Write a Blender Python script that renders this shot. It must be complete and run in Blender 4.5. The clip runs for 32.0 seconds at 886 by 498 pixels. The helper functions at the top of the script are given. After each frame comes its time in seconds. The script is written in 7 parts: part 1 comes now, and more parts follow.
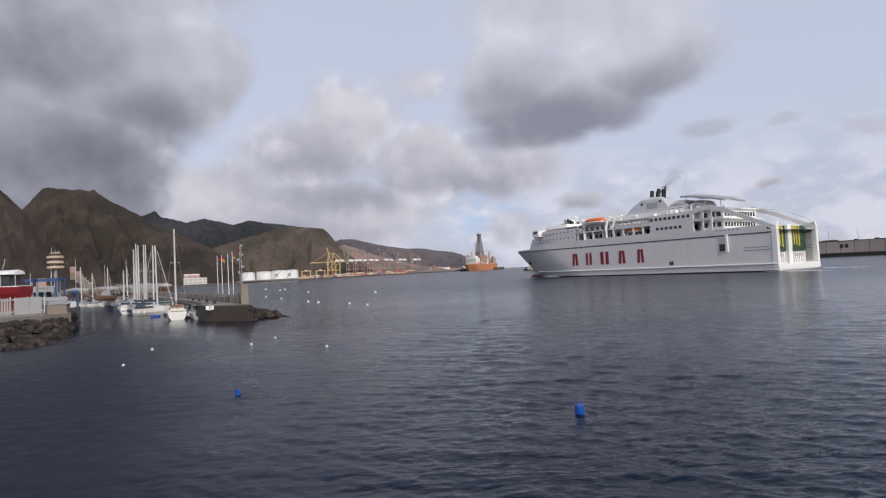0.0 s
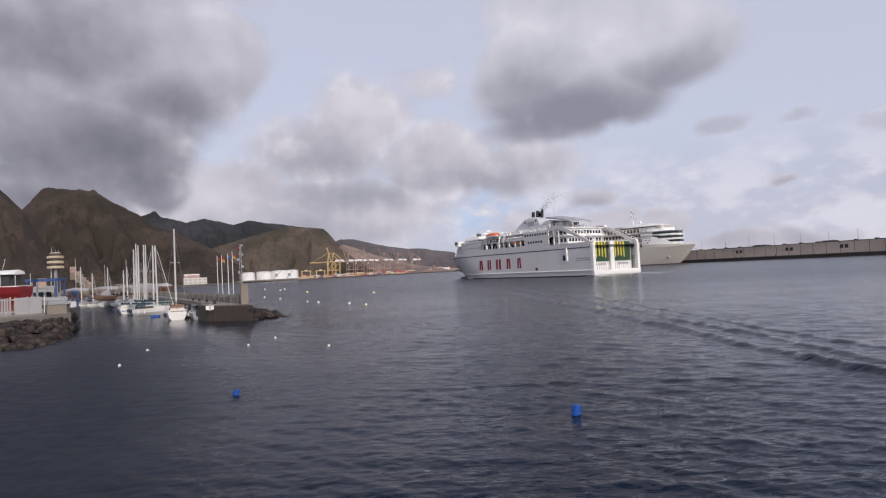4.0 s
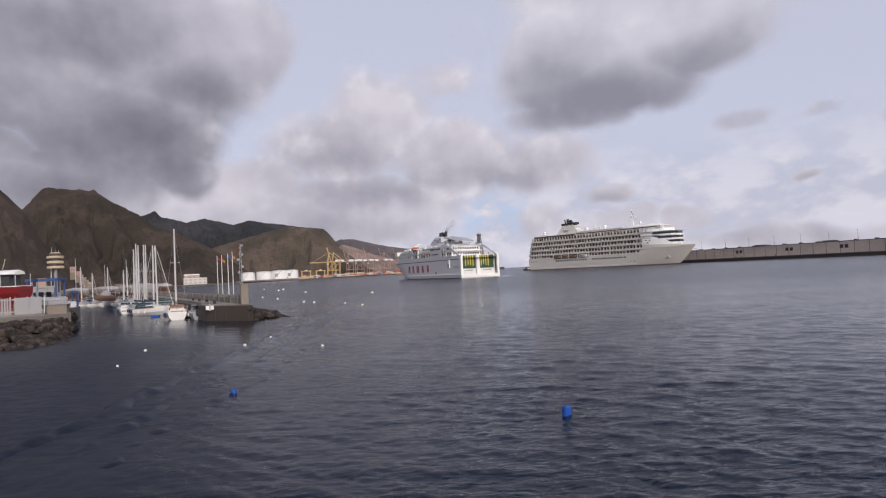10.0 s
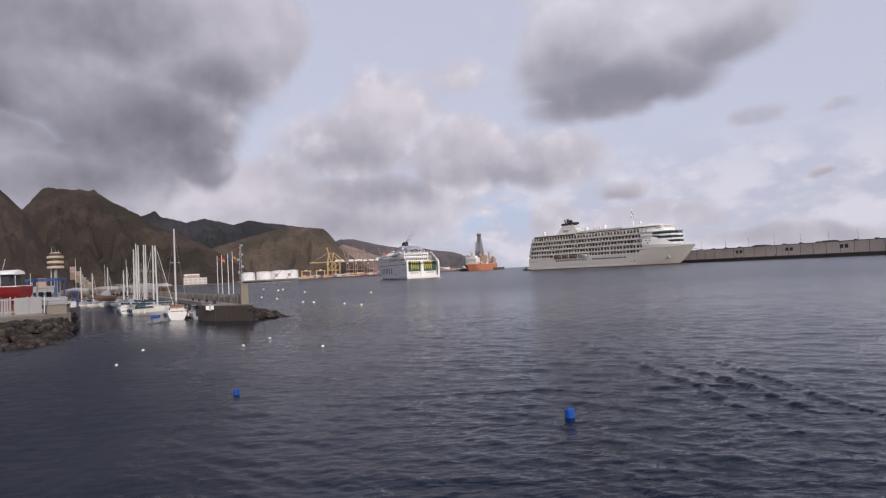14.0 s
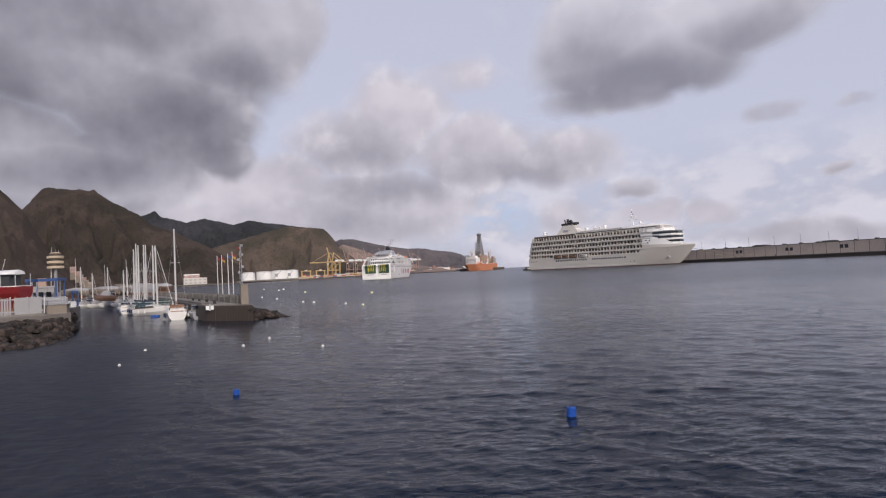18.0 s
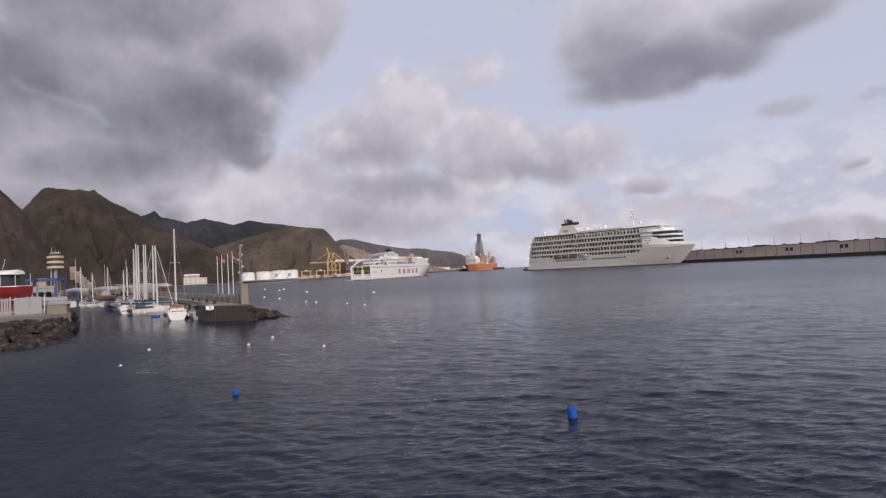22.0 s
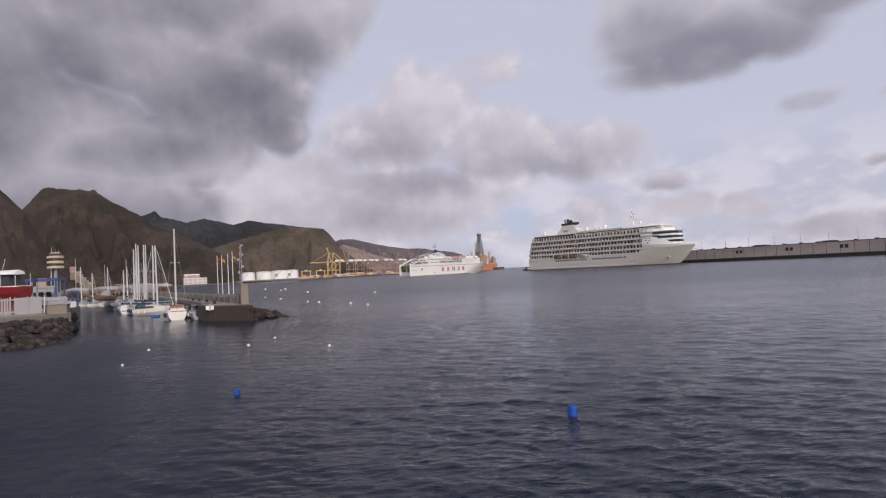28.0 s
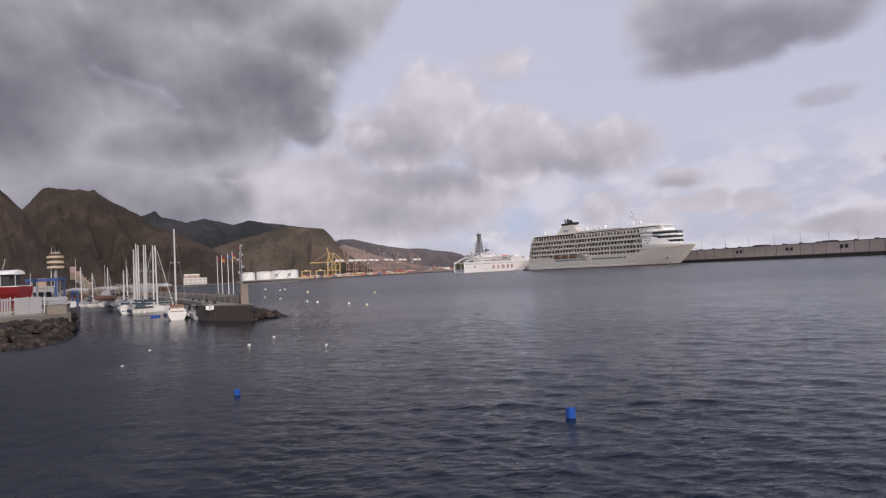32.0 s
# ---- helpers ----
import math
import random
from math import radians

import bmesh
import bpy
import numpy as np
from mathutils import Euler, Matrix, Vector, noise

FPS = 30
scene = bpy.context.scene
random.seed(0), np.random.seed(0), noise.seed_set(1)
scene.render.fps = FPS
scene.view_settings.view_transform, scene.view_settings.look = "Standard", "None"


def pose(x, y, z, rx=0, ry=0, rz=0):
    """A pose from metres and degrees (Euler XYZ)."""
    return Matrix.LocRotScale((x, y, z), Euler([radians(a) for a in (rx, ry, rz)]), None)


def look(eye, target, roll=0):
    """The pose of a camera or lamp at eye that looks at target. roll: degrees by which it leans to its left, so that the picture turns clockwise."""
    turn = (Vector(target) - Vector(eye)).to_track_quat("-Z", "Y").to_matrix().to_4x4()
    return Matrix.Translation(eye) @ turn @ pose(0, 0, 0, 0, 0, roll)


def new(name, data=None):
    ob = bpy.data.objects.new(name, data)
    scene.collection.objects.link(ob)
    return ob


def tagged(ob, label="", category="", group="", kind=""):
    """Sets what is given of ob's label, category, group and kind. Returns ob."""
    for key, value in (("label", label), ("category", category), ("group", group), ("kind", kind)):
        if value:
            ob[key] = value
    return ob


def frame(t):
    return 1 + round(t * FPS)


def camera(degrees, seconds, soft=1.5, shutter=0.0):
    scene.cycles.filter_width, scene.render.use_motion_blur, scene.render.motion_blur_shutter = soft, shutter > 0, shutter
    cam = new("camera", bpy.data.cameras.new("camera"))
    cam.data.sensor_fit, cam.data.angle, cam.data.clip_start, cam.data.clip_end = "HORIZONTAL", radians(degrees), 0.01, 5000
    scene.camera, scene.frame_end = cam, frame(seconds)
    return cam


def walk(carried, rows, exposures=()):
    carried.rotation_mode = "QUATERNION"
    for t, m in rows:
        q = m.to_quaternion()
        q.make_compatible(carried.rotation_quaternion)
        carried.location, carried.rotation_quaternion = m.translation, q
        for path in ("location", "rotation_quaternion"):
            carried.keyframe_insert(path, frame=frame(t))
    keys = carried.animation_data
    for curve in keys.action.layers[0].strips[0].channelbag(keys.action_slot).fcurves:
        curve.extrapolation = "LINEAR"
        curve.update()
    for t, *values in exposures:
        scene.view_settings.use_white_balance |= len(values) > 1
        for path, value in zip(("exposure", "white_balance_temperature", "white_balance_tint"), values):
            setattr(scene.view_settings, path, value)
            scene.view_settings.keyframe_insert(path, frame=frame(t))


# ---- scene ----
# ---- camera: it stands still on a quay, 5.2 m over the water, and looks north over the harbour ----
cam = camera(76.81, 32.0, soft=1.2)
EYE = pose(0, 0, 5.2, 92.2, 0, 0) @ pose(0, 0, 0, 0, 0, -2.93)
walk(cam, [(0.0, EYE), (32.0, EYE)], exposures=[(0.0, 0.05, 6150, 8), (5.0, 0.06, 6300, 12), (16.0, 0.02, 6350, 13), (32.0, -0.01, 6400, 14)])

# ---- light: hazy sky, low sun behind the camera and to its right ----
SUN_AZ, SUN_EL = radians(156), radians(25)      # clockwise from +y
world = bpy.data.worlds.new("world")
scene.world = world
world.use_nodes = True


def nodes_of(tree):
    tree.nodes.clear()

    def add(kind, **settings):
        n = tree.nodes.new(kind)
        for key, value in settings.items():
            if key in ("operation", "sky_type", "sun_disc", "sun_elevation", "sun_rotation", "blend_type", "data_type", "interpolation_type", "noise_dimensions", "noise_type", "clamp", "feature"):
                if key == "operation":
                    n.operation = value
                elif key == "sky_type":
                    n.sky_type = value
                elif key == "sun_disc":
                    n.sun_disc = value
                elif key == "sun_elevation":
                    n.sun_elevation = value
                elif key == "sun_rotation":
                    n.sun_rotation = value
                elif key == "blend_type":
                    n.blend_type = value
                elif key == "data_type":
                    n.data_type = value
                elif key == "interpolation_type":
                    n.interpolation_type = value
                elif key == "noise_dimensions":
                    n.noise_dimensions = value
                elif key == "noise_type":
                    n.noise_type = value
                elif key == "clamp":
                    n.clamp = value
                elif key == "feature":
                    n.feature = value
        return n

    def join(a, out, b, into):
        tree.links.new(a.outputs[out], b.inputs[into])

    return add, join


class Graph:
    """Short writing for node trees: every call makes a node and returns its socket."""

    def __init__(self, tree):
        self.tree = tree
        self.add, self.join = nodes_of(tree)

    def put(self, n, values):
        for key, v in values.items():
            s = n.inputs[key]
            if isinstance(v, bpy.types.NodeSocket):
                self.tree.links.new(v, s)
            elif isinstance(v, tuple) and len(v) == 3 and s.type == "RGBA":
                s.default_value = (*v, 1)
            else:
                s.default_value = v
        return n

    def math(self, op, a, b=0.0, c=0.0, clamp=False):
        n = self.add("ShaderNodeMath", operation=op)
        n.use_clamp = clamp
        self.put(n, {0: a, 1: b, 2: c})
        return n.outputs[0]

    def vec(self, op, a, b=(0, 0, 0)):
        n = self.add("ShaderNodeVectorMath", operation=op)
        self.put(n, {0: a, 1: b})
        return n.outputs["Value"] if op in ("LENGTH", "DISTANCE", "DOT_PRODUCT") else n.outputs[0]

    def noise(self, at, scale, detail=4.0, rough=0.55, distort=0.0):
        n = self.add("ShaderNodeTexNoise")
        self.put(n, {"Vector": at, "Scale": scale, "Detail": detail, "Roughness": rough, "Distortion": distort})
        return n.outputs[0]

    def step(self, v, a, b, lo=0.0, hi=1.0):
        n = self.add("ShaderNodeMapRange", interpolation_type="SMOOTHSTEP")
        self.put(n, {0: v, 1: a, 2: b, 3: lo, 4: hi})
        return n.outputs[0]

    def mix(self, f, a, b):
        n = self.add("ShaderNodeMix", data_type="RGBA")
        self.put(n, {0: f, 6: a, 7: b})
        return n.outputs[2]

    def scaled(self, at, s):
        n = self.add("ShaderNodeMapping")
        self.put(n, {0: at, 3: s})
        return n.outputs[0]


g = Graph(world.node_tree)
way = g.add("ShaderNodeTexCoord").outputs["Generated"]
sky = g.add("ShaderNodeTexSky", sky_type="NISHITA", sun_disc=False, sun_elevation=SUN_EL, sun_rotation=SUN_AZ)
blue = g.vec("MULTIPLY", sky.outputs[0], (0.10, 0.10, 0.10))
sep = g.add("ShaderNodeSeparateXYZ")
g.put(sep, {0: way})
low = g.scaled(way, (1.0, 1.0, 1.8))
puff = g.noise(low, 7.0, 8.0, 0.55)
fine = g.noise(low, 15.0, 6.0, 0.55)
veil = g.mix(g.step(puff, 0.38, 0.60), (0.37, 0.38, 0.49), (0.66, 0.645, 0.71))
veil = g.mix(g.step(fine, 0.56, 0.74, 0.0, 0.6), veil, (0.80, 0.755, 0.76))
clear = g.mix(0.82, blue, (0.605, 0.61, 0.715))
whole = g.mix(g.math("MULTIPLY", g.step(sep.outputs[2], 0.24, 0.08), g.step(puff, 0.40, 0.58, 0.35, 1.0)), clear, veil)
gap = g.step(g.vec("LENGTH", g.vec("MULTIPLY", g.vec("SUBTRACT", way, (0.085, 0.992, 0.088)), (9.0, 0.0, 15.0))), 1.0, 0.2, 0.0, 0.75)
whole = g.mix(g.math("MULTIPLY", gap, g.step(fine, 0.66, 0.42)), whole, (0.45, 0.565, 0.745))
shine = g.add("ShaderNodeBackground")
g.put(shine, {"Color": whole, "Strength": 1.0})
g.join(shine, 0, g.add("ShaderNodeOutputWorld"), 0)

sun = new("sun", bpy.data.lights.new("sun", "SUN"))
sun.data.energy, sun.data.angle, sun.data.color = 2.6, radians(1.5), (1.0, 0.90, 0.78)
sun.matrix_world = look((0, 0, 300), (-300 * math.sin(SUN_AZ), -300 * math.cos(SUN_AZ), 300 - 300 * math.tan(SUN_EL)))

# ---- materials ----
def surface(name, colour, rough=0.6, metal=0.0, vary=0.15, size=1.0, bump=0.0, second=None, streak=0.0, cover=(0.45, 0.7)):
    """A painted or natural surface: colour varied at two scales, patches of a second colour, rain streaks, relief."""
    m = bpy.data.materials.new(name)
    m.use_nodes = True
    g = Graph(m.node_tree)
    at = g.add("ShaderNodeTexCoord").outputs["Object"]
    own = g.add("ShaderNodeObjectInfo").outputs["Random"]
    big, small = g.noise(at, 0.35 / size, 5.0), g.noise(at, 4.0 / size, 6.0, 0.6)
    c = colour if second is None else g.mix(g.step(big, *cover), colour, second)
    if not isinstance(c, bpy.types.NodeSocket):
        c = g.mix(0.0, c, c)
    tone = g.math("ADD", g.math("MULTIPLY", g.math("SUBTRACT", small, 0.5), vary * 1.6), g.math("MULTIPLY", g.math("SUBTRACT", own, 0.5), vary * 0.8))
    tone = g.math("ADD", tone, g.math("MULTIPLY", g.math("SUBTRACT", big, 0.5), vary))
    if streak:
        runs = g.noise(g.scaled(at, (1.0, 1.0, 0.06)), 1.6 / size, 5.0, 0.65)
        tone = g.math("SUBTRACT", tone, g.step(runs, 0.52, 0.78, 0.0, streak))
    hue = g.add("ShaderNodeHueSaturation")
    g.put(hue, {"Color": c, "Value": g.math("ADD", tone, 1.0)})
    b = g.add("ShaderNodeBsdfPrincipled")
    g.put(b, {"Base Color": hue.outputs[0], "Metallic": metal, "Roughness": g.math("ADD", g.math("MULTIPLY", g.math("SUBTRACT", small, 0.5), 0.25), rough, clamp=True)})
    if bump:
        n = g.add("ShaderNodeBump")
        g.put(n, {"Strength": 0.6, "Distance": bump, "Height": small})
        g.put(b, {"Normal": n.outputs[0]})
    g.join(b, 0, g.add("ShaderNodeOutputMaterial"), 0)
    return m


def hillside(name, dry, green, rock, size):
    """Dry slope: grass and scrub by height noise, bare rock where it is steep."""
    m = bpy.data.materials.new(name)
    m.use_nodes = True
    g = Graph(m.node_tree)
    at = g.add("ShaderNodeTexCoord").outputs["Object"]
    geo = g.add("ShaderNodeNewGeometry")
    up = g.add("ShaderNodeSeparateXYZ")
    g.put(up, {0: geo.outputs["Normal"]})
    a, b_, c_ = g.noise(at, 0.006 / size, 6.0), g.noise(at, 0.03 / size, 8.0, 0.65), g.noise(at, 0.16 / size, 4.0, 0.7)
    col = g.mix(g.step(a, 0.42, 0.6), dry, green)
    col = g.mix(g.step(b_, 0.5, 0.68, 0.0, 0.8), col, green)
    steep = g.math("ADD", up.outputs[2], g.math("MULTIPLY", g.math("SUBTRACT", b_, 0.5), 0.5))
    col = g.mix(g.step(steep, 0.62, 0.42), col, rock)
    col = g.mix(g.step(c_, 0.55, 0.62, 0.0, 0.55), col, (green[0] * 0.5, green[1] * 0.55, green[2] * 0.5))
    b = g.add("ShaderNodeBsdfPrincipled")
    n = g.add("ShaderNodeBump")
    g.put(n, {"Strength": 1.0, "Distance": 9.0 * size, "Height": g.math("ADD", b_, g.math("MULTIPLY", c_, 0.35))})
    g.put(b, {"Base Color": col, "Roughness": 0.95, "Normal": n.outputs[0]})
    b.inputs["Specular IOR Level"].default_value = 0.1
    g.join(b, 0, g.add("ShaderNodeOutputMaterial"), 0)
    return m


def sea():
    """Deep harbour water: short chop in the open, smooth in the lee of the marina."""
    m = bpy.data.materials.new("harbour_water")
    m.use_nodes = True
    g = Graph(m.node_tree)
    space = g.add("ShaderNodeTexCoord")
    space.name = "water space"
    at = space.outputs["Object"]
    axes = g.add("ShaderNodeSeparateXYZ")
    g.put(axes, {0: at})
    dist = g.vec("LENGTH", at)
    calm = g.noise(at, 0.016, 3.0)
    gusts = g.noise(g.scaled(at, (0.35, 1.0, 1.0)), 0.06, 3.0, 0.55)
    long_ = g.noise(g.scaled(at, (0.40, 1.0, 1.0)), 0.45, 3.0, 0.5, 0.4)
    mid_ = g.noise(g.scaled(at, (0.42, 1.0, 1.0)), 2.3, 4.0, 0.55, 0.6)
    fine = g.noise(g.scaled(at, (0.5, 1.0, 1.0)), 6.0, 3.0, 0.55, 0.3)
    far = g.noise(g.scaled(at, (0.35, 1.0, 1.0)), 0.11, 5.0, 0.62, 0.4)
    h = g.math("ADD", g.math("MULTIPLY", long_, 0.13), g.math("ADD", g.math("MULTIPLY", mid_, 0.17), g.math("MULTIPLY", fine, 0.035)))
    h = g.math("ADD", h, g.math("MULTIPLY", far, 0.55))
    lee = g.math("ADD", g.math("ADD", axes.outputs[0], g.math("ADD", g.math("MULTIPLY", axes.outputs[1], 0.26), g.math("MULTIPLY", g.math("MULTIPLY", axes.outputs[1], axes.outputs[1]), 0.0016))), g.math("MULTIPLY", g.math("SUBTRACT", calm, 0.5), 34.0))
    open_ = g.step(lee, -19.0, 16.0, 0.05, 1.2)
    n = g.add("ShaderNodeBump")
    fade = g.math("MULTIPLY", g.step(dist, 18.0, 120.0, 1.0, 0.5), g.step(dist, 110.0, 380.0, 1.0, 0.4))
    g.put(n, {"Strength": g.math("MULTIPLY", g.math("MULTIPLY", open_, fade), g.step(gusts, 0.32, 0.66, 0.55, 1.1)), "Distance": 0.55, "Height": h})
    b = g.add("ShaderNodeBsdfPrincipled")
    rough = g.math("MAXIMUM", g.step(dist, 25.0, 170.0, 0.07, 0.265), g.math("MULTIPLY", g.math("MULTIPLY", g.step(open_, 0.95, 0.1, 0.0, 0.44), g.step(mid_, 0.36, 0.62, 0.88, 1.08)), g.step(dist, 90.0, 36.0, 0.45, 1.0)))
    g.put(b, {"Base Color": (0.0024, 0.0076, 0.0200), "Roughness": rough, "IOR": 1.235, "Normal": n.outputs[0]})
    g.join(b, 0, g.add("ShaderNodeOutputMaterial"), 0)
    return m


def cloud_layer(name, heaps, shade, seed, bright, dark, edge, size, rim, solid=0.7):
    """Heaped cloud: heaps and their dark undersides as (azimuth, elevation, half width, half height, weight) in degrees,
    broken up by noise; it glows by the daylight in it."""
    m = bpy.data.materials.new(name)
    m.use_nodes = True
    g = Graph(m.node_tree)
    at = g.vec("NORMALIZE", g.add("ShaderNodeTexCoord").outputs["Object"])

    def shape(at, spots, detail, amount, outer=1.35, inner=0.35):
        warp = g.add("ShaderNodeTexNoise")
        g.put(warp, {"Vector": g.vec("ADD", at, (seed, seed * 0.7, 0.0)), "Scale": size * 0.8, "Detail": detail, "Roughness": 0.55})
        q = g.vec("ADD", at, g.vec("MULTIPLY", g.vec("SUBTRACT", warp.outputs["Color"], (0.5, 0.5, 0.5)), (amount, amount, amount * 0.8)))
        t = g.add("ShaderNodeSeparateXYZ")
        g.put(t, {0: q})
        c = g.add("ShaderNodeCombineXYZ")
        g.put(c, {0: g.math("ARCTAN2", t.outputs[0], t.outputs[1]), 1: g.math("ARCSINE", t.outputs[2]), 2: 0.0})
        d = None
        for az, el, rx, ry, weight in spots:
            far = g.vec("LENGTH", g.vec("MULTIPLY", g.vec("SUBTRACT", c.outputs[0], (radians(az), radians(el), 0)), (1 / radians(rx), 1 / radians(ry), 0)))
            k = g.step(far, outer, inner, 0.0, weight)
            d = k if d is None else g.math("MAXIMUM", d, k)
        return d

    here = g.vec("ADD", at, (seed, seed * 0.7, 0.0))
    heap = g.noise(here, size, 4.0, 0.44)
    curl = g.noise(here, size * 3.1, 4.0, 0.50)
    d = g.math("ADD", shape(at, heaps, 4.0, edge), g.math("ADD", g.math("MULTIPLY", g.math("SUBTRACT", heap, 0.5), 0.95), g.math("MULTIPLY", g.math("SUBTRACT", curl, 0.5), 0.30)))
    toward = g.vec("ADD", here, (0.014, 0.0, 0.030))
    lit = g.math("ADD", g.math("SUBTRACT", heap, g.noise(toward, size, 5.0, 0.46)), g.math("MULTIPLY", g.math("SUBTRACT", curl, g.noise(toward, size * 3.1, 3.0, 0.55)), 0.22))
    k = g.math("ADD", shape(at, shade, 3.0, edge * 0.9, 1.75, 0.0), g.math("MULTIPLY", g.math("SUBTRACT", g.noise(here, size * 0.7, 4.0, 0.45), 0.5), 0.9))
    k = g.math("SUBTRACT", k, g.math("MULTIPLY", lit, 1.5))
    c = g.mix(g.step(k, -0.45, 1.15), bright, dark)
    c = g.mix(g.math("MULTIPLY", g.step(d, 0.95, 0.45), g.step(lit, -0.02, 0.22, 0.0, rim)), c, (0.78, 0.75, 0.785))
    e, clear, both = g.add("ShaderNodeEmission"), g.add("ShaderNodeBsdfTransparent"), g.add("ShaderNodeMixShader")
    g.put(e, {"Color": c, "Strength": 1.0})
    g.put(both, {0: g.step(d, 0.08, solid)})
    g.join(clear, 0, both, 1)
    g.join(e, 0, both, 2)
    g.join(both, 0, g.add("ShaderNodeOutputMaterial"), 0)
    return m




WHITE = surface("ship_white", (0.68, 0.65, 0.635), 0.42, vary=0.07, size=3.0, streak=0.10)
BRIGHT = surface("bright_white_paint", (0.80, 0.79, 0.77), 0.45, vary=0.06, size=2.0)
CREAM = surface("cream_white", (0.535, 0.505, 0.46), 0.5, vary=0.08, size=3.0, streak=0.10)
# paints the shade inside openings that are only plates; also the mole's joints
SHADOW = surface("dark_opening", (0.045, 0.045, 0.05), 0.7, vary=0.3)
GLASS = surface("dark_window_glass", (0.02, 0.025, 0.03), 0.08, vary=0.2)
STRIPE = surface("dark_violet_stripe", (0.10, 0.08, 0.11), 0.5, vary=0.1)
RED = surface("red_lettering", (0.231, 0.017, 0.033), 0.5, vary=0.1)
GREEN = surface("dark_green_paint", (0.023, 0.063, 0.033), 0.5, vary=0.15, size=2.0)
YELLOW = surface("yellow_paint", (0.66, 0.52, 0.07), 0.5, vary=0.1)
ORANGE = surface("orange_paint", (0.72, 0.16, 0.03), 0.5, vary=0.15)
# drill ship's orange: distance haze is put into it by muting the colour
RUST = surface("rust_orange_paint", (0.44, 0.17, 0.085), 0.6, vary=0.25, size=4.0, streak=0.2)
BLACK = surface("black_paint", (0.02, 0.02, 0.022), 0.5, vary=0.3)
GREY = surface("grey_paint", (0.32, 0.32, 0.34), 0.5, vary=0.15)
STEEL = surface("galvanised_steel", (0.45, 0.45, 0.46), 0.4, 0.6, vary=0.2)
BOOT = surface("boot_topping_red_brown", (0.10, 0.04, 0.035), 0.6, vary=0.25, size=3.0)
CONCRETE = surface("weathered_concrete", (0.20, 0.18, 0.16), 0.9, vary=0.3, size=1.5, bump=0.02, second=(0.13, 0.115, 0.10), streak=0.3)
WETSTONE = surface("wet_dark_concrete", (0.052, 0.039, 0.030), 0.7, vary=0.4, size=1.2, bump=0.03, streak=0.3)
TOPSTONE = surface("quay_paving", (0.13, 0.12, 0.11), 0.9, vary=0.25, size=1.5, bump=0.01)
WALLSTONE = surface("breakwater_wall", (0.60, 0.49, 0.415), 0.9, vary=0.25, size=12.0, second=(0.62, 0.51, 0.43), streak=0.22)
ROCK = surface("basalt_boulder", (0.017, 0.0115, 0.009), 0.9, vary=0.7, size=0.5, bump=0.08, second=(0.066, 0.047, 0.037), cover=(0.46, 0.62))
BLUE = surface("blue_paint", (0.03, 0.075, 0.22), 0.45, vary=0.15)
DRUM = surface("blue_plastic_drum", (0.012, 0.075, 0.36), 0.4, vary=0.12, size=0.4)
BUOY = surface("white_buoy_plastic", (0.66, 0.65, 0.61), 0.5, vary=0.1, size=0.3)
GOLD = surface("yellow_buoy_plastic", (0.70, 0.68, 0.42), 0.5, vary=0.1, size=0.3)
HULLRED = surface("red_hull_paint", (0.180, 0.011, 0.013), 0.35, vary=0.1)
# brown for the walls behind the balconies: their shade is put into the colour
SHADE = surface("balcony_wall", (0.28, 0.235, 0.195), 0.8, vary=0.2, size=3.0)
RUSTBROWN = surface("weathered_brown_canvas", (0.20, 0.115, 0.07), 0.8, vary=0.3, size=2.0)
TAN = surface("tan_render", (0.36, 0.25, 0.19), 0.85, vary=0.15, size=2.0)
TOWERCREAM = surface("tan_cream_band", (0.50, 0.41, 0.29), 0.7, vary=0.12)
# ferry's funnel casing, white in sun: part of its shade is put into this grey
CASING = surface("grey_funnel_casing", (0.50, 0.50, 0.53), 0.5, vary=0.10, size=3.0, streak=0.15)
BAND = surface("dark_brown_band", (0.08, 0.06, 0.05), 0.7, vary=0.2)
BRICK = surface("rough_masonry", (0.22, 0.185, 0.15), 0.9, vary=0.3, bump=0.02, second=(0.20, 0.17, 0.14))
# marina white with rain streaks: the clouds' shade is put into this grey
YARDWHITE = surface("weathered_white_board", (0.30, 0.295, 0.30), 0.6, vary=0.15, size=1.0, streak=0.25)
BOATWHITE = surface("chalky_gelcoat", (0.74, 0.72, 0.69), 0.35, vary=0.10, size=1.5, streak=0.12)
HULLTAN = surface("faded_orange_hull", (0.135, 0.078, 0.058), 0.6, vary=0.25)
MAST = surface("white_mast_aluminium", (0.60, 0.59, 0.57), 0.4, 0.1, vary=0.1)
CANVAS = surface("dark_blue_canvas", (0.02, 0.035, 0.075), 0.9, vary=0.2)
TARP = surface("green_canvas", (0.05, 0.10, 0.09), 0.9, vary=0.2)
WOOD = surface("varnished_wood", (0.22, 0.10, 0.045), 0.5, vary=0.25)
TANK = surface("white_tank_paint", (0.80, 0.79, 0.77), 0.5, vary=0.06, size=6.0, streak=0.12)
# port crane yellow and red-brown, muted: the haze is put into both colours
CRANE = surface("crane_yellow", (0.55, 0.39, 0.17), 0.5, vary=0.15, size=4.0)
CRANERED = surface("crane_red_brown", (0.36, 0.24, 0.20), 0.6, vary=0.2, size=4.0)
DERRICK = surface("derrick_dark_steel", (0.16, 0.15, 0.15), 0.6, vary=0.25, size=3.0)
BOXRED = surface("container_red", (0.36, 0.06, 0.04), 0.6, vary=0.3)
BOXBLUE = surface("container_blue", (0.06, 0.12, 0.24), 0.6, vary=0.3)
BOXTAN = surface("container_tan", (0.40, 0.31, 0.23), 0.6, vary=0.3)
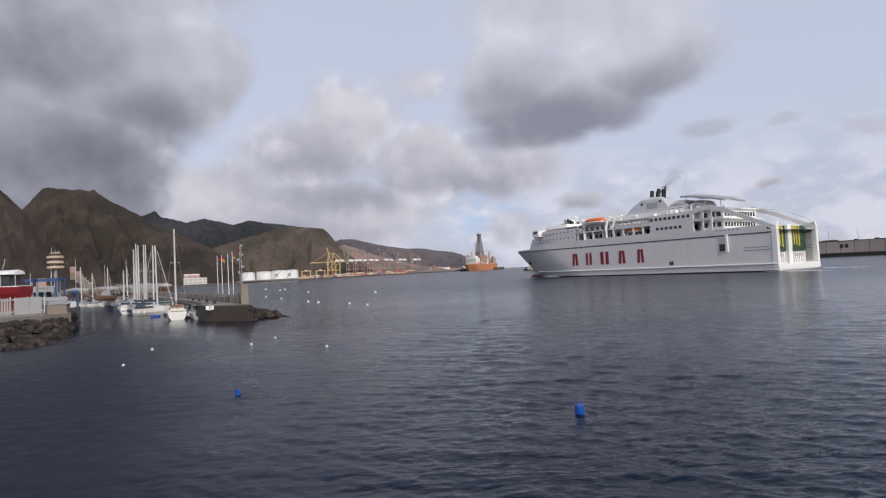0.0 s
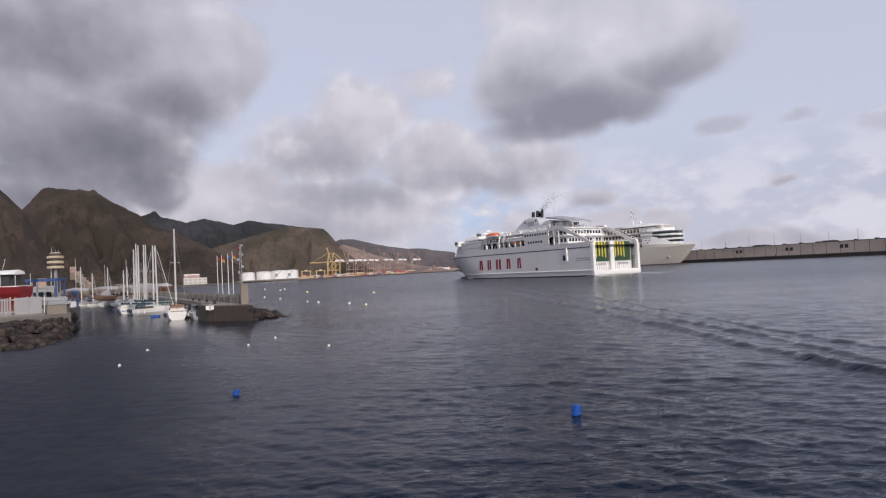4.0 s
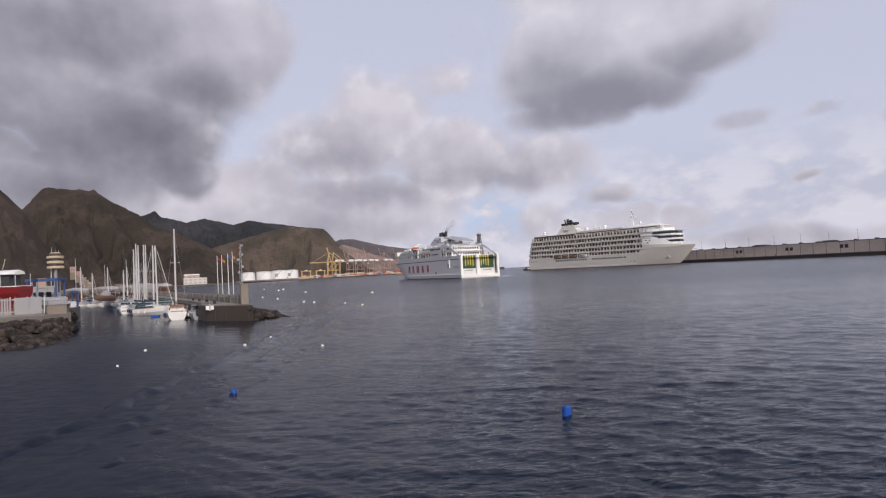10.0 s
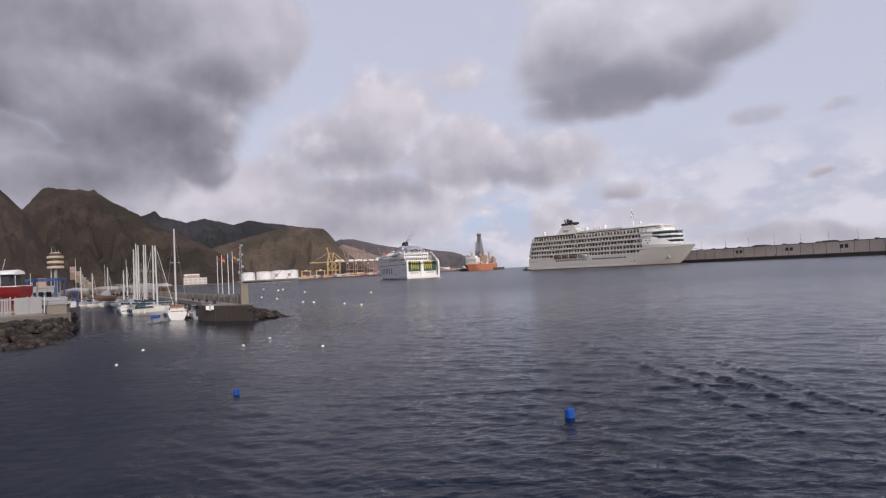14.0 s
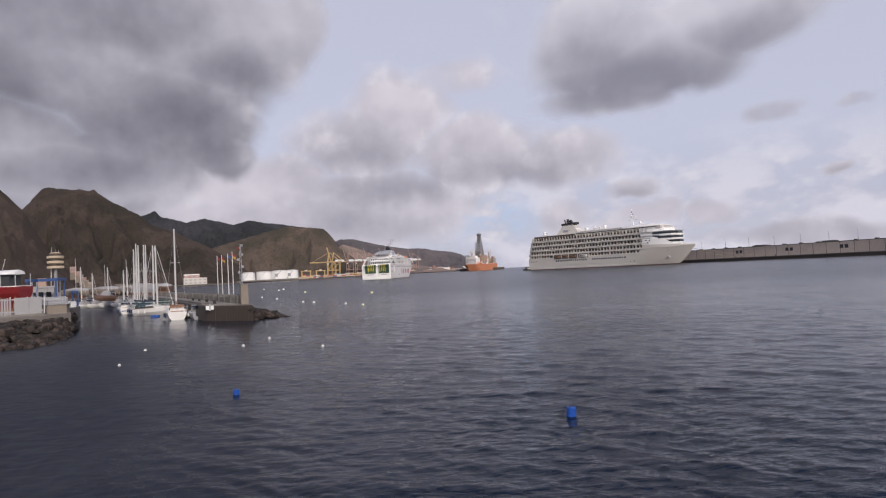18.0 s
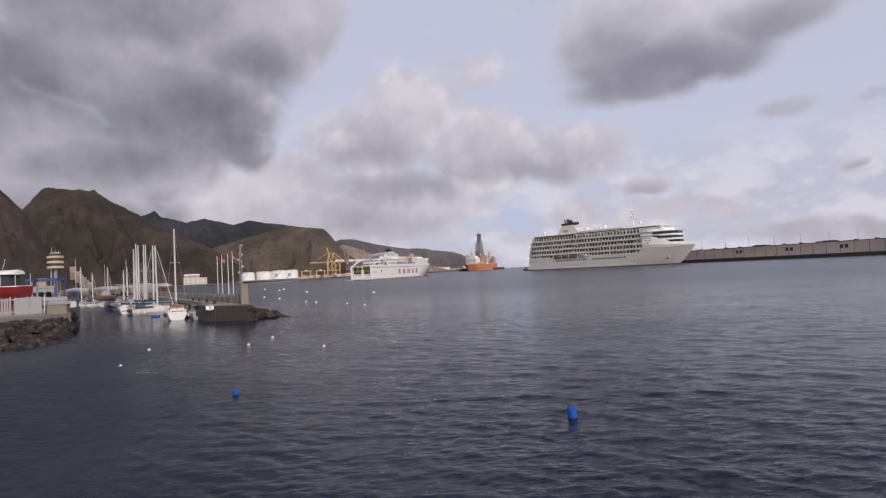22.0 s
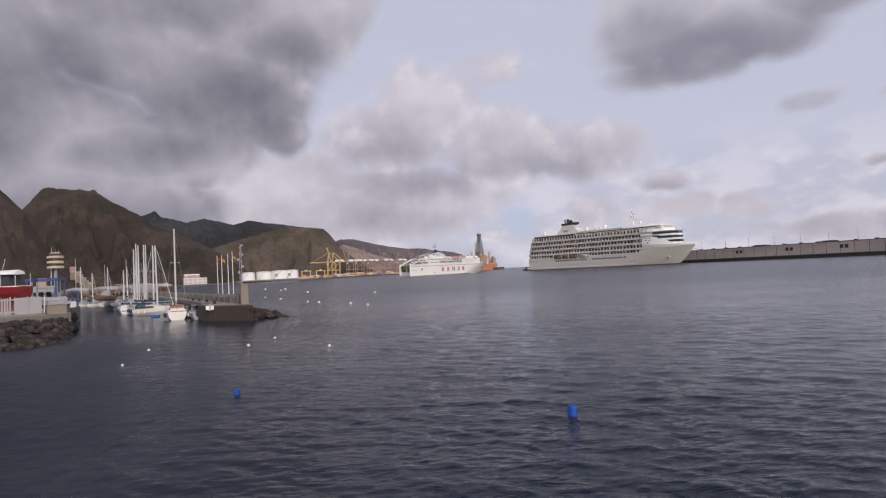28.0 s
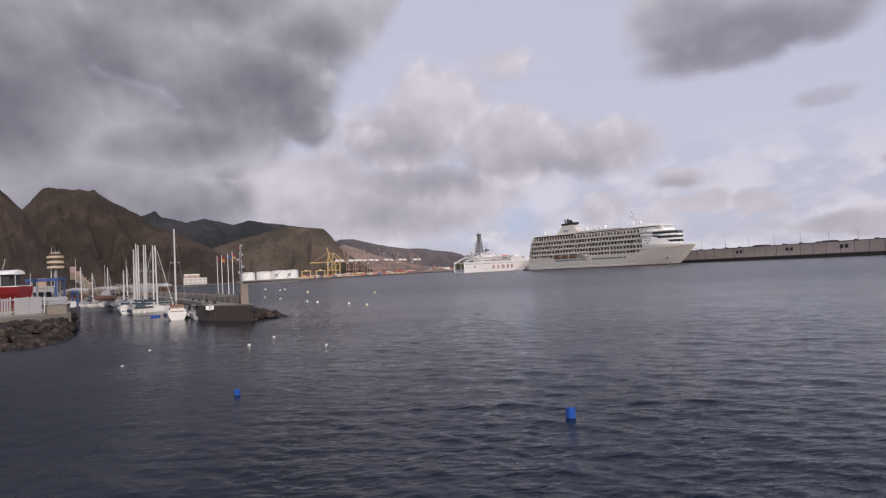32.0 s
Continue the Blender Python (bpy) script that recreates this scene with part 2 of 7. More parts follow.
ROOF = surface("clay_roof", (0.38, 0.14, 0.08), 0.9, vary=0.2)
LAND = surface("quay_ground", (0.15, 0.125, 0.105), 0.95, vary=0.25, size=8.0)
FOAM = surface("white_foam", (0.75, 0.76, 0.78), 0.9, vary=0.25, size=0.5)
FLAGRED = surface("red_flag_cloth", (0.26, 0.04, 0.045), 0.9, vary=0.15)
FLAGBLUE = surface("blue_flag_cloth", (0.03, 0.09, 0.25), 0.9, vary=0.15)
FLAGYELLOW = surface("yellow_flag_cloth", (0.42, 0.25, 0.06), 0.9, vary=0.15)
ROPE = surface("mooring_rope", (0.36, 0.31, 0.20), 0.9, vary=0.2)
SLOPE_NEAR = hillside("scree_slope", (0.098, 0.072, 0.058), (0.060, 0.047, 0.037), (0.080, 0.061, 0.051), 0.6)
SLOPE_MESA = hillside("dry_mountain", (0.082, 0.062, 0.051), (0.047, 0.040, 0.032), (0.066, 0.052, 0.045), 1.0)
SLOPE_HILL = hillside("dusty_grey_hill", (0.135, 0.105, 0.085), (0.074, 0.064, 0.050), (0.104, 0.083, 0.071), 1.1)
# far ridge and headland: distance haze is put into their bluish colours
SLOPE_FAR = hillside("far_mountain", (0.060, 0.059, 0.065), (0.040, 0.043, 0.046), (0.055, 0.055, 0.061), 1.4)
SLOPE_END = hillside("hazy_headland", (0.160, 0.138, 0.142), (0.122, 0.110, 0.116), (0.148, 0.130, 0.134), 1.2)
WATER = sea()
SMOKE = surface("soot", (0.05, 0.048, 0.05), 1.0, vary=0.3)

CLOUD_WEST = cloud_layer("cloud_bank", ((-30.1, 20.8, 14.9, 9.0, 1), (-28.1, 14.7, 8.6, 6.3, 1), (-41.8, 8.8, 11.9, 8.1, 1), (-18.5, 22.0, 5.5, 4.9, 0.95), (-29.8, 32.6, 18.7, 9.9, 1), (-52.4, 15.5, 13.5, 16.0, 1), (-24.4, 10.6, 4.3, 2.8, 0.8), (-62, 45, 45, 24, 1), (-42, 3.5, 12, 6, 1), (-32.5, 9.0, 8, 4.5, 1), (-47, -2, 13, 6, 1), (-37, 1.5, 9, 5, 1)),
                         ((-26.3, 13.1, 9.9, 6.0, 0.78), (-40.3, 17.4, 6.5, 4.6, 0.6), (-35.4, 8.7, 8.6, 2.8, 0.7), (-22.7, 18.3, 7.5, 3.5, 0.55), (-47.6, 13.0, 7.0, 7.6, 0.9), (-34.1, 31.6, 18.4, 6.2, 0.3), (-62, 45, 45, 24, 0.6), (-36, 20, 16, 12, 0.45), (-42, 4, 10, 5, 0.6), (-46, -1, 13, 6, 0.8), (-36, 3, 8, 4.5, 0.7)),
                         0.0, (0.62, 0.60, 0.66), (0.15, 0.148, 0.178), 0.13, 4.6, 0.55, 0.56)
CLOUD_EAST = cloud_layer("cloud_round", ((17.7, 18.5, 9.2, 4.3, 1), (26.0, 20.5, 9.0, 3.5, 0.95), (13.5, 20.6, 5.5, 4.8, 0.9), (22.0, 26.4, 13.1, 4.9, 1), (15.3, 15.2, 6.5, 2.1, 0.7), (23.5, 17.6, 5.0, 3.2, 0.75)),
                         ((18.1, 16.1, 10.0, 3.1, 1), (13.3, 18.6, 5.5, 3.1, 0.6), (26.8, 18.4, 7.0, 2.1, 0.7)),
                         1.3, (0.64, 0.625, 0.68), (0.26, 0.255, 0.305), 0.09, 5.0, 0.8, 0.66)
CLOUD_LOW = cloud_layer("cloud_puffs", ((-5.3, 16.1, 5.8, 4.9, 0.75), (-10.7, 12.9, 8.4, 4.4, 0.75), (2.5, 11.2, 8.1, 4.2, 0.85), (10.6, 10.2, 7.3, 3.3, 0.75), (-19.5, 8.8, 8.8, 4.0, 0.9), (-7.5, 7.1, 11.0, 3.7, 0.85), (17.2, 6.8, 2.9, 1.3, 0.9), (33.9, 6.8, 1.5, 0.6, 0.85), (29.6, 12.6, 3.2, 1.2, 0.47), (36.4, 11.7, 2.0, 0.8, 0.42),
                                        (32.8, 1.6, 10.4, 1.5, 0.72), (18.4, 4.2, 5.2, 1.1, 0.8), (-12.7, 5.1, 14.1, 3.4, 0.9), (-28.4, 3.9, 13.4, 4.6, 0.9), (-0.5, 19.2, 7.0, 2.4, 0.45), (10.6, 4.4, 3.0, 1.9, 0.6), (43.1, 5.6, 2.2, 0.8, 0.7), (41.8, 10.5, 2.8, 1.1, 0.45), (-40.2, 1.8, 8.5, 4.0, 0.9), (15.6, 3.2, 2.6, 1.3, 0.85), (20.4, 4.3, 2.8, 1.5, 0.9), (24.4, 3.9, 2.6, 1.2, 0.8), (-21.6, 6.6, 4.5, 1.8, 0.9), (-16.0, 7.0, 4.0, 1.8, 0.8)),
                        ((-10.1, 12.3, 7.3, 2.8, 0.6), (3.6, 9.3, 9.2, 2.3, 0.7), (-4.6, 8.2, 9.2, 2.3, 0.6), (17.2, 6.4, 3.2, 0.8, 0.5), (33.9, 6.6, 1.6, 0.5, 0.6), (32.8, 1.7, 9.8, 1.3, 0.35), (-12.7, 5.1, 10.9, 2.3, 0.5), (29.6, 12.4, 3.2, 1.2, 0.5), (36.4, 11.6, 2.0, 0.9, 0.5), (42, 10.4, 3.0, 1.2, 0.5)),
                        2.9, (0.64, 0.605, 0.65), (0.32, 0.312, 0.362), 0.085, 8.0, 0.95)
# dusty slope: the sunlight on the hill's flank is put into these pale colours
SLOPE_SUNLIT = hillside("dusty_quarry_slope", (0.30, 0.225, 0.195), (0.20, 0.158, 0.14), (0.26, 0.205, 0.182), 0.5)
TERRACE = surface("pink_render", (0.34, 0.20, 0.165), 0.8, vary=0.15, size=3.0)
TENT = surface("teal_canvas", (0.018, 0.055, 0.068), 0.85, vary=0.25, size=0.6)


# ---- mesh helpers ----
def box(bm, x0, x1, y0, y1, z0, z1, m=None):
    co = [(x0, y0, z0), (x1, y0, z0), (x1, y1, z0), (x0, y1, z0), (x0, y0, z1), (x1, y0, z1), (x1, y1, z1), (x0, y1, z1)]
    vs = [bm.verts.new(m @ Vector(c) if m else c) for c in co]
    for f in ((0, 3, 2, 1), (4, 5, 6, 7), (0, 1, 5, 4), (1, 2, 6, 5), (2, 3, 7, 6), (3, 0, 4, 7)):
        bm.faces.new([vs[i] for i in f])
    return bm


def tube(bm, a, b, r, r2=None, n=8, caps=True):
    a, b = Vector(a), Vector(b)
    r2 = r if r2 is None else r2
    q = (b - a).to_track_quat("Z", "Y")
    rings = []
    for c, k in ((a, r), (b, r2)):
        rings.append([bm.verts.new(c + q @ Vector((k * math.cos(math.tau * i / n), k * math.sin(math.tau * i / n), 0))) for i in range(n)])
    for i in range(n):
        j = (i + 1) % n
        bm.faces.new((rings[0][i], rings[0][j], rings[1][j], rings[1][i]))
    if caps:
        bm.faces.new(rings[0][::-1])
        bm.faces.new(rings[1])
    return bm


def loft(bm, sections, closed=True, caps=True):
    """Joins rings of equally many points; closed: each ring is a loop."""
    rings = [[bm.verts.new(p) for p in s] for s in sections]
    n = len(rings[0])
    for a, b in zip(rings, rings[1:]):
        for i in range(n if closed else n - 1):
            j = (i + 1) % n
            bm.faces.new((a[i], a[j], b[j], b[i]))
    if caps and closed:
        bm.faces.new(rings[0][::-1])
        bm.faces.new(rings[-1])
    return bm


def turned(bm, profile, n=16, centre=(0, 0, 0)):
    """A body of revolution about z from (radius, height) pairs."""
    cx, cy, cz = centre
    return loft(bm, [[(cx + r * math.cos(math.tau * i / n), cy + r * math.sin(math.tau * i / n), cz + z) for i in range(n)] for r, z in profile])


def slab(bm, outline, axis, a, b):
    """A flat outline, thickened along an axis: (u, v) are the two other axes in order."""
    def at(u, v, w):
        return {"x": (w, u, v), "y": (u, w, v), "z": (u, v, w)}[axis]
    return loft(bm, [[at(u, v, w) for u, v in outline] for w in (a, b)])


def mesh_of(name, bm, material, smooth=False):
    bmesh.ops.recalc_face_normals(bm, faces=bm.faces)
    me = bpy.data.meshes.new(name)
    bm.to_mesh(me)
    bm.free()
    me.materials.append(material)
    if smooth:
        me.polygons.foreach_set("use_smooth", [True] * len(me.polygons))
    return me


def part(name, bm, material, parent, label="", smooth=False, at=None):
    ob = new(name, mesh_of(name, bm, material, smooth) if isinstance(bm, bmesh.types.BMesh) else bm)
    ob.parent = parent
    if at is not None:
        ob.matrix_basis = at
    return tagged(ob, label)


def thing(name, m, label, category, group="", kind=""):
    ob = new(name)
    ob.matrix_basis = m
    return tagged(ob, label, category, group, kind)


def single(name, bm, material, label, category, kind="", group="", smooth=False, m=None):
    ob = new(name, mesh_of(name, bm, material, smooth))
    if m is not None:
        ob.matrix_basis = m
    return tagged(ob, label, category, group, kind)


BM = bmesh.new


# ---- sky layer ----
def make_clouds(name, material, label, radius):
    bm = BM()
    els, azs = np.radians(np.linspace(-14, 82, 25)), np.radians(np.linspace(-125, 125, 51))
    vs = [[bm.verts.new((radius * math.cos(e) * math.sin(a), radius * math.cos(e) * math.cos(a), radius * math.sin(e))) for a in azs] for e in els]
    for a, b in zip(vs, vs[1:]):
        for i in range(len(azs) - 1):
            bm.faces.new((a[i], a[i + 1], b[i + 1], b[i]))
    return single(name, bm, material, label, "clouds", "structure", m=pose(0, 0, 5.2))


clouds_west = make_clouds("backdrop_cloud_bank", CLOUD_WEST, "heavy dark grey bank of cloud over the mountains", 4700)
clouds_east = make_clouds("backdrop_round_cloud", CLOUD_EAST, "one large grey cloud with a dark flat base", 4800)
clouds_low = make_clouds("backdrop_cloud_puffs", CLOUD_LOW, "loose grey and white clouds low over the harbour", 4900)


# ---- water: one sheet to the horizon, with real waves near the quay ----
def chop(x, y, step):
    """Height of the wind chop; step: the spacing of the mesh, below which waves are left to the material."""
    rng = np.random.default_rng(4)
    z = np.zeros_like(x)
    for k in range(60):
        length = 0.28 * (2.7 / 0.28) ** (k / 59)
        turn = rng.normal(0.12, 0.50)
        w = math.tau / length
        size = 0.0066 * length ** 0.60 * np.clip(length / (3.0 * step) - 0.6, 0, 1)
        ph = (x * math.sin(turn) + y * math.cos(turn)) * w + rng.uniform(0, 6.3)
        gusts = 0.6 + 0.4 * np.sin(x * rng.uniform(-0.15, 0.15) + y * rng.uniform(-0.15, 0.15) + rng.uniform(0, 6.3))
        z += size * (gusts * (1 - np.abs(np.sin(ph / 2))) * 2 - 0.436)
    return z


def sheet_of(name, x, y, z, around=False):
    """A smooth grid of faces; around: its columns close into a ring."""
    n, k = x.shape
    i, j = np.meshgrid(np.arange(n - 1), np.arange(k if around else k - 1), indexing="ij")
    faces = np.stack([i * k + j, i * k + (j + 1) % k, (i + 1) * k + (j + 1) % k, (i + 1) * k + j], -1).reshape(-1, 4)
    me = bpy.data.meshes.new(name)
    me.from_pydata(np.stack([x, y, z], -1).reshape(-1, 3), [], faces[:, ::-1] if around else faces)
    me.polygons.foreach_set("use_smooth", np.ones(len(me.polygons), bool))
    me.materials.append(WATER)
    return me


def make_water():
    rad = np.concatenate([np.linspace(0.4, 8.9, 40), np.geomspace(9.0, 420, 720), np.geomspace(428, 4850, 70)])
    ang = np.radians(np.concatenate([np.linspace(-180, -58, 14)[:-1], np.linspace(-58, 58, 520), np.linspace(58, 180, 14)[1:-1]]))
    rr, aa = np.meshgrid(rad, ang, indexing="ij")
    x, y = rr * np.sin(aa), rr * np.cos(aa)
    z = chop(x, y, np.gradient(rad)[:, None])
    z *= 0.06 + 0.94 * np.clip((x + 0.26 * y + 0.0016 * y * y + 17) / 30, 0, 1)
    z *= 1 - 0.90 * np.clip((rr - 26) / 110, 0, 1)
    z *= np.clip((380 - rr) / 160, 0, 1)
    return tagged(new("water", sheet_of("water", x, y, z, True)), "dark grey-blue harbour water ruffled by small waves", "water", "", "structure")


water = make_water()
WATER.node_tree.nodes["water space"].object = water     # the wakes share the ripples of the sheet


# ---- mountains ----
def mountain(name, ridge, far, near, foot, material, label, seed, rough=1.0, cols=150, rows=50):
    """A slope from its foot at y = near up to a ridge line of (x, height) at y = far, cut by gullies, and down again behind."""
    px_ = [p[0] for p in ridge]
    pz = [p[1] for p in ridge]
    bm = BM()
    grid = []
    for i in range(rows + 8):
        s = i / rows
        line = []
        for j in range(cols):
            x = px_[0] + (px_[-1] - px_[0]) * j / (cols - 1)
            top = float(np.interp(x, px_, pz))
            v = min(s, 1.0)
            y = near + (far - near) * s
            k = y / far if s <= 1 else 1.0
            gully = noise.fractal(Vector((x / 130, y / 420, seed)), 1.0, 2.1, 6)
            crag = noise.fractal(Vector((x / 45, y / 60, seed + 7)), 0.9, 2.2, 5)
            lift = v ** 0.82 if s <= 1 else max(0.0, 1 - (s - 1) * 3)
            z = foot + (top - foot) * lift
            z += rough * (abs(gully) * -0.34 * top * math.sin(math.pi * v ** 0.8) + crag * 0.07 * top * (0.12 + math.sin(math.pi * v)))
            if s > 0.96:
                z += rough * top * (0.013 * noise.fractal(Vector((x / 24, seed * 2, 0)), 0.8, 2.1, 4) + 0.006 * noise.noise(Vector((x / 9, seed, 4))))
            if s <= 0.96:
                z = min(z, (top * y / far) * 0.975 + 5.2)
            line.append(bm.verts.new((x * k, y, max(z, foot - 3))))
        grid.append(line)
    for a, b in zip(grid, grid[1:]):
        for i in range(cols - 1):
            bm.faces.new((a[i], a[i + 1], b[i + 1], b[i]))
    return single(name, bm, material, label, "mountain", "structure", smooth=True)


mountain("backdrop_scree_slope", [(-1000, 330), (-852, 231), (-791, 191), (-773, 174), (-751, 152), (-734, 118), (-716, 85), (-693, 50), (-663, 14)], 1000, 620, 2, SLOPE_NEAR, "steep brown scree slope behind the marina", 3.1, 0.6, 130)
mountain("backdrop_table_mountain", [(-1900, 147), (-1452, 150), (-1322, 209), (-1277, 259), (-1245, 288), (-1207, 320), (-1129, 310), (-1055, 303), (-1026, 281), (-924, 223), (-885, 190), (-830, 168), (-762, 137), (-695, 103), (-627, 56), (-560, 6)], 1700, 1235, 2, SLOPE_MESA, "dark brown flat-topped mountain above the port", 11.7, 1.0, 330)
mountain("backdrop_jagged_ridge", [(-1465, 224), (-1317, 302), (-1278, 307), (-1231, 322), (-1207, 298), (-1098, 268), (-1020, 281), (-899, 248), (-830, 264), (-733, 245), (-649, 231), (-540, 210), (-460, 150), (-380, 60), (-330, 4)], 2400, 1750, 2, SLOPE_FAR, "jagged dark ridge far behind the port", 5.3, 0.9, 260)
mountain("backdrop_brown_hill", [(-1000, 70), (-919, 101), (-776, 140), (-694, 160), (-612, 180), (-547, 191), (-480, 184), (-426, 177), (-394, 145), (-372, 107), (-323, 68), (-240, 8)], 2000, 1730, 2, SLOPE_HILL, "bare brown hill behind the white tanks", 21.9, 0.9, 220)
mountain("backdrop_headland", [(-900, 80), (-741, 131), (-550, 200), (-480, 197), (-375, 170), (-284, 147), (-194, 133), (-97, 128), (-58, 117), (48, 103), (101, 85), (130, 56), (150, 6)], 3000, 2350, 2, SLOPE_END, "long headland that runs down to the sea, haze in its colour", 31.5, 0.7, 240)
# low slope added before the headland to carry the sunlit flank as colour
mountain("backdrop_quarry_slope", [(-535, 8), (-478, 55), (-421, 105), (-384, 125), (-342, 112), (-267, 80), (-170, 52), (-95, 30), (-22, 16), (31, 6)], 2150, 1960, 2, SLOPE_SUNLIT, "added dusty slope behind the port cranes, sunlight in its colour", 41.3, 0.8, 160, 30)


# ---- the ferry: origin at the stern on the waterline, +y ahead, -x to port ----
FERRY_ROWS = [(t, pose(x, y, 0, 0, 0, -a)) for t, x, y, a in (
    (0.0, 106.3, 167.5, -34.5), (1.0, 94.9, 178.0, -33.0), (2.0, 86.2, 193.0, -32.4), (3.3, 75.6, 214.5, -31.6), (6.0, 52.3, 253.0, -29.8),
    (7.5, 42.0, 284.0, -29.2), (9.0, 30.8, 316.0, -28.2), (10.5, 17.3, 346.3, -26.5), (13.0, -5.0, 404.0, -22.7), (14.5, -22.0, 448.0, -18.0),
    (16.5, -46.0, 487.0, -3.0), (17.5, -57.0, 503.0, 5.0), (19.0, -69.6, 522.8, 15.5), (21.0, -80.4, 544.5, 27.1), (23.0, -83.3, 567.5, 39.0),
    (25.0, -77.7, 597.0, 49.6), (28.0, -46.9, 670.0, 57.2), (30.0, -14.1, 704.0, 59.2), (32.0, 20.0, 736.0, 60.5))]


def ship_hull(bm, levels, half, wl_end, stem, wl_fair, deck_fair, top, stations=40, start=-1.0):
    """A hull by waterlines. wl_end: y of the stem at z = 0; stem: how far it rakes at the top; fair: where the sides begin to close."""
    rows = []
    for z in levels:
        k = max(0.0, min(1.0, z / top))
        end = wl_end + stem * k ** 0.85
        fair = wl_fair + (deck_fair - wl_fair) * k
        line = []
        for i in range(stations + 1):
            s = i / stations
            y = end * (1 - (1 - s) ** 1.5) if s > 0 else 0.0
            c = max(0.0, (y - fair) / (end - fair))
            w = half * (1 - c ** (1.75 + 0.9 * k))
            if z < 0:
                w *= 0.93
            line.append((w, y, z))
        rows.append(line)
    for sgn in (-1, 1):
        vs = [[bm.verts.new((sgn * w, y, z)) for w, y, z in line] for line in rows]
        for a, b in zip(vs, vs[1:]):
            for i in range(stations):
                if b[i + 1].co.y < start:
                    continue
                f = (a[i], a[i + 1], b[i + 1], b[i])
                bm.faces.new(f if sgn > 0 else f[::-1])
    bmesh.ops.remove_doubles(bm, verts=bm.verts, dist=0.01)
    bmesh.ops.delete(bm, geom=[v for v in bm.verts if not v.link_faces], context="VERTS")
    return rows


def deck_lid(bm, rows, z, start=-1.0):
    """A flat deck inside the uppermost waterline."""
    line = [q for q in rows[-1] if q[1] >= start]
    a = [bm.verts.new((-w * 0.99, y, z)) for w, y, _ in line[:-1]]
    b = [bm.verts.new((w * 0.99, y, z)) for w, y, _ in line[:-1]]
    for i in range(len(a) - 1):
        bm.faces.new((a[i], b[i], b[i + 1], a[i + 1]))
    tip = bm.verts.new((0, line[-1][1] * 0.998, z))
    bm.faces.new((a[-1], b[-1], tip))


def plate(w, h, d=0.08):
    """A plate standing in the y-z plane, centred."""
    return box(BM(), -d / 2, d / 2, -w / 2, w / 2, -h / 2, h / 2)


def put_parts(name, me, parent, places, label=""):
    for k in places:
        m = k if isinstance(k, Matrix) else pose(*k)
        part(name, me, None, parent, label, at=m)


def make_ferry():
    ship = thing("ferry", FERRY_ROWS[0][1], "large white car ferry under way with red lettering and open stern", "ferry")
    bm = BM()
    levels = [-2.0, -0.9, 0.45, 1.4, 2.5, 4.0, 6.0, 8.0, 10.0, 11.4, 12.5, 13.4]
    rows = ship_hull(bm, levels, 12.0, 124.0, 18.0, 82.0, 96.0, 12.8)
    box(bm, -11.9, 11.9, 0.02, 4.0, -2.0, 2.2)
    deck_lid(bm, rows, 13.2)
    hull = part("hull", bm, WHITE, ship, smooth=False)
    bm = BM()
    ship_hull(bm, [-2.0, -0.9, 0.42], 12.05, 124.1, 18.0, 82.0, 96.0, 12.8)
    part("boot_top", bm, BOOT, hull, "dark red band along the waterline")
    for sgn in (-1, 1):
        bm = BM()
        loft(bm, [[(sgn * (w + dx), y + 0.05, z) for dx, z in ((-0.1, 12.15), (0.07, 12.15), (0.07, 12.6), (-0.1, 12.6))] for w, y, _ in rows[10][:-1]])
        part("stripe", bm, STRIPE, hull, "thin dark stripe along the hull")
        bm = BM()
        loft(bm, [[(sgn * (w + dx), y, z) for dx, z in ((-0.1, 2.2), (0.35, 2.35), (0.35, 2.65), (-0.1, 2.8))] for w, y, _ in rows[4][:-5]])
        part("rubbing_strake", bm, BRIGHT, hull)
        # five red blocks of lettering on each side
        for y, w, lean in ((87.0, 3.3, 0.5), (79.0, 3.0, 0.0), (70.3, 4.0, 0.0), (61.3, 3.3, 0.5), (52.2, 3.0, 0.15)):
            k, s_, top = 0.54 * w, 0.40 * w, 0.54 * w * (1 - lean * 1.3)
            bm = BM()
            for e in (-1, 1):
                slab(bm, [(y + e * k, 4.7), (y + e * (k - s_), 4.7), (y + e * max(0.04, top - s_), 9.8), (y + e * max(s_, top), 9.8)], "x", *sorted((sgn * 11.9, sgn * 12.07)))
            part("red_mark", bm, RED, hull, "pair of plain red painted bars")
        for z, a, b in ((7.9, 2.2, 10.4), (7.0, 1.8, 10.6)):
            bm = box(BM(), min(sgn * 11.95, sgn * 12.05), max(sgn * 11.95, sgn * 12.05), a, b, z - 0.16, z + 0.16)
            part("name_bar", bm, GREY, hull, "small grey bar of unreadable lettering")
        # side port and pilot door: dark plates that paint the shade inside
        bm = box(BM(), min(sgn * 11.6, sgn * 12.04), max(sgn * 11.6, sgn * 12.04), 37.6, 39.4, 3.3, 4.6)
        part("side_port", bm, SHADOW, hull)
        door = part("pilot_door", box(BM(), min(sgn * 11.5, sgn * 12.03), max(sgn * 11.5, sgn * 12.03), 16.6, 19.2, 7.2, 9.6), GLASS, hull, "dark plate painted as the open pilot door's shade")
        part("door_frame", box(BM(), min(sgn * 11.9, sgn * 12.5), max(sgn * 11.9, sgn * 12.5), 15.9, 16.7, 7.0, 12.6), BRIGHT, door)
        # anchor pocket near the stem
        part("anchor", box(BM(), min(sgn * 3.9, sgn * 5.2), max(sgn * 3.9, sgn * 5.2), 125.0, 126.6, 6.5, 8.4), BLACK, hull)
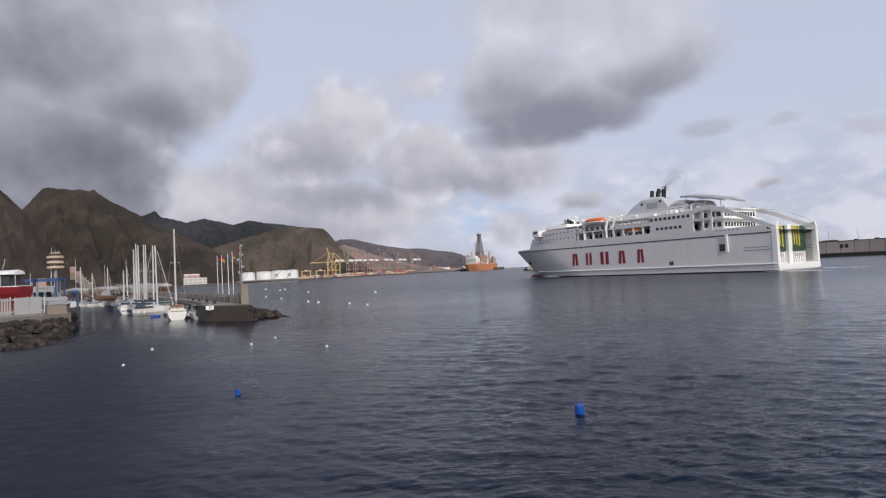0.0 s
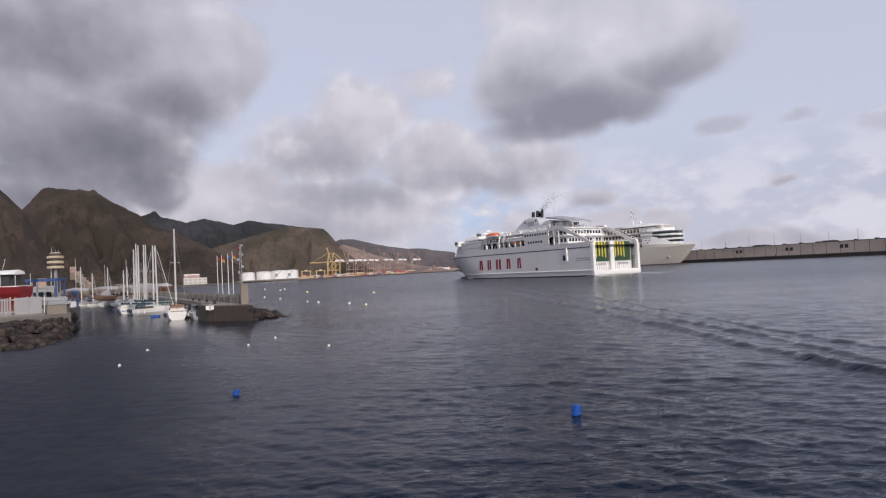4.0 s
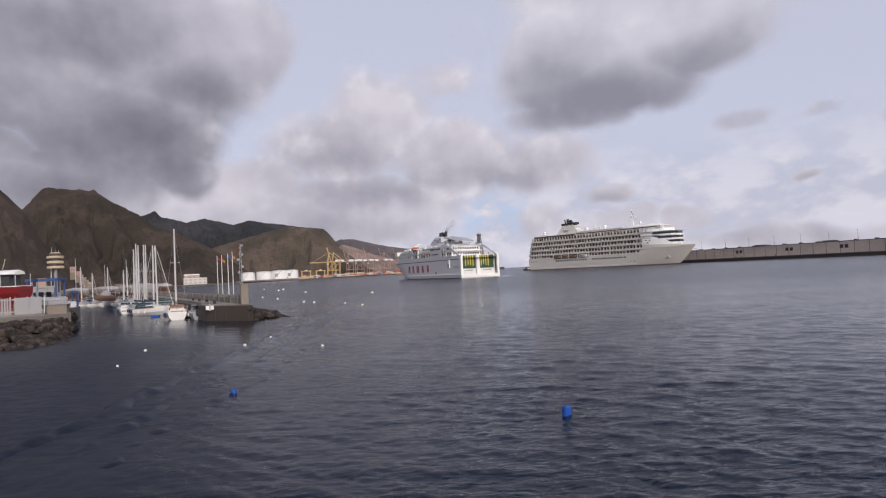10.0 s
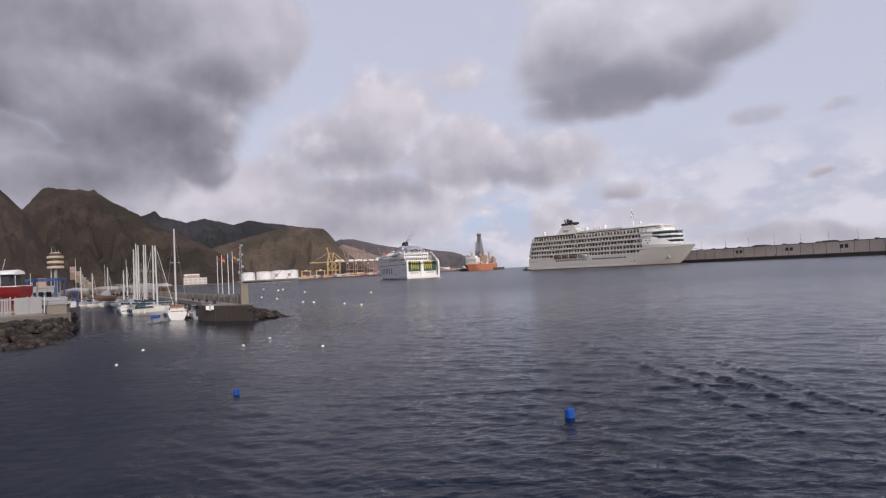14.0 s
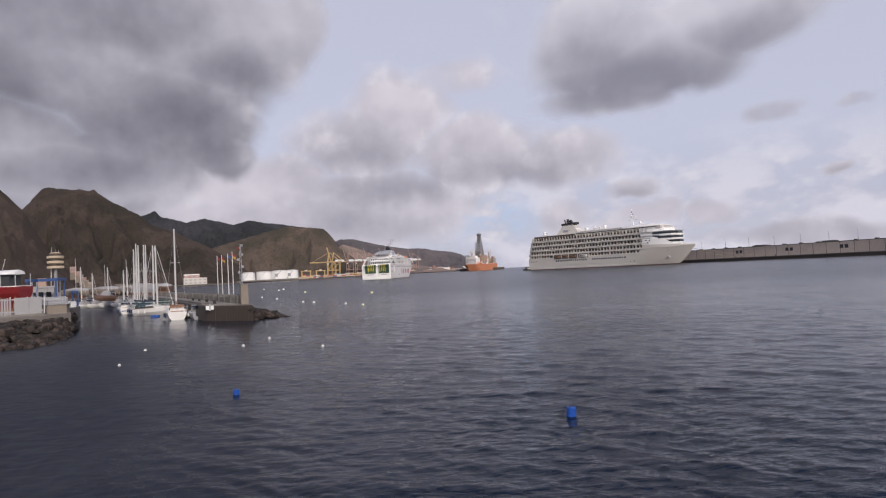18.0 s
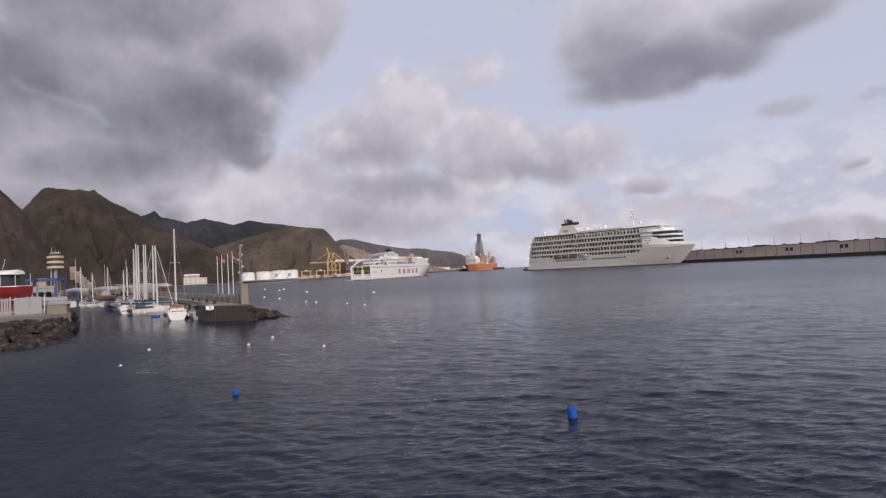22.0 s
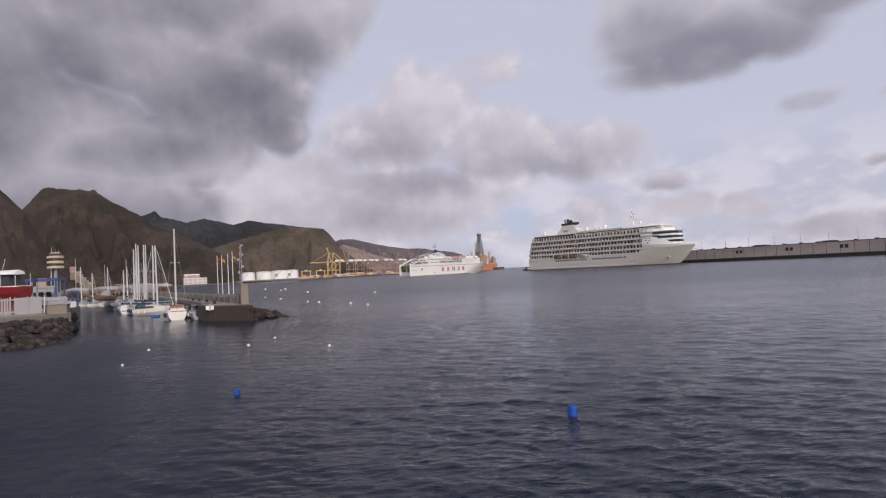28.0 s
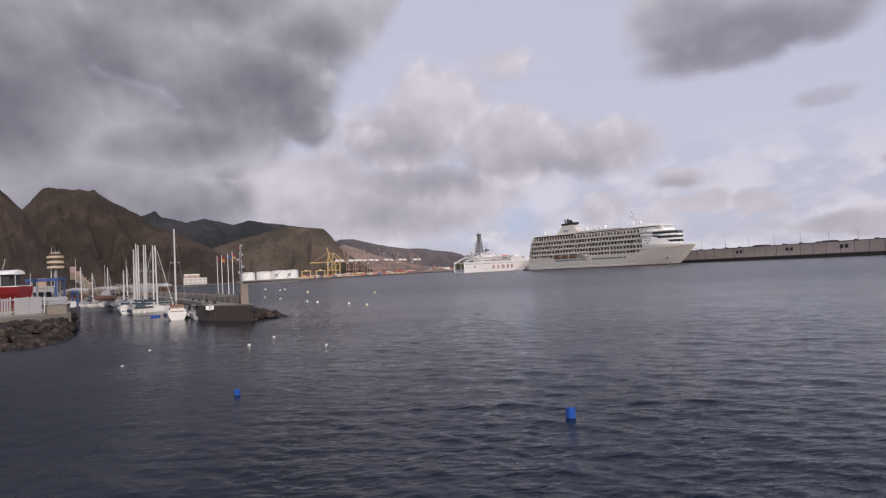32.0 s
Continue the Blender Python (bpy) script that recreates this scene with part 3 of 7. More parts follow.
    # stern: open recess with two green doors
    stern = part("stern_frame", BM(), BRIGHT, ship, "white rounded frame round the open stern")
    bm = BM()
    for sgn in (-1, 1):
        outline = [(sgn * x, z) for x, z in ((11.3, 0.25), (12.1, 1.5), (12.1, 13.2), (11.95, 14.4), (11.5, 15.3), (10.7, 16.1), (10.1, 15.6), (10.7, 14.8), (10.9, 13.6), (10.9, 2.2), (10.4, 0.25))]
        slab(bm, outline, "y", -0.35, 1.2)
    slab(bm, [(-12.1, 0.4), (12.1, 0.4), (11.9, 2.1), (-11.9, 2.1)], "y", -0.5, 0.9)
    me = mesh_of("stern_frame", bm, BRIGHT)
    stern.data = me
    part("bulkhead", box(BM(), -11.5, 11.5, 4.0, 4.5, 2.0, 15.0), BRIGHT, stern)
    part("centre_post", box(BM(), -1.0, 1.0, 2.4, 4.0, 2.2, 15.0), BRIGHT, stern)
    bm = BM()
    box(bm, -11.3, 11.3, 0.4, 4.2, 2.1, 2.35)
    part("stern_deck", bm, BRIGHT, stern)
    for x0, x1 in ((-10.3, -1.3), (1.3, 10.3)):
        door = part("stern_door", box(BM(), x0, x1, 3.2, 3.95, 6.0, 14.7), GREEN, stern, "dark green stern door")
        for j in range(4):
            u = (x0 + x1) / 2 + (-1.9 + j * 1.55 if x0 < 0 else -3.6 + j * 1.5)
            low = 7.6 + (j * 5 % 3) * 0.35
            bm = slab(BM(), [(u - 0.42, 14.7), (u + 0.36, 14.7), (u + 0.32, low), (u - 0.12, low)], "y", 3.08, 3.2)
            part("yellow_bar", bm, YELLOW, door, "tall yellow painted bar")
        fence = part("ramp_panel", box(BM(), x0, x1, 3.3, 3.6, 2.4, 5.8), BRIGHT, stern, "white ribbed ramp panel")
        for j in range(8):
            u = x0 + (x1 - x0) * (j + 0.5) / 8
            part("rib", box(BM(), u - 0.14, u + 0.14, 3.0, 3.3, 2.5, 6.1), WHITE, fence)
        part("slot", box(BM(), x0 + 1.6, x1 - 1.6, 3.15, 3.32, 4.4, 5.3), GREY, fence, "row of unreadable grey writing")
    bulb = loft(BM(), [[(r * math.cos(a), y, -0.2 + r * 1.1 * math.sin(a)) for a in [math.tau * k / 10 for k in range(10)]] for y, r in ((120, 0.8), (125, 1.5), (129, 1.5), (131.5, 1.0), (132.6, 0.2))])
    part("bow_bulb", bulb, BOOT, hull, "dark bulb just breaking the surface", smooth=True)
    # upper works
    up = part("superstructure", BM(), WHITE, ship)
    bm = BM()
    # forward block with a raked front, narrowing with the hull
    for z0, z1, y1, y0 in ((13.0, 16.2, 121.0, 86.0), (16.2, 19.3, 117.0, 86.0), (19.3, 21.4, 112.0, 86.0)):
        secs = []
        for y in np.linspace(y0, y1, 9):
            w = 12.0 * (1 - max(0.0, (y - 98) / 44) ** 2.2) - 0.05
            w2 = 12.0 * (1 - max(0.0, (y + 2 - 98) / 44) ** 2.2) - 0.05
            k = (y - y0) / (y1 - y0)
            secs.append([(-w, y, z0), (w, y, z0), (w2, y - 1.3 * k ** 3, z1), (-w2, y - 1.3 * k ** 3, z1)])
        loft(bm, secs)
    # plain side panels further aft, up to the boat deck and the upper deck
    for sgn in (-1, 1):
        x0, x1 = sorted((sgn * 11.55, sgn * 12.0))
        box(bm, x0, x1, 3.0, 86.0, 13.2, 14.9)
        box(bm, x0, x1, 47.0, 86.0, 14.9, 15.7)
        box(bm, x0, x1, 28.5, 47.0, 14.9, 22.6)
        box(bm, x0, x1, 47.0, 63.0, 18.7, 19.9)
        box(bm, x0, x1, 63.0, 86.0, 18.8, 19.4)
        for y in (84.6, 80.5, 76.0, 70.5, 65.0, 60.0, 55.0, 50.5):
            box(bm, x0, x1, y - 0.35, y + 0.35, 15.7, 18.8)
        for y in (84.6, 82.0):
            box(bm, x0, x1, y - 0.3, y + 0.3, 19.4, 22.4)
        # arch that runs down to the stern post
        outer = [(29.0, 23.0), (25.0, 24.0), (21.5, 23.9), (17.0, 22.4), (12.0, 20.2), (7.5, 18.0), (3.5, 16.2), (0.0, 14.4)]
        inner = [(0.0, 13.0), (3.0, 14.3), (6.0, 15.7), (9.5, 17.4), (14.0, 19.5), (18.5, 21.2), (22.0, 22.2), (25.5, 22.2), (29.0, 21.4)]
        slab(bm, outer + inner, "x", x0, x1)
        for y in (24.9, 21.6):
            box(bm, x0, x1, y - 0.3, y + 0.3, 14.9, 22.3)
        box(bm, x0, x1, 21.6, 28.6, 18.6, 19.3)
    # decks
    box(bm, -11.6, 11.6, 4.4, 88.0, 14.6, 14.9)
    box(bm, -11.6, 11.6, 21.0, 88.0, 18.6, 18.9)
    box(bm, -9.5, 9.5, 28.0, 108.0, 22.3, 22.6)
    up.data = mesh_of("superstructure", bm, WHITE)
    house = part("deckhouse", box(BM(), -7.4, 7.4, 28.0, 87.0, 14.9, 22.3), BRIGHT, ship)
    aft = part("aft_deckhouse", box(BM(), -9.2, 9.2, 19.0, 28.0, 14.9, 22.4), BRIGHT, ship, "white aft deckhouse with rows of windows")
    part("aft_roof", box(BM(), -9.8, 9.8, 17.9, 28.5, 22.4, 22.8), BRIGHT, aft)
    part("aft_ledge", box(BM(), -9.7, 9.7, 16.4, 28.5, 18.5, 18.9), BRIGHT, aft)
    pane_y = mesh_of("window", box(BM(), -0.5, 0.5, -0.06, 0.06, -0.85, 0.85), GLASS)
    pane_x = mesh_of("window", plate(1.15, 1.15, 0.12), GLASS)
    pane_tall = mesh_of("window", plate(1.5, 1.9, 0.12), GLASS)
    small = mesh_of("porthole", plate(0.55, 0.6, 0.1), GLASS)
    put_parts("window", pane_y, aft, [(-7.9 + i * 1.58, 18.97, z) for i in range(11) for z in (16.8, 20.6)])
    for sgn in (-1, 1):
        put_parts("window", pane_tall, aft, [(sgn * 9.22, y, z) for y in (20.6, 23.0, 25.6) for z in (16.8, 20.6)])
        put_parts("window", pane_tall, house, [(sgn * 7.42, 31 + i * 3.0, 16.9) for i in range(19)])
        put_parts("window", pane_tall, house, [(sgn * 7.42, 48 + i * 3.0, 20.6) for i in range(13)])
        put_parts("window", pane_x, up, [(sgn * 12.0, 33.9 + i * 1.95, 17.1) for i in range(6)])
        put_parts("window", pane_x, up, [(sgn * 12.0, 30.4 + i * 1.95, 20.9) for i in range(9)])
        for z in (17.3, 20.0):
            put_parts("porthole", small, up, [(sgn * (12.0 * (1 - max(0.0, (88 + i * 2.4 - 98) / 44) ** 2.2) - 0.02), 88 + i * 2.4, z, 0, 0, -sgn * 22 * max(0.0, (88 + i * 2.4 - 98) / 20)) for i in range(10)])
        # boats under their davits
        for y0, z0, mat, lab in ((74.6, 22.3, ORANGE, "orange covered lifeboat"), (55.0, 16.7, ORANGE, "orange rescue boat")):
            size = 1.0 if y0 > 60 else 0.72
            bm = BM()
            loft(bm, [[(sgn * (11.7 if y0 > 60 else 10.6) + 1.75 * size * math.cos(a) * f, y0 + u * 5.4 * size, z0 + 1.1 * size + (1.45 if math.sin(a) > 0 else 1.25) * size * math.sin(a) * (0.55 + 0.45 * f)) for a in [math.tau * i / 12 for i in range(12)]]
                       for u, f in ((-1.0, 0.12), (-0.86, 0.62), (-0.5, 0.95), (0.0, 1.0), (0.5, 0.95), (0.86, 0.6), (1.0, 0.1))])
            boat = part("lifeboat", bm, mat, ship, lab, smooth=True)
            bm = BM()
            loft(bm, [[(sgn * (11.7 if y0 > 60 else 10.6) + 1.8 * size * math.cos(a) * f, y0 + u * 5.4 * size, z0 + 0.9 * size + 1.25 * size * math.sin(a) * (0.55 + 0.45 * f)) for a in [math.pi + math.pi * i / 7 for i in range(8)]]
                       for u, f in ((-0.99, 0.14), (-0.86, 0.64), (-0.5, 0.97), (0.0, 1.02), (0.5, 0.97), (0.86, 0.62), (0.99, 0.12))])
            part("boat_bottom", bm, BRIGHT if y0 > 60 else GREY, boat, smooth=True)
        for y in (80.8, 68.6):
            bm = BM()
            pts = [(sgn * 11.9, y, 15.6), (sgn * 12.0, y, 19.0), (sgn * 11.6, y - 0.3, 22.4), (sgn * 10.9, y - 0.6, 24.3), (sgn * 9.2, y - 0.7, 24.6)]
            for a, b in zip(pts, pts[1:]):
                tube(bm, a, b, 0.42, 0.36, 6)
            part("davit", bm, BRIGHT, ship, "white curved boat davit")
        # bridge wings
        wing = part("bridge_wing", box(BM(), *sorted((sgn * 8.0, sgn * 13.0)), 108.6, 112.6, 19.2, 22.4), BRIGHT, ship)
        part("wing_window", box(BM(), *sorted((sgn * 9.0, sgn * 13.06)), 109.3, 112.0, 20.6, 21.7), GLASS, wing)
        for z in (16.4, 20.2, 23.7):
            bm = BM()
            for k in range(2):
                tube(bm, (sgn * 11.7, 28, z + k * 0.5), (sgn * 11.7, 86, z + k * 0.5), 0.05, n=4)
            if z > 16.5:
                part("railing", bm, BRIGHT, ship)
            else:
                bm.free()
    bm = BM()
    loft(bm, [[(-8.2, y, z), (8.2, y, z), (7.6, y - d, z + 3.0), (-7.6, y - d, z + 3.0)] for y, z, d in ((96.0, 21.4, 0.0), (109.6, 21.4, 0.9))])
    bridge = part("bridge", bm, BRIGHT, ship)
    part("bridge_windows", box(BM(), -7.7, 7.7, 108.4, 109.55, 22.4, 23.5), GLASS, bridge)
    for x, y, h in ((0.0, 99.0, 4.2), (-3.0, 96.5, 2.0), (3.0, 96.5, 2.0)):
        bm = tube(BM(), (x, y, 24.3), (x, y, 24.4 + h), 0.28, 0.14)
        mast = part("radar_mast", bm, BRIGHT, ship)
        part("radar", box(BM(), x - 1.7, x + 1.7, y - 0.2, y + 0.2, 24.6 + h * 0.75, 25.0 + h * 0.75), BRIGHT, mast)
    # top deck houses, funnel, uptakes
    bm = BM()
    for y0, y1, w, z in ((40.0, 69.0, 6.6, 24.8), (28.0, 41.0, 5.2, 24.2), (69.0, 84.0, 4.5, 23.6)):
        box(bm, -w, w, y0, y1, 22.6, z)
    part("top_deckhouse", bm, BRIGHT, ship)
    bm = BM()
    loft(bm, [[(-5.2, 65.0, 24.6), (5.2, 65.0, 24.6), (5.2, 44.0, 24.6), (-5.2, 44.0, 24.6)], [(-4.9, 61.8, 27.5), (4.9, 61.8, 27.5), (4.9, 45.0, 27.5), (-4.9, 45.0, 27.5)],
              [(-4.2, 57.5, 30.6), (4.2, 57.5, 30.6), (4.2, 47.5, 30.2), (-4.2, 47.5, 30.2)], [(-2.6, 54.5, 31.6), (2.6, 54.5, 31.6), (2.6, 49.5, 31.2), (-2.6, 49.5, 31.2)]])
    funnel = part("funnel", bm, CASING, ship, "raked funnel casing with shade put into its grey")
    for sgn in (-1, 1):
        part("louvre", box(BM(), *sorted((sgn * 4.5, sgn * 5.02)), 49.0, 54.0, 26.2, 28.8), GREY, funnel)
        part("funnel_light", box(BM(), *sorted((sgn * 4.0, sgn * 4.75)), 56.2, 57.2, 28.0, 29.2), BLACK, funnel)
        part("funnel_light", box(BM(), *sorted((sgn * 4.0, sgn * 4.75)), 47.6, 48.4, 28.6, 29.6), BLACK, funnel)
    for x, y, r, h, mat in ((-1.6, 54.5, 0.75, 34.4, BLACK), (1.4, 54.3, 0.75, 34.2, BLACK), (-1.2, 51.6, 0.7, 34.9, BLACK), (1.2, 51.4, 0.7, 34.9, BLACK), (0.0, 49.6, 0.3, 35.6, BLACK), (-1.0, 48.6, 0.25, 34.4, BLACK)):
        part("exhaust_pipe", tube(BM(), (x, y, 30.5), (x, y - 0.5, h), r, r, 10), mat, funnel, "black exhaust pipe")
    # rounded ventilation houses between the funnel and the canopy
    for y0, y1, w, z0, z1 in ((36.5, 44.5, 4.2, 24.2, 28.6), (30.0, 35.5, 3.4, 24.2, 27.6)):
        bm = loft(BM(), [[(-w * f, y, z0), (w * f, y, z0), (w * f, y, z0 + (z1 - z0) * g_ * 0.7), (w * f * 0.7, y, z0 + (z1 - z0) * g_), (-w * f * 0.7, y, z0 + (z1 - z0) * g_), (-w * f, y, z0 + (z1 - z0) * g_ * 0.7)]
                          for y, f, g_ in ((y0, 0.9, 0.72), (y0 + 1.2, 1.0, 0.92), ((y0 + y1) / 2, 1.0, 1.0), (y1 - 1.0, 1.0, 0.95), (y1, 0.9, 0.8))])
        vent = part("vent_house", bm, WHITE, ship, "rounded white ventilation house")
        for sgn in (-1, 1):
            for k in range(3):
                part("louvre_slat", box(BM(), *sorted((sgn * (w - 0.1), sgn * (w + 0.05))), y0 + 2.0, y1 - 1.6, z0 + 1.0 + k * 0.6, z0 + 1.25 + k * 0.6), GREY, vent)
    # curved sun canopy on bowed struts
    bm = BM()
    secs = []
    for i in range(10):
        k = i / 9
        y, z = 38.0 - 17.5 * k, 27.6 + 2.7 * math.sin(math.pi * (0.55 + 0.42 * k)) - 1.0 * k
        secs.append([(-6.0, y, z - 0.5), (0, y, z + 0.3), (6.0, y, z - 0.5), (6.0, y, z - 1.2), (0, y, z - 0.5), (-6.0, y, z - 1.2)])
    loft(bm, secs)
    canopy = part("sun_canopy", bm, GREY, ship, "curved pale sun canopy above the aft deck")
    for x in (-4.4, 4.4):
        for y in (37.0, 29.0, 21.2):
            part("strut", tube(BM(), (x, y, 22.6), (x, y, 26.6 + (1.8 if y > 24 else 0)), 0.14, n=6), BRIGHT, canopy)
    part("whip_mast", tube(BM(), (0, 40, 24), (0, 40, 37), 0.14, 0.05, 6), MAST, ship)
    for sgn in (-1, 1):
        bm = BM()
        pts = [(sgn * 10.2, 19.0 - i * 2.1, 22.6 - 6.4 * (i / 9) ** 1.8) for i in range(10)]
        for a, b in zip(pts, pts[1:]):
            tube(bm, a, b, 0.13, n=5)
        part("stern_stay", bm, BRIGHT, ship)
    # foam along the bow and behind the stern
    for sgn in (-1, 1):
        bm = BM()
        secs = []
        for i in range(12):
            k = i / 11
            y = 123.0 - 26 * k
            w = 12.0 * (1 - max(0.0, (y - 82) / 42) ** 1.75) if y > 82 else 12.0
            out = 0.5 + 1.7 * k
            hgt = 0.75 * math.sin(math.pi * min(1, 0.12 + k)) * (1 + 0.3 * math.sin(i * 2.3))
            secs.append([(sgn * (w - 0.4), y, -0.4), (sgn * (w + out), y, -0.4), (sgn * (w + out * 0.55), y, hgt * 0.7), (sgn * (w + 0.1), y, hgt)])
        part("bow_wave", loft(bm, secs), FOAM, ship, "low white bow wave", smooth=True)
        bm = BM()
        secs = [[(sgn * (9.0 + 3.2 * k + 0.4 * math.sin(9 * k)), -2.0 - 26 * k, -0.3), (sgn * (10.6 + 3.4 * k), -2.0 - 26 * k, 0.12 - 0.2 * k), (sgn * (12.2 + 3.6 * k + 0.4 * math.sin(7 * k)), -2.0 - 26 * k, -0.3)] for k in [i / 9 for i in range(10)]]
        part("stern_wash", loft(bm, secs), FOAM, ship, "thin white wash astern", smooth=True)
    # ventilators, lockers and rafts on the upper decks
    rng = random.Random(21)
    for i in range(26):
        y, x = 30 + i * 2.15, rng.choice((-1, 1)) * rng.uniform(5.2, 9.0)
        if rng.random() < 0.45:
            part("ventilator", turned(BM(), ((0.5, 22.6), (0.5, 23.8), (0.85, 24.0), (0.8, 24.5), (0.2, 24.7)), 8, (x, y, 0)), BRIGHT, ship)
        else:
            h = rng.uniform(0.8, 2.2)
            part("deck_locker", box(BM(), x - 0.8, x + 0.8, y - 0.9, y + 0.9, 22.6, 22.6 + h), (BRIGHT, WHITE, GREY)[i % 3], ship)
    for sgn in (-1, 1):
        for i in range(7):
            part("life_raft", tube(BM(), (sgn * 11.2, 48 + i * 2.2, 20.5), (sgn * 11.2, 49.4 + i * 2.2, 20.5), 0.5, n=10), BRIGHT, ship, "white life raft canister")
        for i in range(5):
            y = 31.0 + i * 3.4
            part("upper_frame", box(BM(), *sorted((sgn * 9.2, sgn * 9.6)), y - 0.2, y + 0.2, 22.6, 25.0), BRIGHT, ship)
        part("upper_frame_beam", box(BM(), *sorted((sgn * 9.1, sgn * 9.7)), 30.4, 45.2, 25.0, 25.4), BRIGHT, ship)
        # big white frame abreast of the funnel
        bm = BM()
        pts = [(sgn * 11.4, 66.0, 19.4), (sgn * 11.3, 64.8, 22.0), (sgn * 10.6, 63.2, 23.8), (sgn * 9.4, 61.0, 24.8)]
        for a, b in zip(pts, pts[1:]):
            tube(bm, a, b, 0.5, 0.45, 6)
        part("boat_frame", bm, BRIGHT, ship)
        for i in range(6):
            part("mooring_port", box(BM(), *sorted((sgn * 11.7, sgn * 12.03)), 12.0 + i * 1.5, 12.8 + i * 1.5, 14.0, 14.5), GREY, ship)
    for i in range(10):
        part("porthole", box(BM(), -9.2 + i * 2.0, -8.4 + i * 2.0, 117.6 - 0.0, 117.75, 17.3, 18.2), GLASS, ship)
    # foredeck gear
    for x, y in ((-3.0, 126.0), (3.0, 126.0), (0.0, 131.0)):
        part("windlass", turned(BM(), ((0.9, 13.2), (0.9, 14.0), (0.5, 14.2)), 10, (x, y, 0)), GREY, ship)
    part("jackstaff", tube(BM(), (0, 138.5, 13.2), (0, 138.5, 17.5), 0.12, n=6), BRIGHT, ship)
    # true proportions: broad, short, and low in the upper works
    def lower(z):
        return z * 0.93 if z <= 12.5 else 11.62 + (z - 12.5) * 0.865

    done = set()
    for ob in ship.children_recursive:
        at = ob.matrix_basis.translation
        own = at.length > 0.01
        if own:
            ob.location = (at.x * 1.104, at.y * 0.873, lower(at.z))
        if ob.data.name not in done:
            done.add(ob.data.name)
            for v in ob.data.vertices:
                v.co = (v.co.x * 1.104, v.co.y * 0.873, v.co.z * 0.8 if own else lower(v.co.z))
    return ship


ferry = make_ferry()


# ---- its smoke: fine soot, thinning as it rises ----
smoke = thing("funnel_smoke", FERRY_ROWS[0][1], "thin grey smoke trailing from the ferry's exhaust pipes", "smoke", kind="stuff")
rng = random.Random(6)
bm = BM()
for i in range(2600):
    k = rng.random() ** 1.3
    spread = 0.35 + 2.1 * k
    c = Vector((0.2 + 5.0 * k + rng.gauss(0, spread), 45.0 - 6.0 * k + rng.gauss(0, spread), 29.6 + 9.0 * k + rng.gauss(0, 0.5 * spread)))
    r = rng.uniform(0.03, 0.075)
    vs = [bm.verts.new(c + r * Vector(d)) for d in ((1, 0, -0.5), (-0.5, 0.87, -0.5), (-0.5, -0.87, -0.5), (0, 0, 1))]
    for f in ((0, 2, 1), (0, 1, 3), (1, 2, 3), (2, 0, 3)):
        bm.faces.new([vs[j] for j in f])
tagged(part("soot", bm, SMOKE, smoke), kind="stuff")


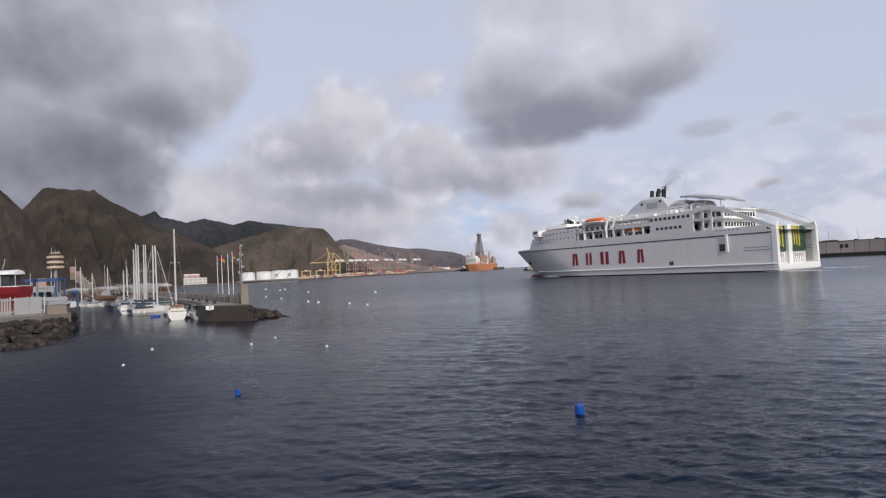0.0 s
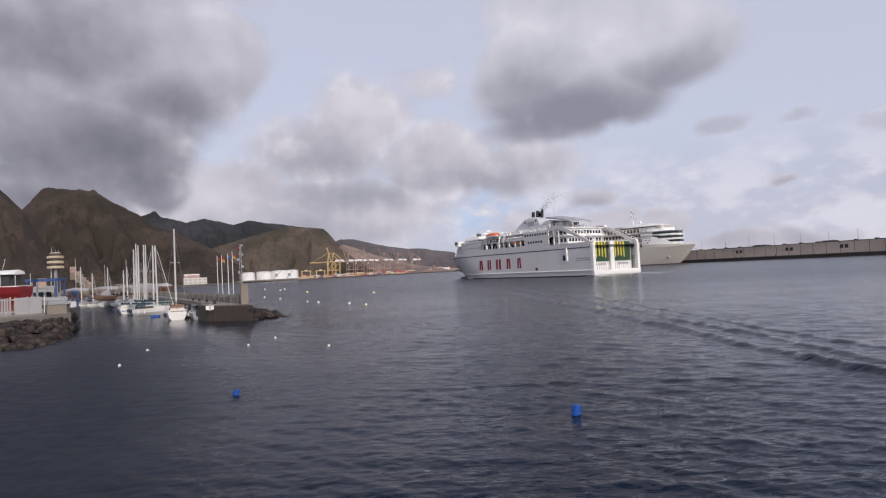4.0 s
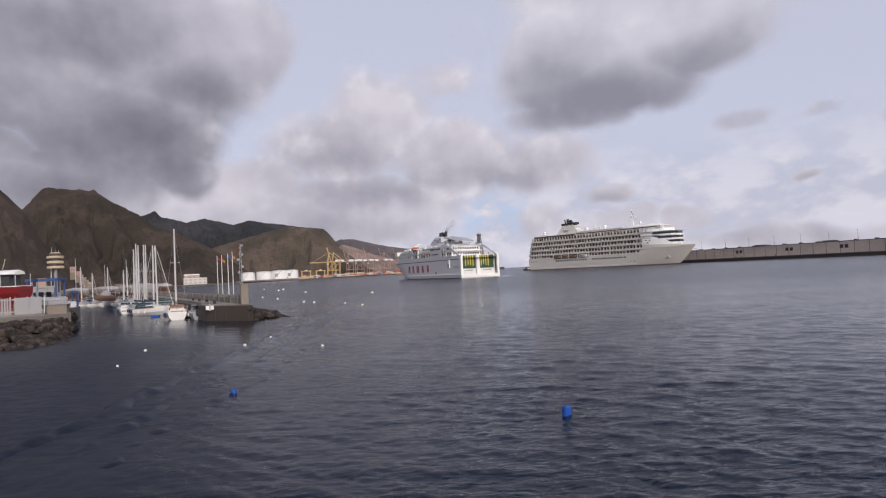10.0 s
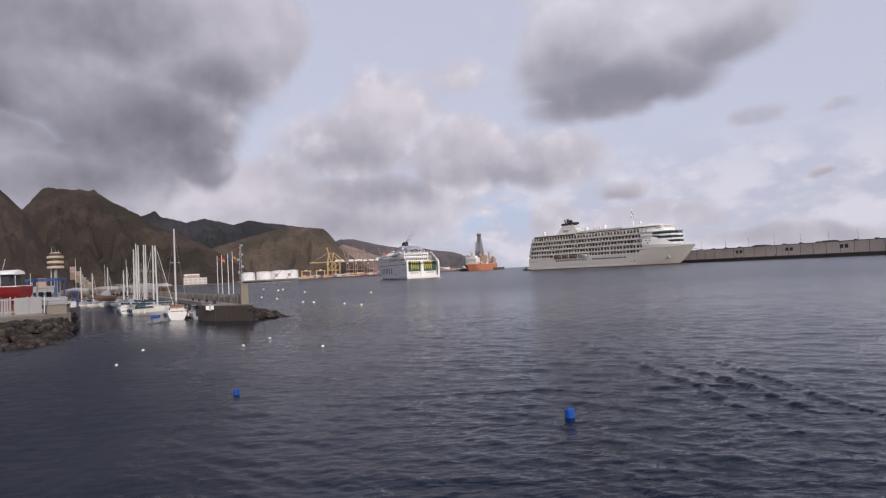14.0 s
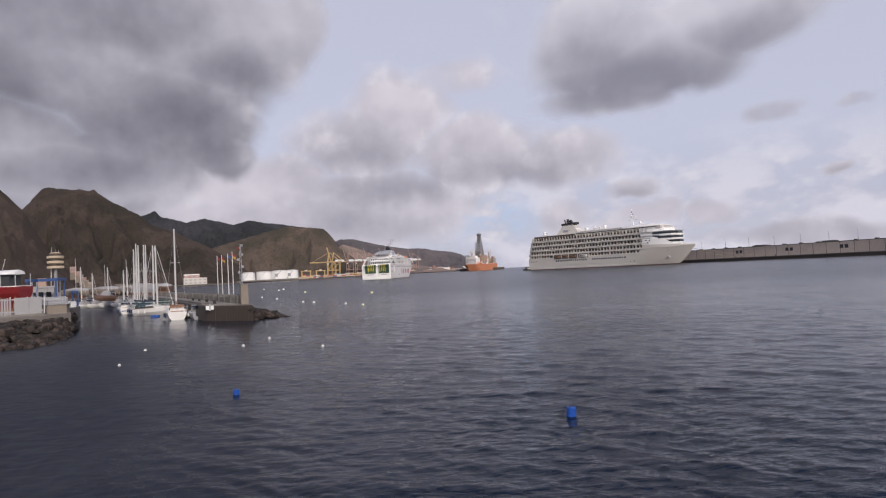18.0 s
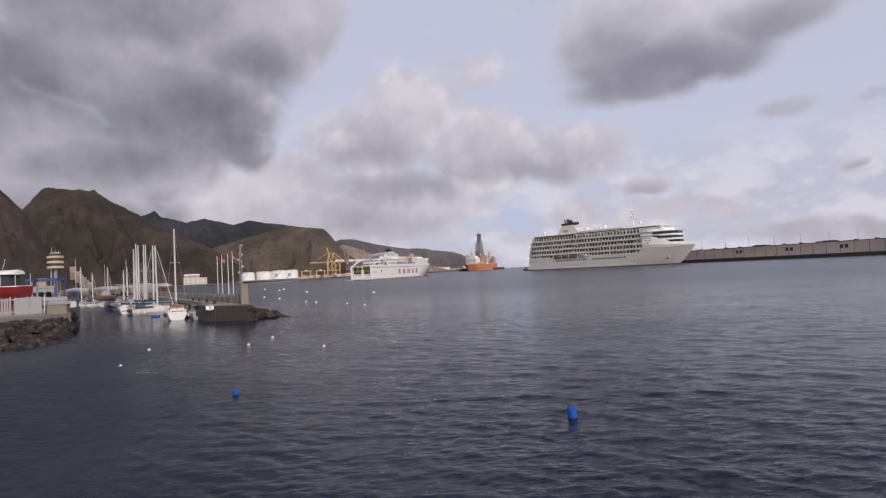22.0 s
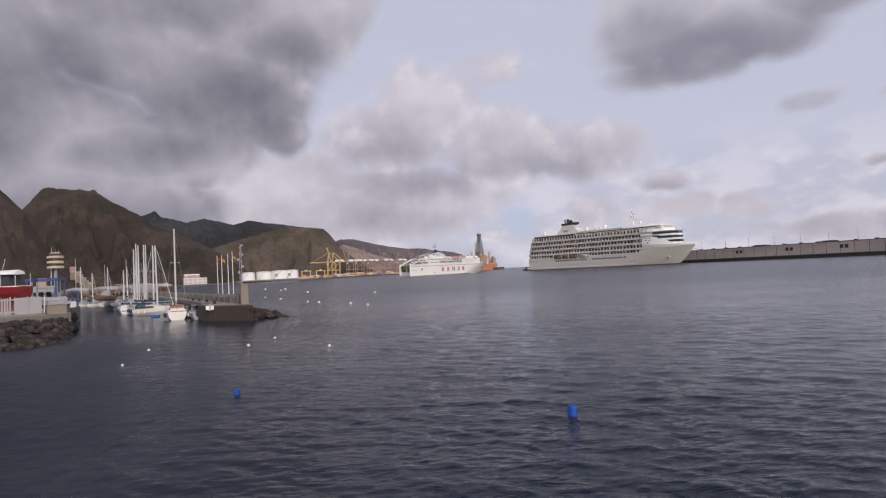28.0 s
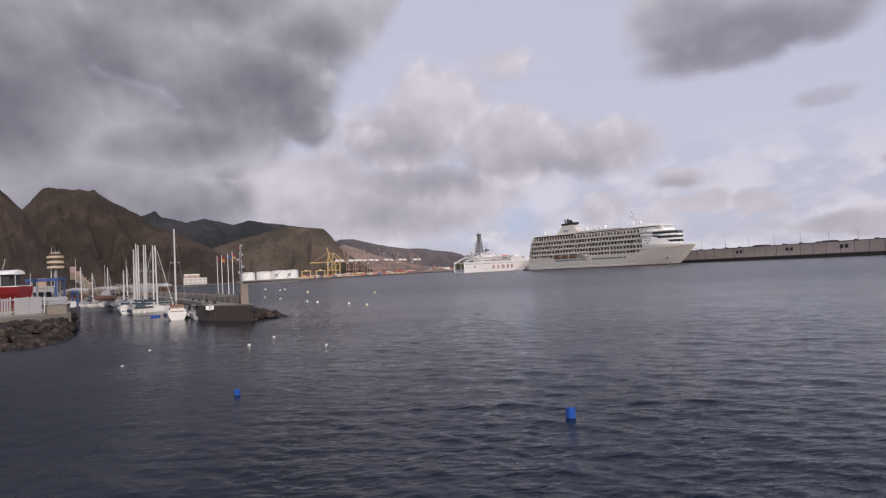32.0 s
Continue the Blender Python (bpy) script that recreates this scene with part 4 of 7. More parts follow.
# ---- the moored cruise ship: origin at the stern on the waterline, +y towards the bow, +x faces the basin ----
def make_cruise_ship():
    c = Vector((98.7 + 0.724 * 14.9, 647.7 + 0.69 * 14.9, 0))
    ship = thing("cruise_ship", Matrix.Translation(c) @ pose(0, 0, 0, 0, 0, -136.4), "cream-white cruise ship moored along the breakwater", "cruise ship")
    bm = BM()
    rows = ship_hull(bm, [-2, 0.0, 1.0, 3, 6, 9, 11.6, 13.2], 14.9, 168.0, 17.0, 112.0, 135.0, 17.6)
    deck_lid(bm, rows, 13.0)
    fore = ship_hull(bm, [13.2, 15.0, 16.4, 17.6], 14.9, 168.0, 17.0, 112.0, 135.0, 17.6, start=139.0)
    deck_lid(bm, fore, 17.0, start=139.0)
    box(bm, -14.8, 14.8, -0.1, 1.0, -2, 12.0)
    hull = part("hull", bm, CREAM, ship)
    bm = BM()
    ship_hull(bm, [-2, 0.0, 0.8], 14.95, 168.1, 17.0, 112.0, 135.0, 17.6)
    part("boot_top", bm, BOOT, hull, "dark band along the waterline")
    bm = BM()
    loft(bm, [[(w + dx, y, z) for dx, z in ((-0.1, 2.2), (0.12, 2.2), (0.12, 2.5), (-0.1, 2.5))] for w, y, _ in rows[3][2:26]])
    part("strake", bm, BRIGHT, hull)
    # hull windows
    hole = mesh_of("porthole", plate(1.5, 1.6, 0.14), GLASS)
    put_parts("porthole", hole, hull, [(14.88, 38 + i * 2.5, 9.2) for i in range(16)] + [(14.88, 84 + i * 2.6, 9.2) for i in range(15)])
    small = mesh_of("porthole", plate(0.8, 0.8, 0.14), GLASS)
    put_parts("porthole", small, hull, [(14.88, 4 + i * 2.4, 9.4) for i in range(4)] + [(14.88, 126 + i * 4.0, 5.0) for i in range(2)])
    part("hull_seam", box(BM(), 14.7, 14.95, 40, 96, 4.3, 4.5), GREY, hull)
    part("anchor_pocket", slab(BM(), [(159.5, 6.0), (163.0, 6.4), (162.6, 8.8), (159.2, 8.2)], "x", 6.6, 8.4), CREAM, hull)
    part("anchor", box(BM(), 7.2, 8.7, 160.4, 161.8, 6.6, 8.2), GREY, hull)
    # decks with balconies: core, slab, rail, partition, glazed door
    levels = [(11.4, 1.0, 141.0), (16.4, 1.2, 143.0), (21.4, 2.4, 146.0), (26.4, 4.0, 148.0), (31.4, 6.0, 151.0)]
    parapet = BM()
    box(parapet, -0.05, 0.05, -1.62, 1.62, 0.12, 1.2)
    box(parapet, -0.12, 0.10, -1.8, 1.8, 1.2, 1.34)
    parapet = mesh_of("parapet", parapet, CREAM)
    fin = BM()
    slab(fin, [(-2.3, 0.0), (0.0, 0.0), (0.0, 1.3), (-0.35, 2.2), (-0.35, 4.6), (-2.3, 4.6)], "y", -0.14, 0.14)
    fin = mesh_of("partition", fin, CREAM)
    post = mesh_of("partition", box(BM(), -2.3, -0.02, -0.28, 0.28, 0.0, 4.6), CREAM)
    door = mesh_of("balcony_window", plate(2.4, 2.6, 0.12), GLASS)
    blind = mesh_of("curtain", plate(1.1, 2.6, 0.16), TAN)
    rng = random.Random(31)
    for z, y0, y1 in levels:
        core = part("deck_storey", box(BM(), -14.4, 12.6, y0, y1, z, z + 4.7), SHADE, ship, "balcony wall with shade put into its brown")
        bm = BM()
        slab(bm, [(-14.7, y0 - 1.6), (13.4, y0 - 1.6), (14.9, y0 + 2.0), (14.9, y1), (12.0, y1 + 4.0), (-12.0, y1 + 4.0), (-14.7, y1)], "z", z - 0.34, z)
        part("deck_slab", bm, CREAM, core)
        part("deck_fascia", box(BM(), 14.88, 15.02, y0 + 2.2, y1 - 0.2, z - 0.55, z + 0.12), CREAM, core)
        n = int((y1 - y0 - 4) / 3.6)
        for i in range(n):
            y = y0 + 3.5 + i * 3.6
            if z < 15 and 33 < y < 81:
                continue
            part("parapet", parapet, None, core, at=pose(14.88, y, z))
            part("partition", post if i % 4 == 0 else fin, None, core, at=pose(14.88, y - 1.8, z))
            part("balcony_window", door, None, core, at=pose(12.64, y, z + 2.0))
            if rng.random() < 0.35:
                part("curtain", blind, None, core, "drawn tan curtain", at=pose(12.64, y + rng.choice((-0.8, 0.8)), z + 2.0))
        # rounded stern terrace
        part("stern_rail", slab(BM(), [(-13.5, y0 - 1.6), (13.3, y0 - 1.6), (14.8, y0 + 1.9), (14.6, y0 + 2.0), (13.1, y0 - 1.4), (-13.5, y0 - 1.4)], "z", z, z + 1.3), CREAM, core)
        for x in (-12.0, -6.0, 0.0, 6.0, 11.8):
            part("stern_post", box(BM(), x - 0.3, x + 0.3, y0 - 1.5, y0 - 0.9, z, z + 4.7), CREAM, core)
    # lifeboats before a dark panel, proud of the hull, that paints the recess's shade
    part("boat_recess", box(BM(), 12.0, 15.0, 35.0, 79.0, 10.7, 16.0), SHADOW, ship, "proud dark panel painted as the tender recess's shade")
    for i, (y, half) in enumerate(((40.2, 3.7), (49.8, 3.6), (60.0, 4.6), (72.5, 5.4))):
        bm = BM()
        loft(bm, [[(14.8 + 1.3 * math.cos(a) * f, y + u * half, 13.2 + 1.9 * math.sin(a) * (0.6 + 0.4 * f)) for a in [math.tau * k / 10 for k in range(10)]] for u, f in ((-1, 0.2), (-0.8, 0.8), (-0.2, 1), (0.4, 1), (0.8, 0.75), (1, 0.15))])
        boat = part("tender", bm, RUSTBROWN if i < 3 else CREAM, ship, "weathered brown tender hanging in its davits" if i < 3 else "pale tender with a dark canopy", smooth=True)
        part("tender_window", box(BM(), 15.5, 16.1, y - half * 0.6, y + half * 0.5, 13.6, 14.3), GLASS, boat)
    for y in (35.0, 45.0, 54.4, 65.8, 79.0):
        part("tender_davit", box(BM(), 13.1, 15.3, y - 0.4, y + 0.4, 10.6, 16.2), CREAM, ship)
    # bridge front, stepped and raked
    steps = ((17.4, 20.4, 173.0, 11.5), (20.4, 24.4, 172.0, 12.4), (24.4, 28.6, 171.5, 13.6), (28.6, 32.7, 171.0, 14.8), (32.7, 36.6, 164.0, 13.4))
    for k, (z0, z1, y1, w) in enumerate(steps):
        bm = BM()
        slab(bm, [(-w, 138), (w, 138), (w, y1 - 14), (w * 0.72, y1 - 4.5), (w * 0.35, y1), (-w * 0.35, y1), (-w * 0.72, y1 - 4.5), (-w, y1 - 14)], "z", z0, z1 - 0.35)
        tier = part("forward_tier", bm, BRIGHT, ship)
        bm = BM()
        slab(bm, [(-w - 0.7, 138), (w + 0.7, 138), (w + 0.7, y1 - 13.6), (w * 0.75, y1 - 3.6), (w * 0.35, y1 + 1), (-w * 0.35, y1 + 1), (-w * 0.75, y1 - 3.6), (-w - 0.7, y1 - 13.6)], "z", z1 - 0.35, z1)
        part("tier_brow", bm, BRIGHT, tier)
        if k in (1, 2, 3):
            bm = BM()
            slab(bm, [(-w - 0.06, 150), (w + 0.06, 150), (w + 0.06, y1 - 14), (w * 0.72 + 0.05, y1 - 4.4), (w * 0.35, y1 + 0.08), (-w * 0.35, y1 + 0.08), (-w * 0.72 - 0.05, y1 - 4.4), (-w - 0.06, y1 - 14)], "z", z0 + 1.0, z0 + 3.2)
            part("window_band", bm, GLASS, tier, "dark band of bridge windows")
    def side(y, out=0.0):
        return 14.9 * (1 - max(0.0, (y - 135.0) / 50.0) ** 2.65) + out

    spine = ((139.0, 22.6), (140.5, 26.0), (144.0, 27.2), (150.0, 27.2), (156.0, 26.2), (161.0, 24.0), (166.0, 21.4), (170.0, 20.0), (173.5, 19.3))
    wing = part("wing_bulwark", loft(BM(), [[(side(y, -1.2), y, 19.0), (side(y, 0.12), y, 19.0 + 1.4 * (173.5 - y) / 34), (side(y, 0.12), y, z), (side(y, -1.2), y, z)] for y, z in spine]), BRIGHT, ship, "white curved bulwark below the bridge")
    part("side_plating", loft(BM(), [[(side(y, -1.0), y, 16.8), (side(y, 0.05), y, 16.8), (side(y, 0.05), y, 19.2 + 1.4 * (173.5 - y) / 34), (side(y, -1.0), y, 19.2)] for y in (139.0, 145.0, 151.0, 157.0, 163.0, 168.0, 173.5)]), CREAM, ship)
    # dark discs paint the shade inside the bulwark ports
    for y, z in ((143.6, 24.4), (147.0, 24.0), (145.2, 22.2)):
        part("bulwark_port", turned(BM(), ((0.05, -0.1), (0.7, -0.1), (0.7, 0.1), (0.05, 0.1)), 10), SHADOW, wing, at=pose(side(y, 0.12), y, z, 0, 90, -5))
    # upper decks
    bm = BM()
    box(bm, -13.4, 13.4, 8.0, 158.0, 36.2, 36.6)
    box(bm, -11.0, 11.0, 20.0, 36.0, 36.6, 38.2)
    box(bm, -12.5, 12.5, 62.0, 158.0, 36.6, 38.4)
    top = part("upper_deck", bm, CREAM, ship)
    bm = BM()
    secs = [[(-w, y, 38.4), (w, y, 38.4), (w * 0.86, y, 38.4 + h * 0.75), (w * 0.4, y, 38.4 + h), (-w * 0.4, y, 38.4 + h), (-w * 0.86, y, 38.4 + h * 0.75)] for y, w, h in ((116, 7.0, 0.8), (122, 10.5, 2.4), (132, 11.0, 3.2), (144, 11.0, 2.8), (154, 10.0, 1.4), (159, 7.0, 0.5))]
    part("observation_lounge", loft(bm, secs), BRIGHT, top, "low domed white lounge on the top deck")
    part("top_rail", box(BM(), 12.4, 12.6, 64, 118, 38.4, 39.5), CREAM, top)
    part("top_windows", box(BM(), -12.6, 12.6, 64.0, 154.0, 36.9, 37.7), GLASS, top, "dark glazing along the upper deck")
    part("dark_trim", box(BM(), -13.8, 13.8, 9.0, 62.0, 34.6, 37.6), BAND, top, "dark screen along the aft sun deck")
    part("trim_rail", box(BM(), -13.9, 13.9, 8.6, 62.4, 37.6, 37.9), CREAM, top)
    bm = BM()
    loft(bm, [[(-8, 33, 36.6), (8, 33, 36.6), (8, 66, 36.6), (-8, 66, 36.6)], [(-7.0, 36, 40), (7.0, 36, 40), (7.0, 62.5, 40), (-7.0, 62.5, 40)], [(-5.6, 39.5, 44.5), (5.6, 39.5, 44.5), (5.6, 58.0, 44.8), (-5.6, 58.0, 44.8)], [(-4.2, 42, 48.2), (4.2, 42, 48.2), (4.2, 54.5, 48.6), (-4.2, 54.5, 48.6)]])
    funnel = part("funnel", bm, CREAM, ship, "cream funnel with a black top")
    part("funnel_grille", box(BM(), 5.2, 6.9, 44, 50, 39.6, 43.0), GREY, funnel)
    part("funnel_band", box(BM(), -6.1, 6.1, 38.4, 59.4, 43.4, 43.8), BRIGHT, funnel)
    bm = BM()
    loft(bm, [[(-4.6, 40.5, 48.2), (4.6, 40.5, 48.2), (4.6, 57.0, 48.8), (-4.6, 57.0, 48.8)], [(-4.6, 40.0, 50.4), (4.6, 40.0, 50.4), (4.6, 57.5, 51.0), (-4.6, 57.5, 51.0)]])
    cap = part("funnel_cap", bm, BLACK, funnel, "black funnel cap")
    for y, h in ((44.0, 55.2), (47.6, 55.0), (51.0, 53.8)):
        part("exhaust_pipe", tube(BM(), (-1, y, 50.0), (-1, y - 2.2, h), 1.5, 1.4, 10), BLACK if y > 46 else GREY, cap)
    for y, r, x in ((15.5, 2.3, 2), (70.0, 2.2, 1), (80.6, 1.9, 1), (92.3, 2.0, 1), (88.0, 1.2, 4), (133, 1.2, 3)):
        z = 42.4 if y < 100 else 43.2
        z = 40.8 if y < 20 else z
        bm = turned(BM(), [(r * math.cos(a) + 0.01, z + r * math.sin(a)) for a in [radians(d) for d in (-75, -50, -25, 0, 25, 50, 70, 88)]], 14, (x, y, 0))
        dome = part("radar_dome", bm, BRIGHT, ship, "white satellite dome", smooth=True)
        part("pedestal", tube(BM(), (x, y, 36.5), (x, y, z - r * 0.9), 1.0, 0.8, 8), BRIGHT, dome)
    mast = part("mast", tube(BM(), (0, 124, 39.8), (0, 122.8, 57.0), 0.8, 0.3, 8), BRIGHT, ship, "white radar mast")
    for z, w in ((46.5, 4.6), (49.6, 3.2), (52.4, 1.6)):
        part("yard", box(BM(), -0.4, 0.4, 123.6 - w, 123.6 + w, z, z + 0.5), BRIGHT, mast)
    part("bow_rail", loft(BM(), [[(w - 0.2, y, 17.6), (w - 0.1, y, 17.6), (w - 0.1, y, 18.6), (w - 0.2, y, 18.6)] for w, y, _ in fore[-1][26:-1]]), CREAM, ship)
    return ship


make_cruise_ship()


# ---- breakwater behind it ----
def make_breakwater():
    base = thing("wall_breakwater", pose(338.4, 428.8, 0, 0, 0, 25.4), "long brown stone breakwater wall with a dark quay below", "breakwater", kind="structure")
    part("quay_edge", box(BM(), 0, 9, -160, 330, -3, 2.5), WETSTONE, base, "dark stained quay edge")
    part("quay_coping", box(BM(), -0.2, 9, -160, 330, 2.5, 3.1), TOPSTONE, base)
    wall = part("wall_face", box(BM(), 9, 12, -160, 330, -3, 12.6), WALLSTONE, base)
    part("coping", box(BM(), 8.7, 12.3, -160, 330, 12.5, 13.0), TOPSTONE, base)
    for s in np.arange(-150, 330, 11.0):
        part("pilaster", box(BM(), 8.95, 9.0, s - 0.2, s + 0.2, 3.1, 12.5), TOPSTONE, wall)
    for i, s in enumerate(np.arange(-20, 300, 15.0)):
        part("merlon", box(BM(), 8.9, 12.1, s - 1.0, s + 1.0, 13.0, 13.8), TOPSTONE, wall)
    for s in (46.0, 108.0, -6.0):
        part("raised_block", box(BM(), 8.8, 12.2, s - 5.5, s + 5.5, 13.0, 14.1), TOPSTONE, wall)
    # dark plates on the unbroken wall paint the shade of its openings
    for s in (32.0, 35.8, 78.0, 82.0, 128.0, 132.0):
        gate = part("opening", box(BM(), 8.9, 9.06, s - 1.4, s + 1.4, 7.0, 10.0), SHADOW, wall, "dark square plate painted as a shaded opening")
        part("lintel", box(BM(), 8.8, 9.1, s - 1.7, s + 1.7, 10.0, 10.35), WALLSTONE, gate)
    part("end_house", box(BM(), 5.0, 12.4, -14.0, -0.5, 3.1, 14.6), GREY, base, "grey service building against the wall")
    for s in (2.0, 23.5, 46.0, 70.0, 94.5, 120.0, 145.5, 174.0):
        lamp = tagged(new("street_lamp"), "tall grey lamp post on the breakwater wall", "street lamp", "breakwater lamps")
        lamp.matrix_basis = pose(338.4, 428.8, 0, 0, 0, 25.4) @ pose(10.5, s, 13.0)
        part("pole", tube(BM(), (0, 0, 0), (0, 0, 8.5), 0.20, 0.12, 6), GREY, lamp)
        part("lamp_head", box(BM(), -1.2, 0.1, -0.18, 0.18, 8.4, 8.62), STEEL, lamp)
    # mooring bollards and lines of the cruise ship
    for s in (88.0, 122.0, 128.0):
        b = single("bollard", turned(BM(), ((0.5, 0), (0.4, 0.7), (0.65, 0.8), (0.6, 1.1)), 10), BLACK, "black mooring bollard on the quay edge", "bollard", group="quay bollards", m=pose(338.4, 428.8, 0, 0, 0, 25.4) @ pose(1.2, s, 3.1))
    q = pose(338.4, 428.8, 0, 0, 0, 25.4)
    tip = Vector((233.0, 520.0, 14.0))
    for s in (88.0, 122.0, 128.0):
        a = q @ Vector((1.2, s, 3.9))
        bm = BM()
        pts = [tip.lerp(a, k / 8) - Vector((0, 0, 2.0 * math.sin(math.pi * k / 8))) for k in range(9)]
        for u, v in zip(pts, pts[1:]):
            tube(bm, u, v, 0.11, n=5)
        single("mooring_line", bm, ROPE, "slack pale mooring line from bow to quay", "rope", group="mooring lines")


make_breakwater()


def make_tug():
    """A dark harbour launch lying under the cruise ship's stern."""
    b = thing("harbour_launch", pose(92.5, 645, 0, 0, 0, -60), "small dark launch lying at the cruise ship's stern", "boat")
    h = part("hull", ship_hull_small(), BLACK, b)
    part("wheelhouse", box(BM(), -1.8, 1.8, 4.0, 8.0, 1.9, 4.6), CREAM, b)
    part("wheelhouse_window", box(BM(), -1.86, 1.86, 4.3, 7.6, 3.2, 4.0), GLASS, b)
    part("funnel", tube(BM(), (0, 2.6, 1.9), (0, 2.4, 4.8), 0.5, n=8), BLACK, b)
    part("mast", tube(BM(), (0, 6.5, 4.6), (0, 6.5, 8.0), 0.12, n=6), MAST, b)


def ship_hull_small():
    bm = BM()
    rows = ship_hull(bm, [-0.8, 0, 1.0, 2.0], 2.6, 12.0, 1.6, 5.0, 7.0, 2.0, 14)
    deck_lid(bm, rows, 1.9)
    box(bm, -2.5, 2.5, -0.05, 0.5, -0.8, 2.0)
    return bm


make_tug()


# ---- land along the west side: one quay apron that runs from the marina to the far port ----
def make_land():
    edge = [(-135, 158), (-112, 163), (-84, 166), (-112, 228), (-330, 680), (-470, 1000), (-430, 1164), (-283, 1684), (-128, 1930), (60, 2420), (140, 2440), (150, 3100), (-1700, 3100), (-1900, 1200), (-700, 300), (-190, 150)]
    bm = BM()
    slab(bm, edge, "z", -3.0, 2.4)
    bm.normal_update()
    bmesh.ops.triangulate(bm, faces=[f for f in bm.faces if len(f.verts) > 4])
    return single("ground_port", bm, LAND, "bare brown quay ground along the harbour", "ground", "structure")


make_land()


def boulder(seed, size):
    rng = random.Random(seed)
    bm = BM()
    bmesh.ops.create_icosphere(bm, subdivisions=2, radius=size)
    sx, sy, sz = rng.uniform(0.85, 1.35), rng.uniform(0.7, 1.1), rng.uniform(0.55, 0.8)
    for v in bm.verts:
        n = noise.noise(v.co * (1.1 / size) + Vector((seed * 3.1, 0, 0)))
        f = 1 + 0.30 * n
        q = [math.copysign(abs(c / size) ** 0.55 * size * 0.86, c) for c in v.co]
        v.co = Vector((q[0] * sx * f, q[1] * sy * f, q[2] * sz * f))
    return mesh_of("boulder", bm, ROCK)


BOULDERS = [boulder(i, 1.0) for i in range(7)]


def boulder_at(parent, rng, x, y, z, size):
    ob = part("boulder", BOULDERS[rng.randrange(7)], None, parent)
    ob.matrix_basis = pose(x, y, z, rng.uniform(-25, 25), rng.uniform(-25, 25), rng.uniform(0, 360)) @ Matrix.Diagonal((size, size, size, 1))


# ---- boatyard corner: rock slope, concrete footing, white fence ----
def make_yard():
    yard = thing("ground_boatyard", pose(0, 0, 0), "raised boatyard quay on a slope of dark boulders", "quay", kind="structure")
    foot = [(-52.0, 59.5), (-46.5, 61.5), (-44.5, 66.5), (-48.0, 71.5), (-53.5, 78.0), (-60.0, 92.0), (-72.0, 108.0), (-100.0, 140.0), (-190, 152), (-260, 90), (-150, 30)]
    bm = BM()
    slab(bm, foot, "z", -2.0, 2.4)
    bm.normal_update()
    bmesh.ops.triangulate(bm, faces=[f for f in bm.faces if len(f.verts) > 4])
    part("footing", bm, CONCRETE, yard, "weathered concrete footing")
    rng = random.Random(5)
    shore = [(-48.0, 41.0), (-39.0, 48.5), (-37.8, 51.0), (-38.6, 55.0), (-42.5, 62.5), (-47.5, 71.0), (-53.5, 80.0)]
    inner = [(-62.0, 50.0), (-52.0, 58.0), (-48.0, 60.5), (-46.0, 62.0), (-45.5, 66.0), (-48.5, 72.5), (-54.0, 80.0)]
    for i in range(330):
        u = rng.random() * (len(shore) - 1.001)
        k, f = int(u), u % 1
        a = Vector(shore[k]).lerp(Vector(shore[k + 1]), f)
        b = Vector(inner[k]).lerp(Vector(inner[k + 1]), f)
        v = rng.random() ** 0.8
        p = a.lerp(b, v)
        boulder_at(yard, rng, p.x, p.y, -0.25 + 2.1 * v, rng.uniform(0.38, 0.82))
    return yard


make_yard()


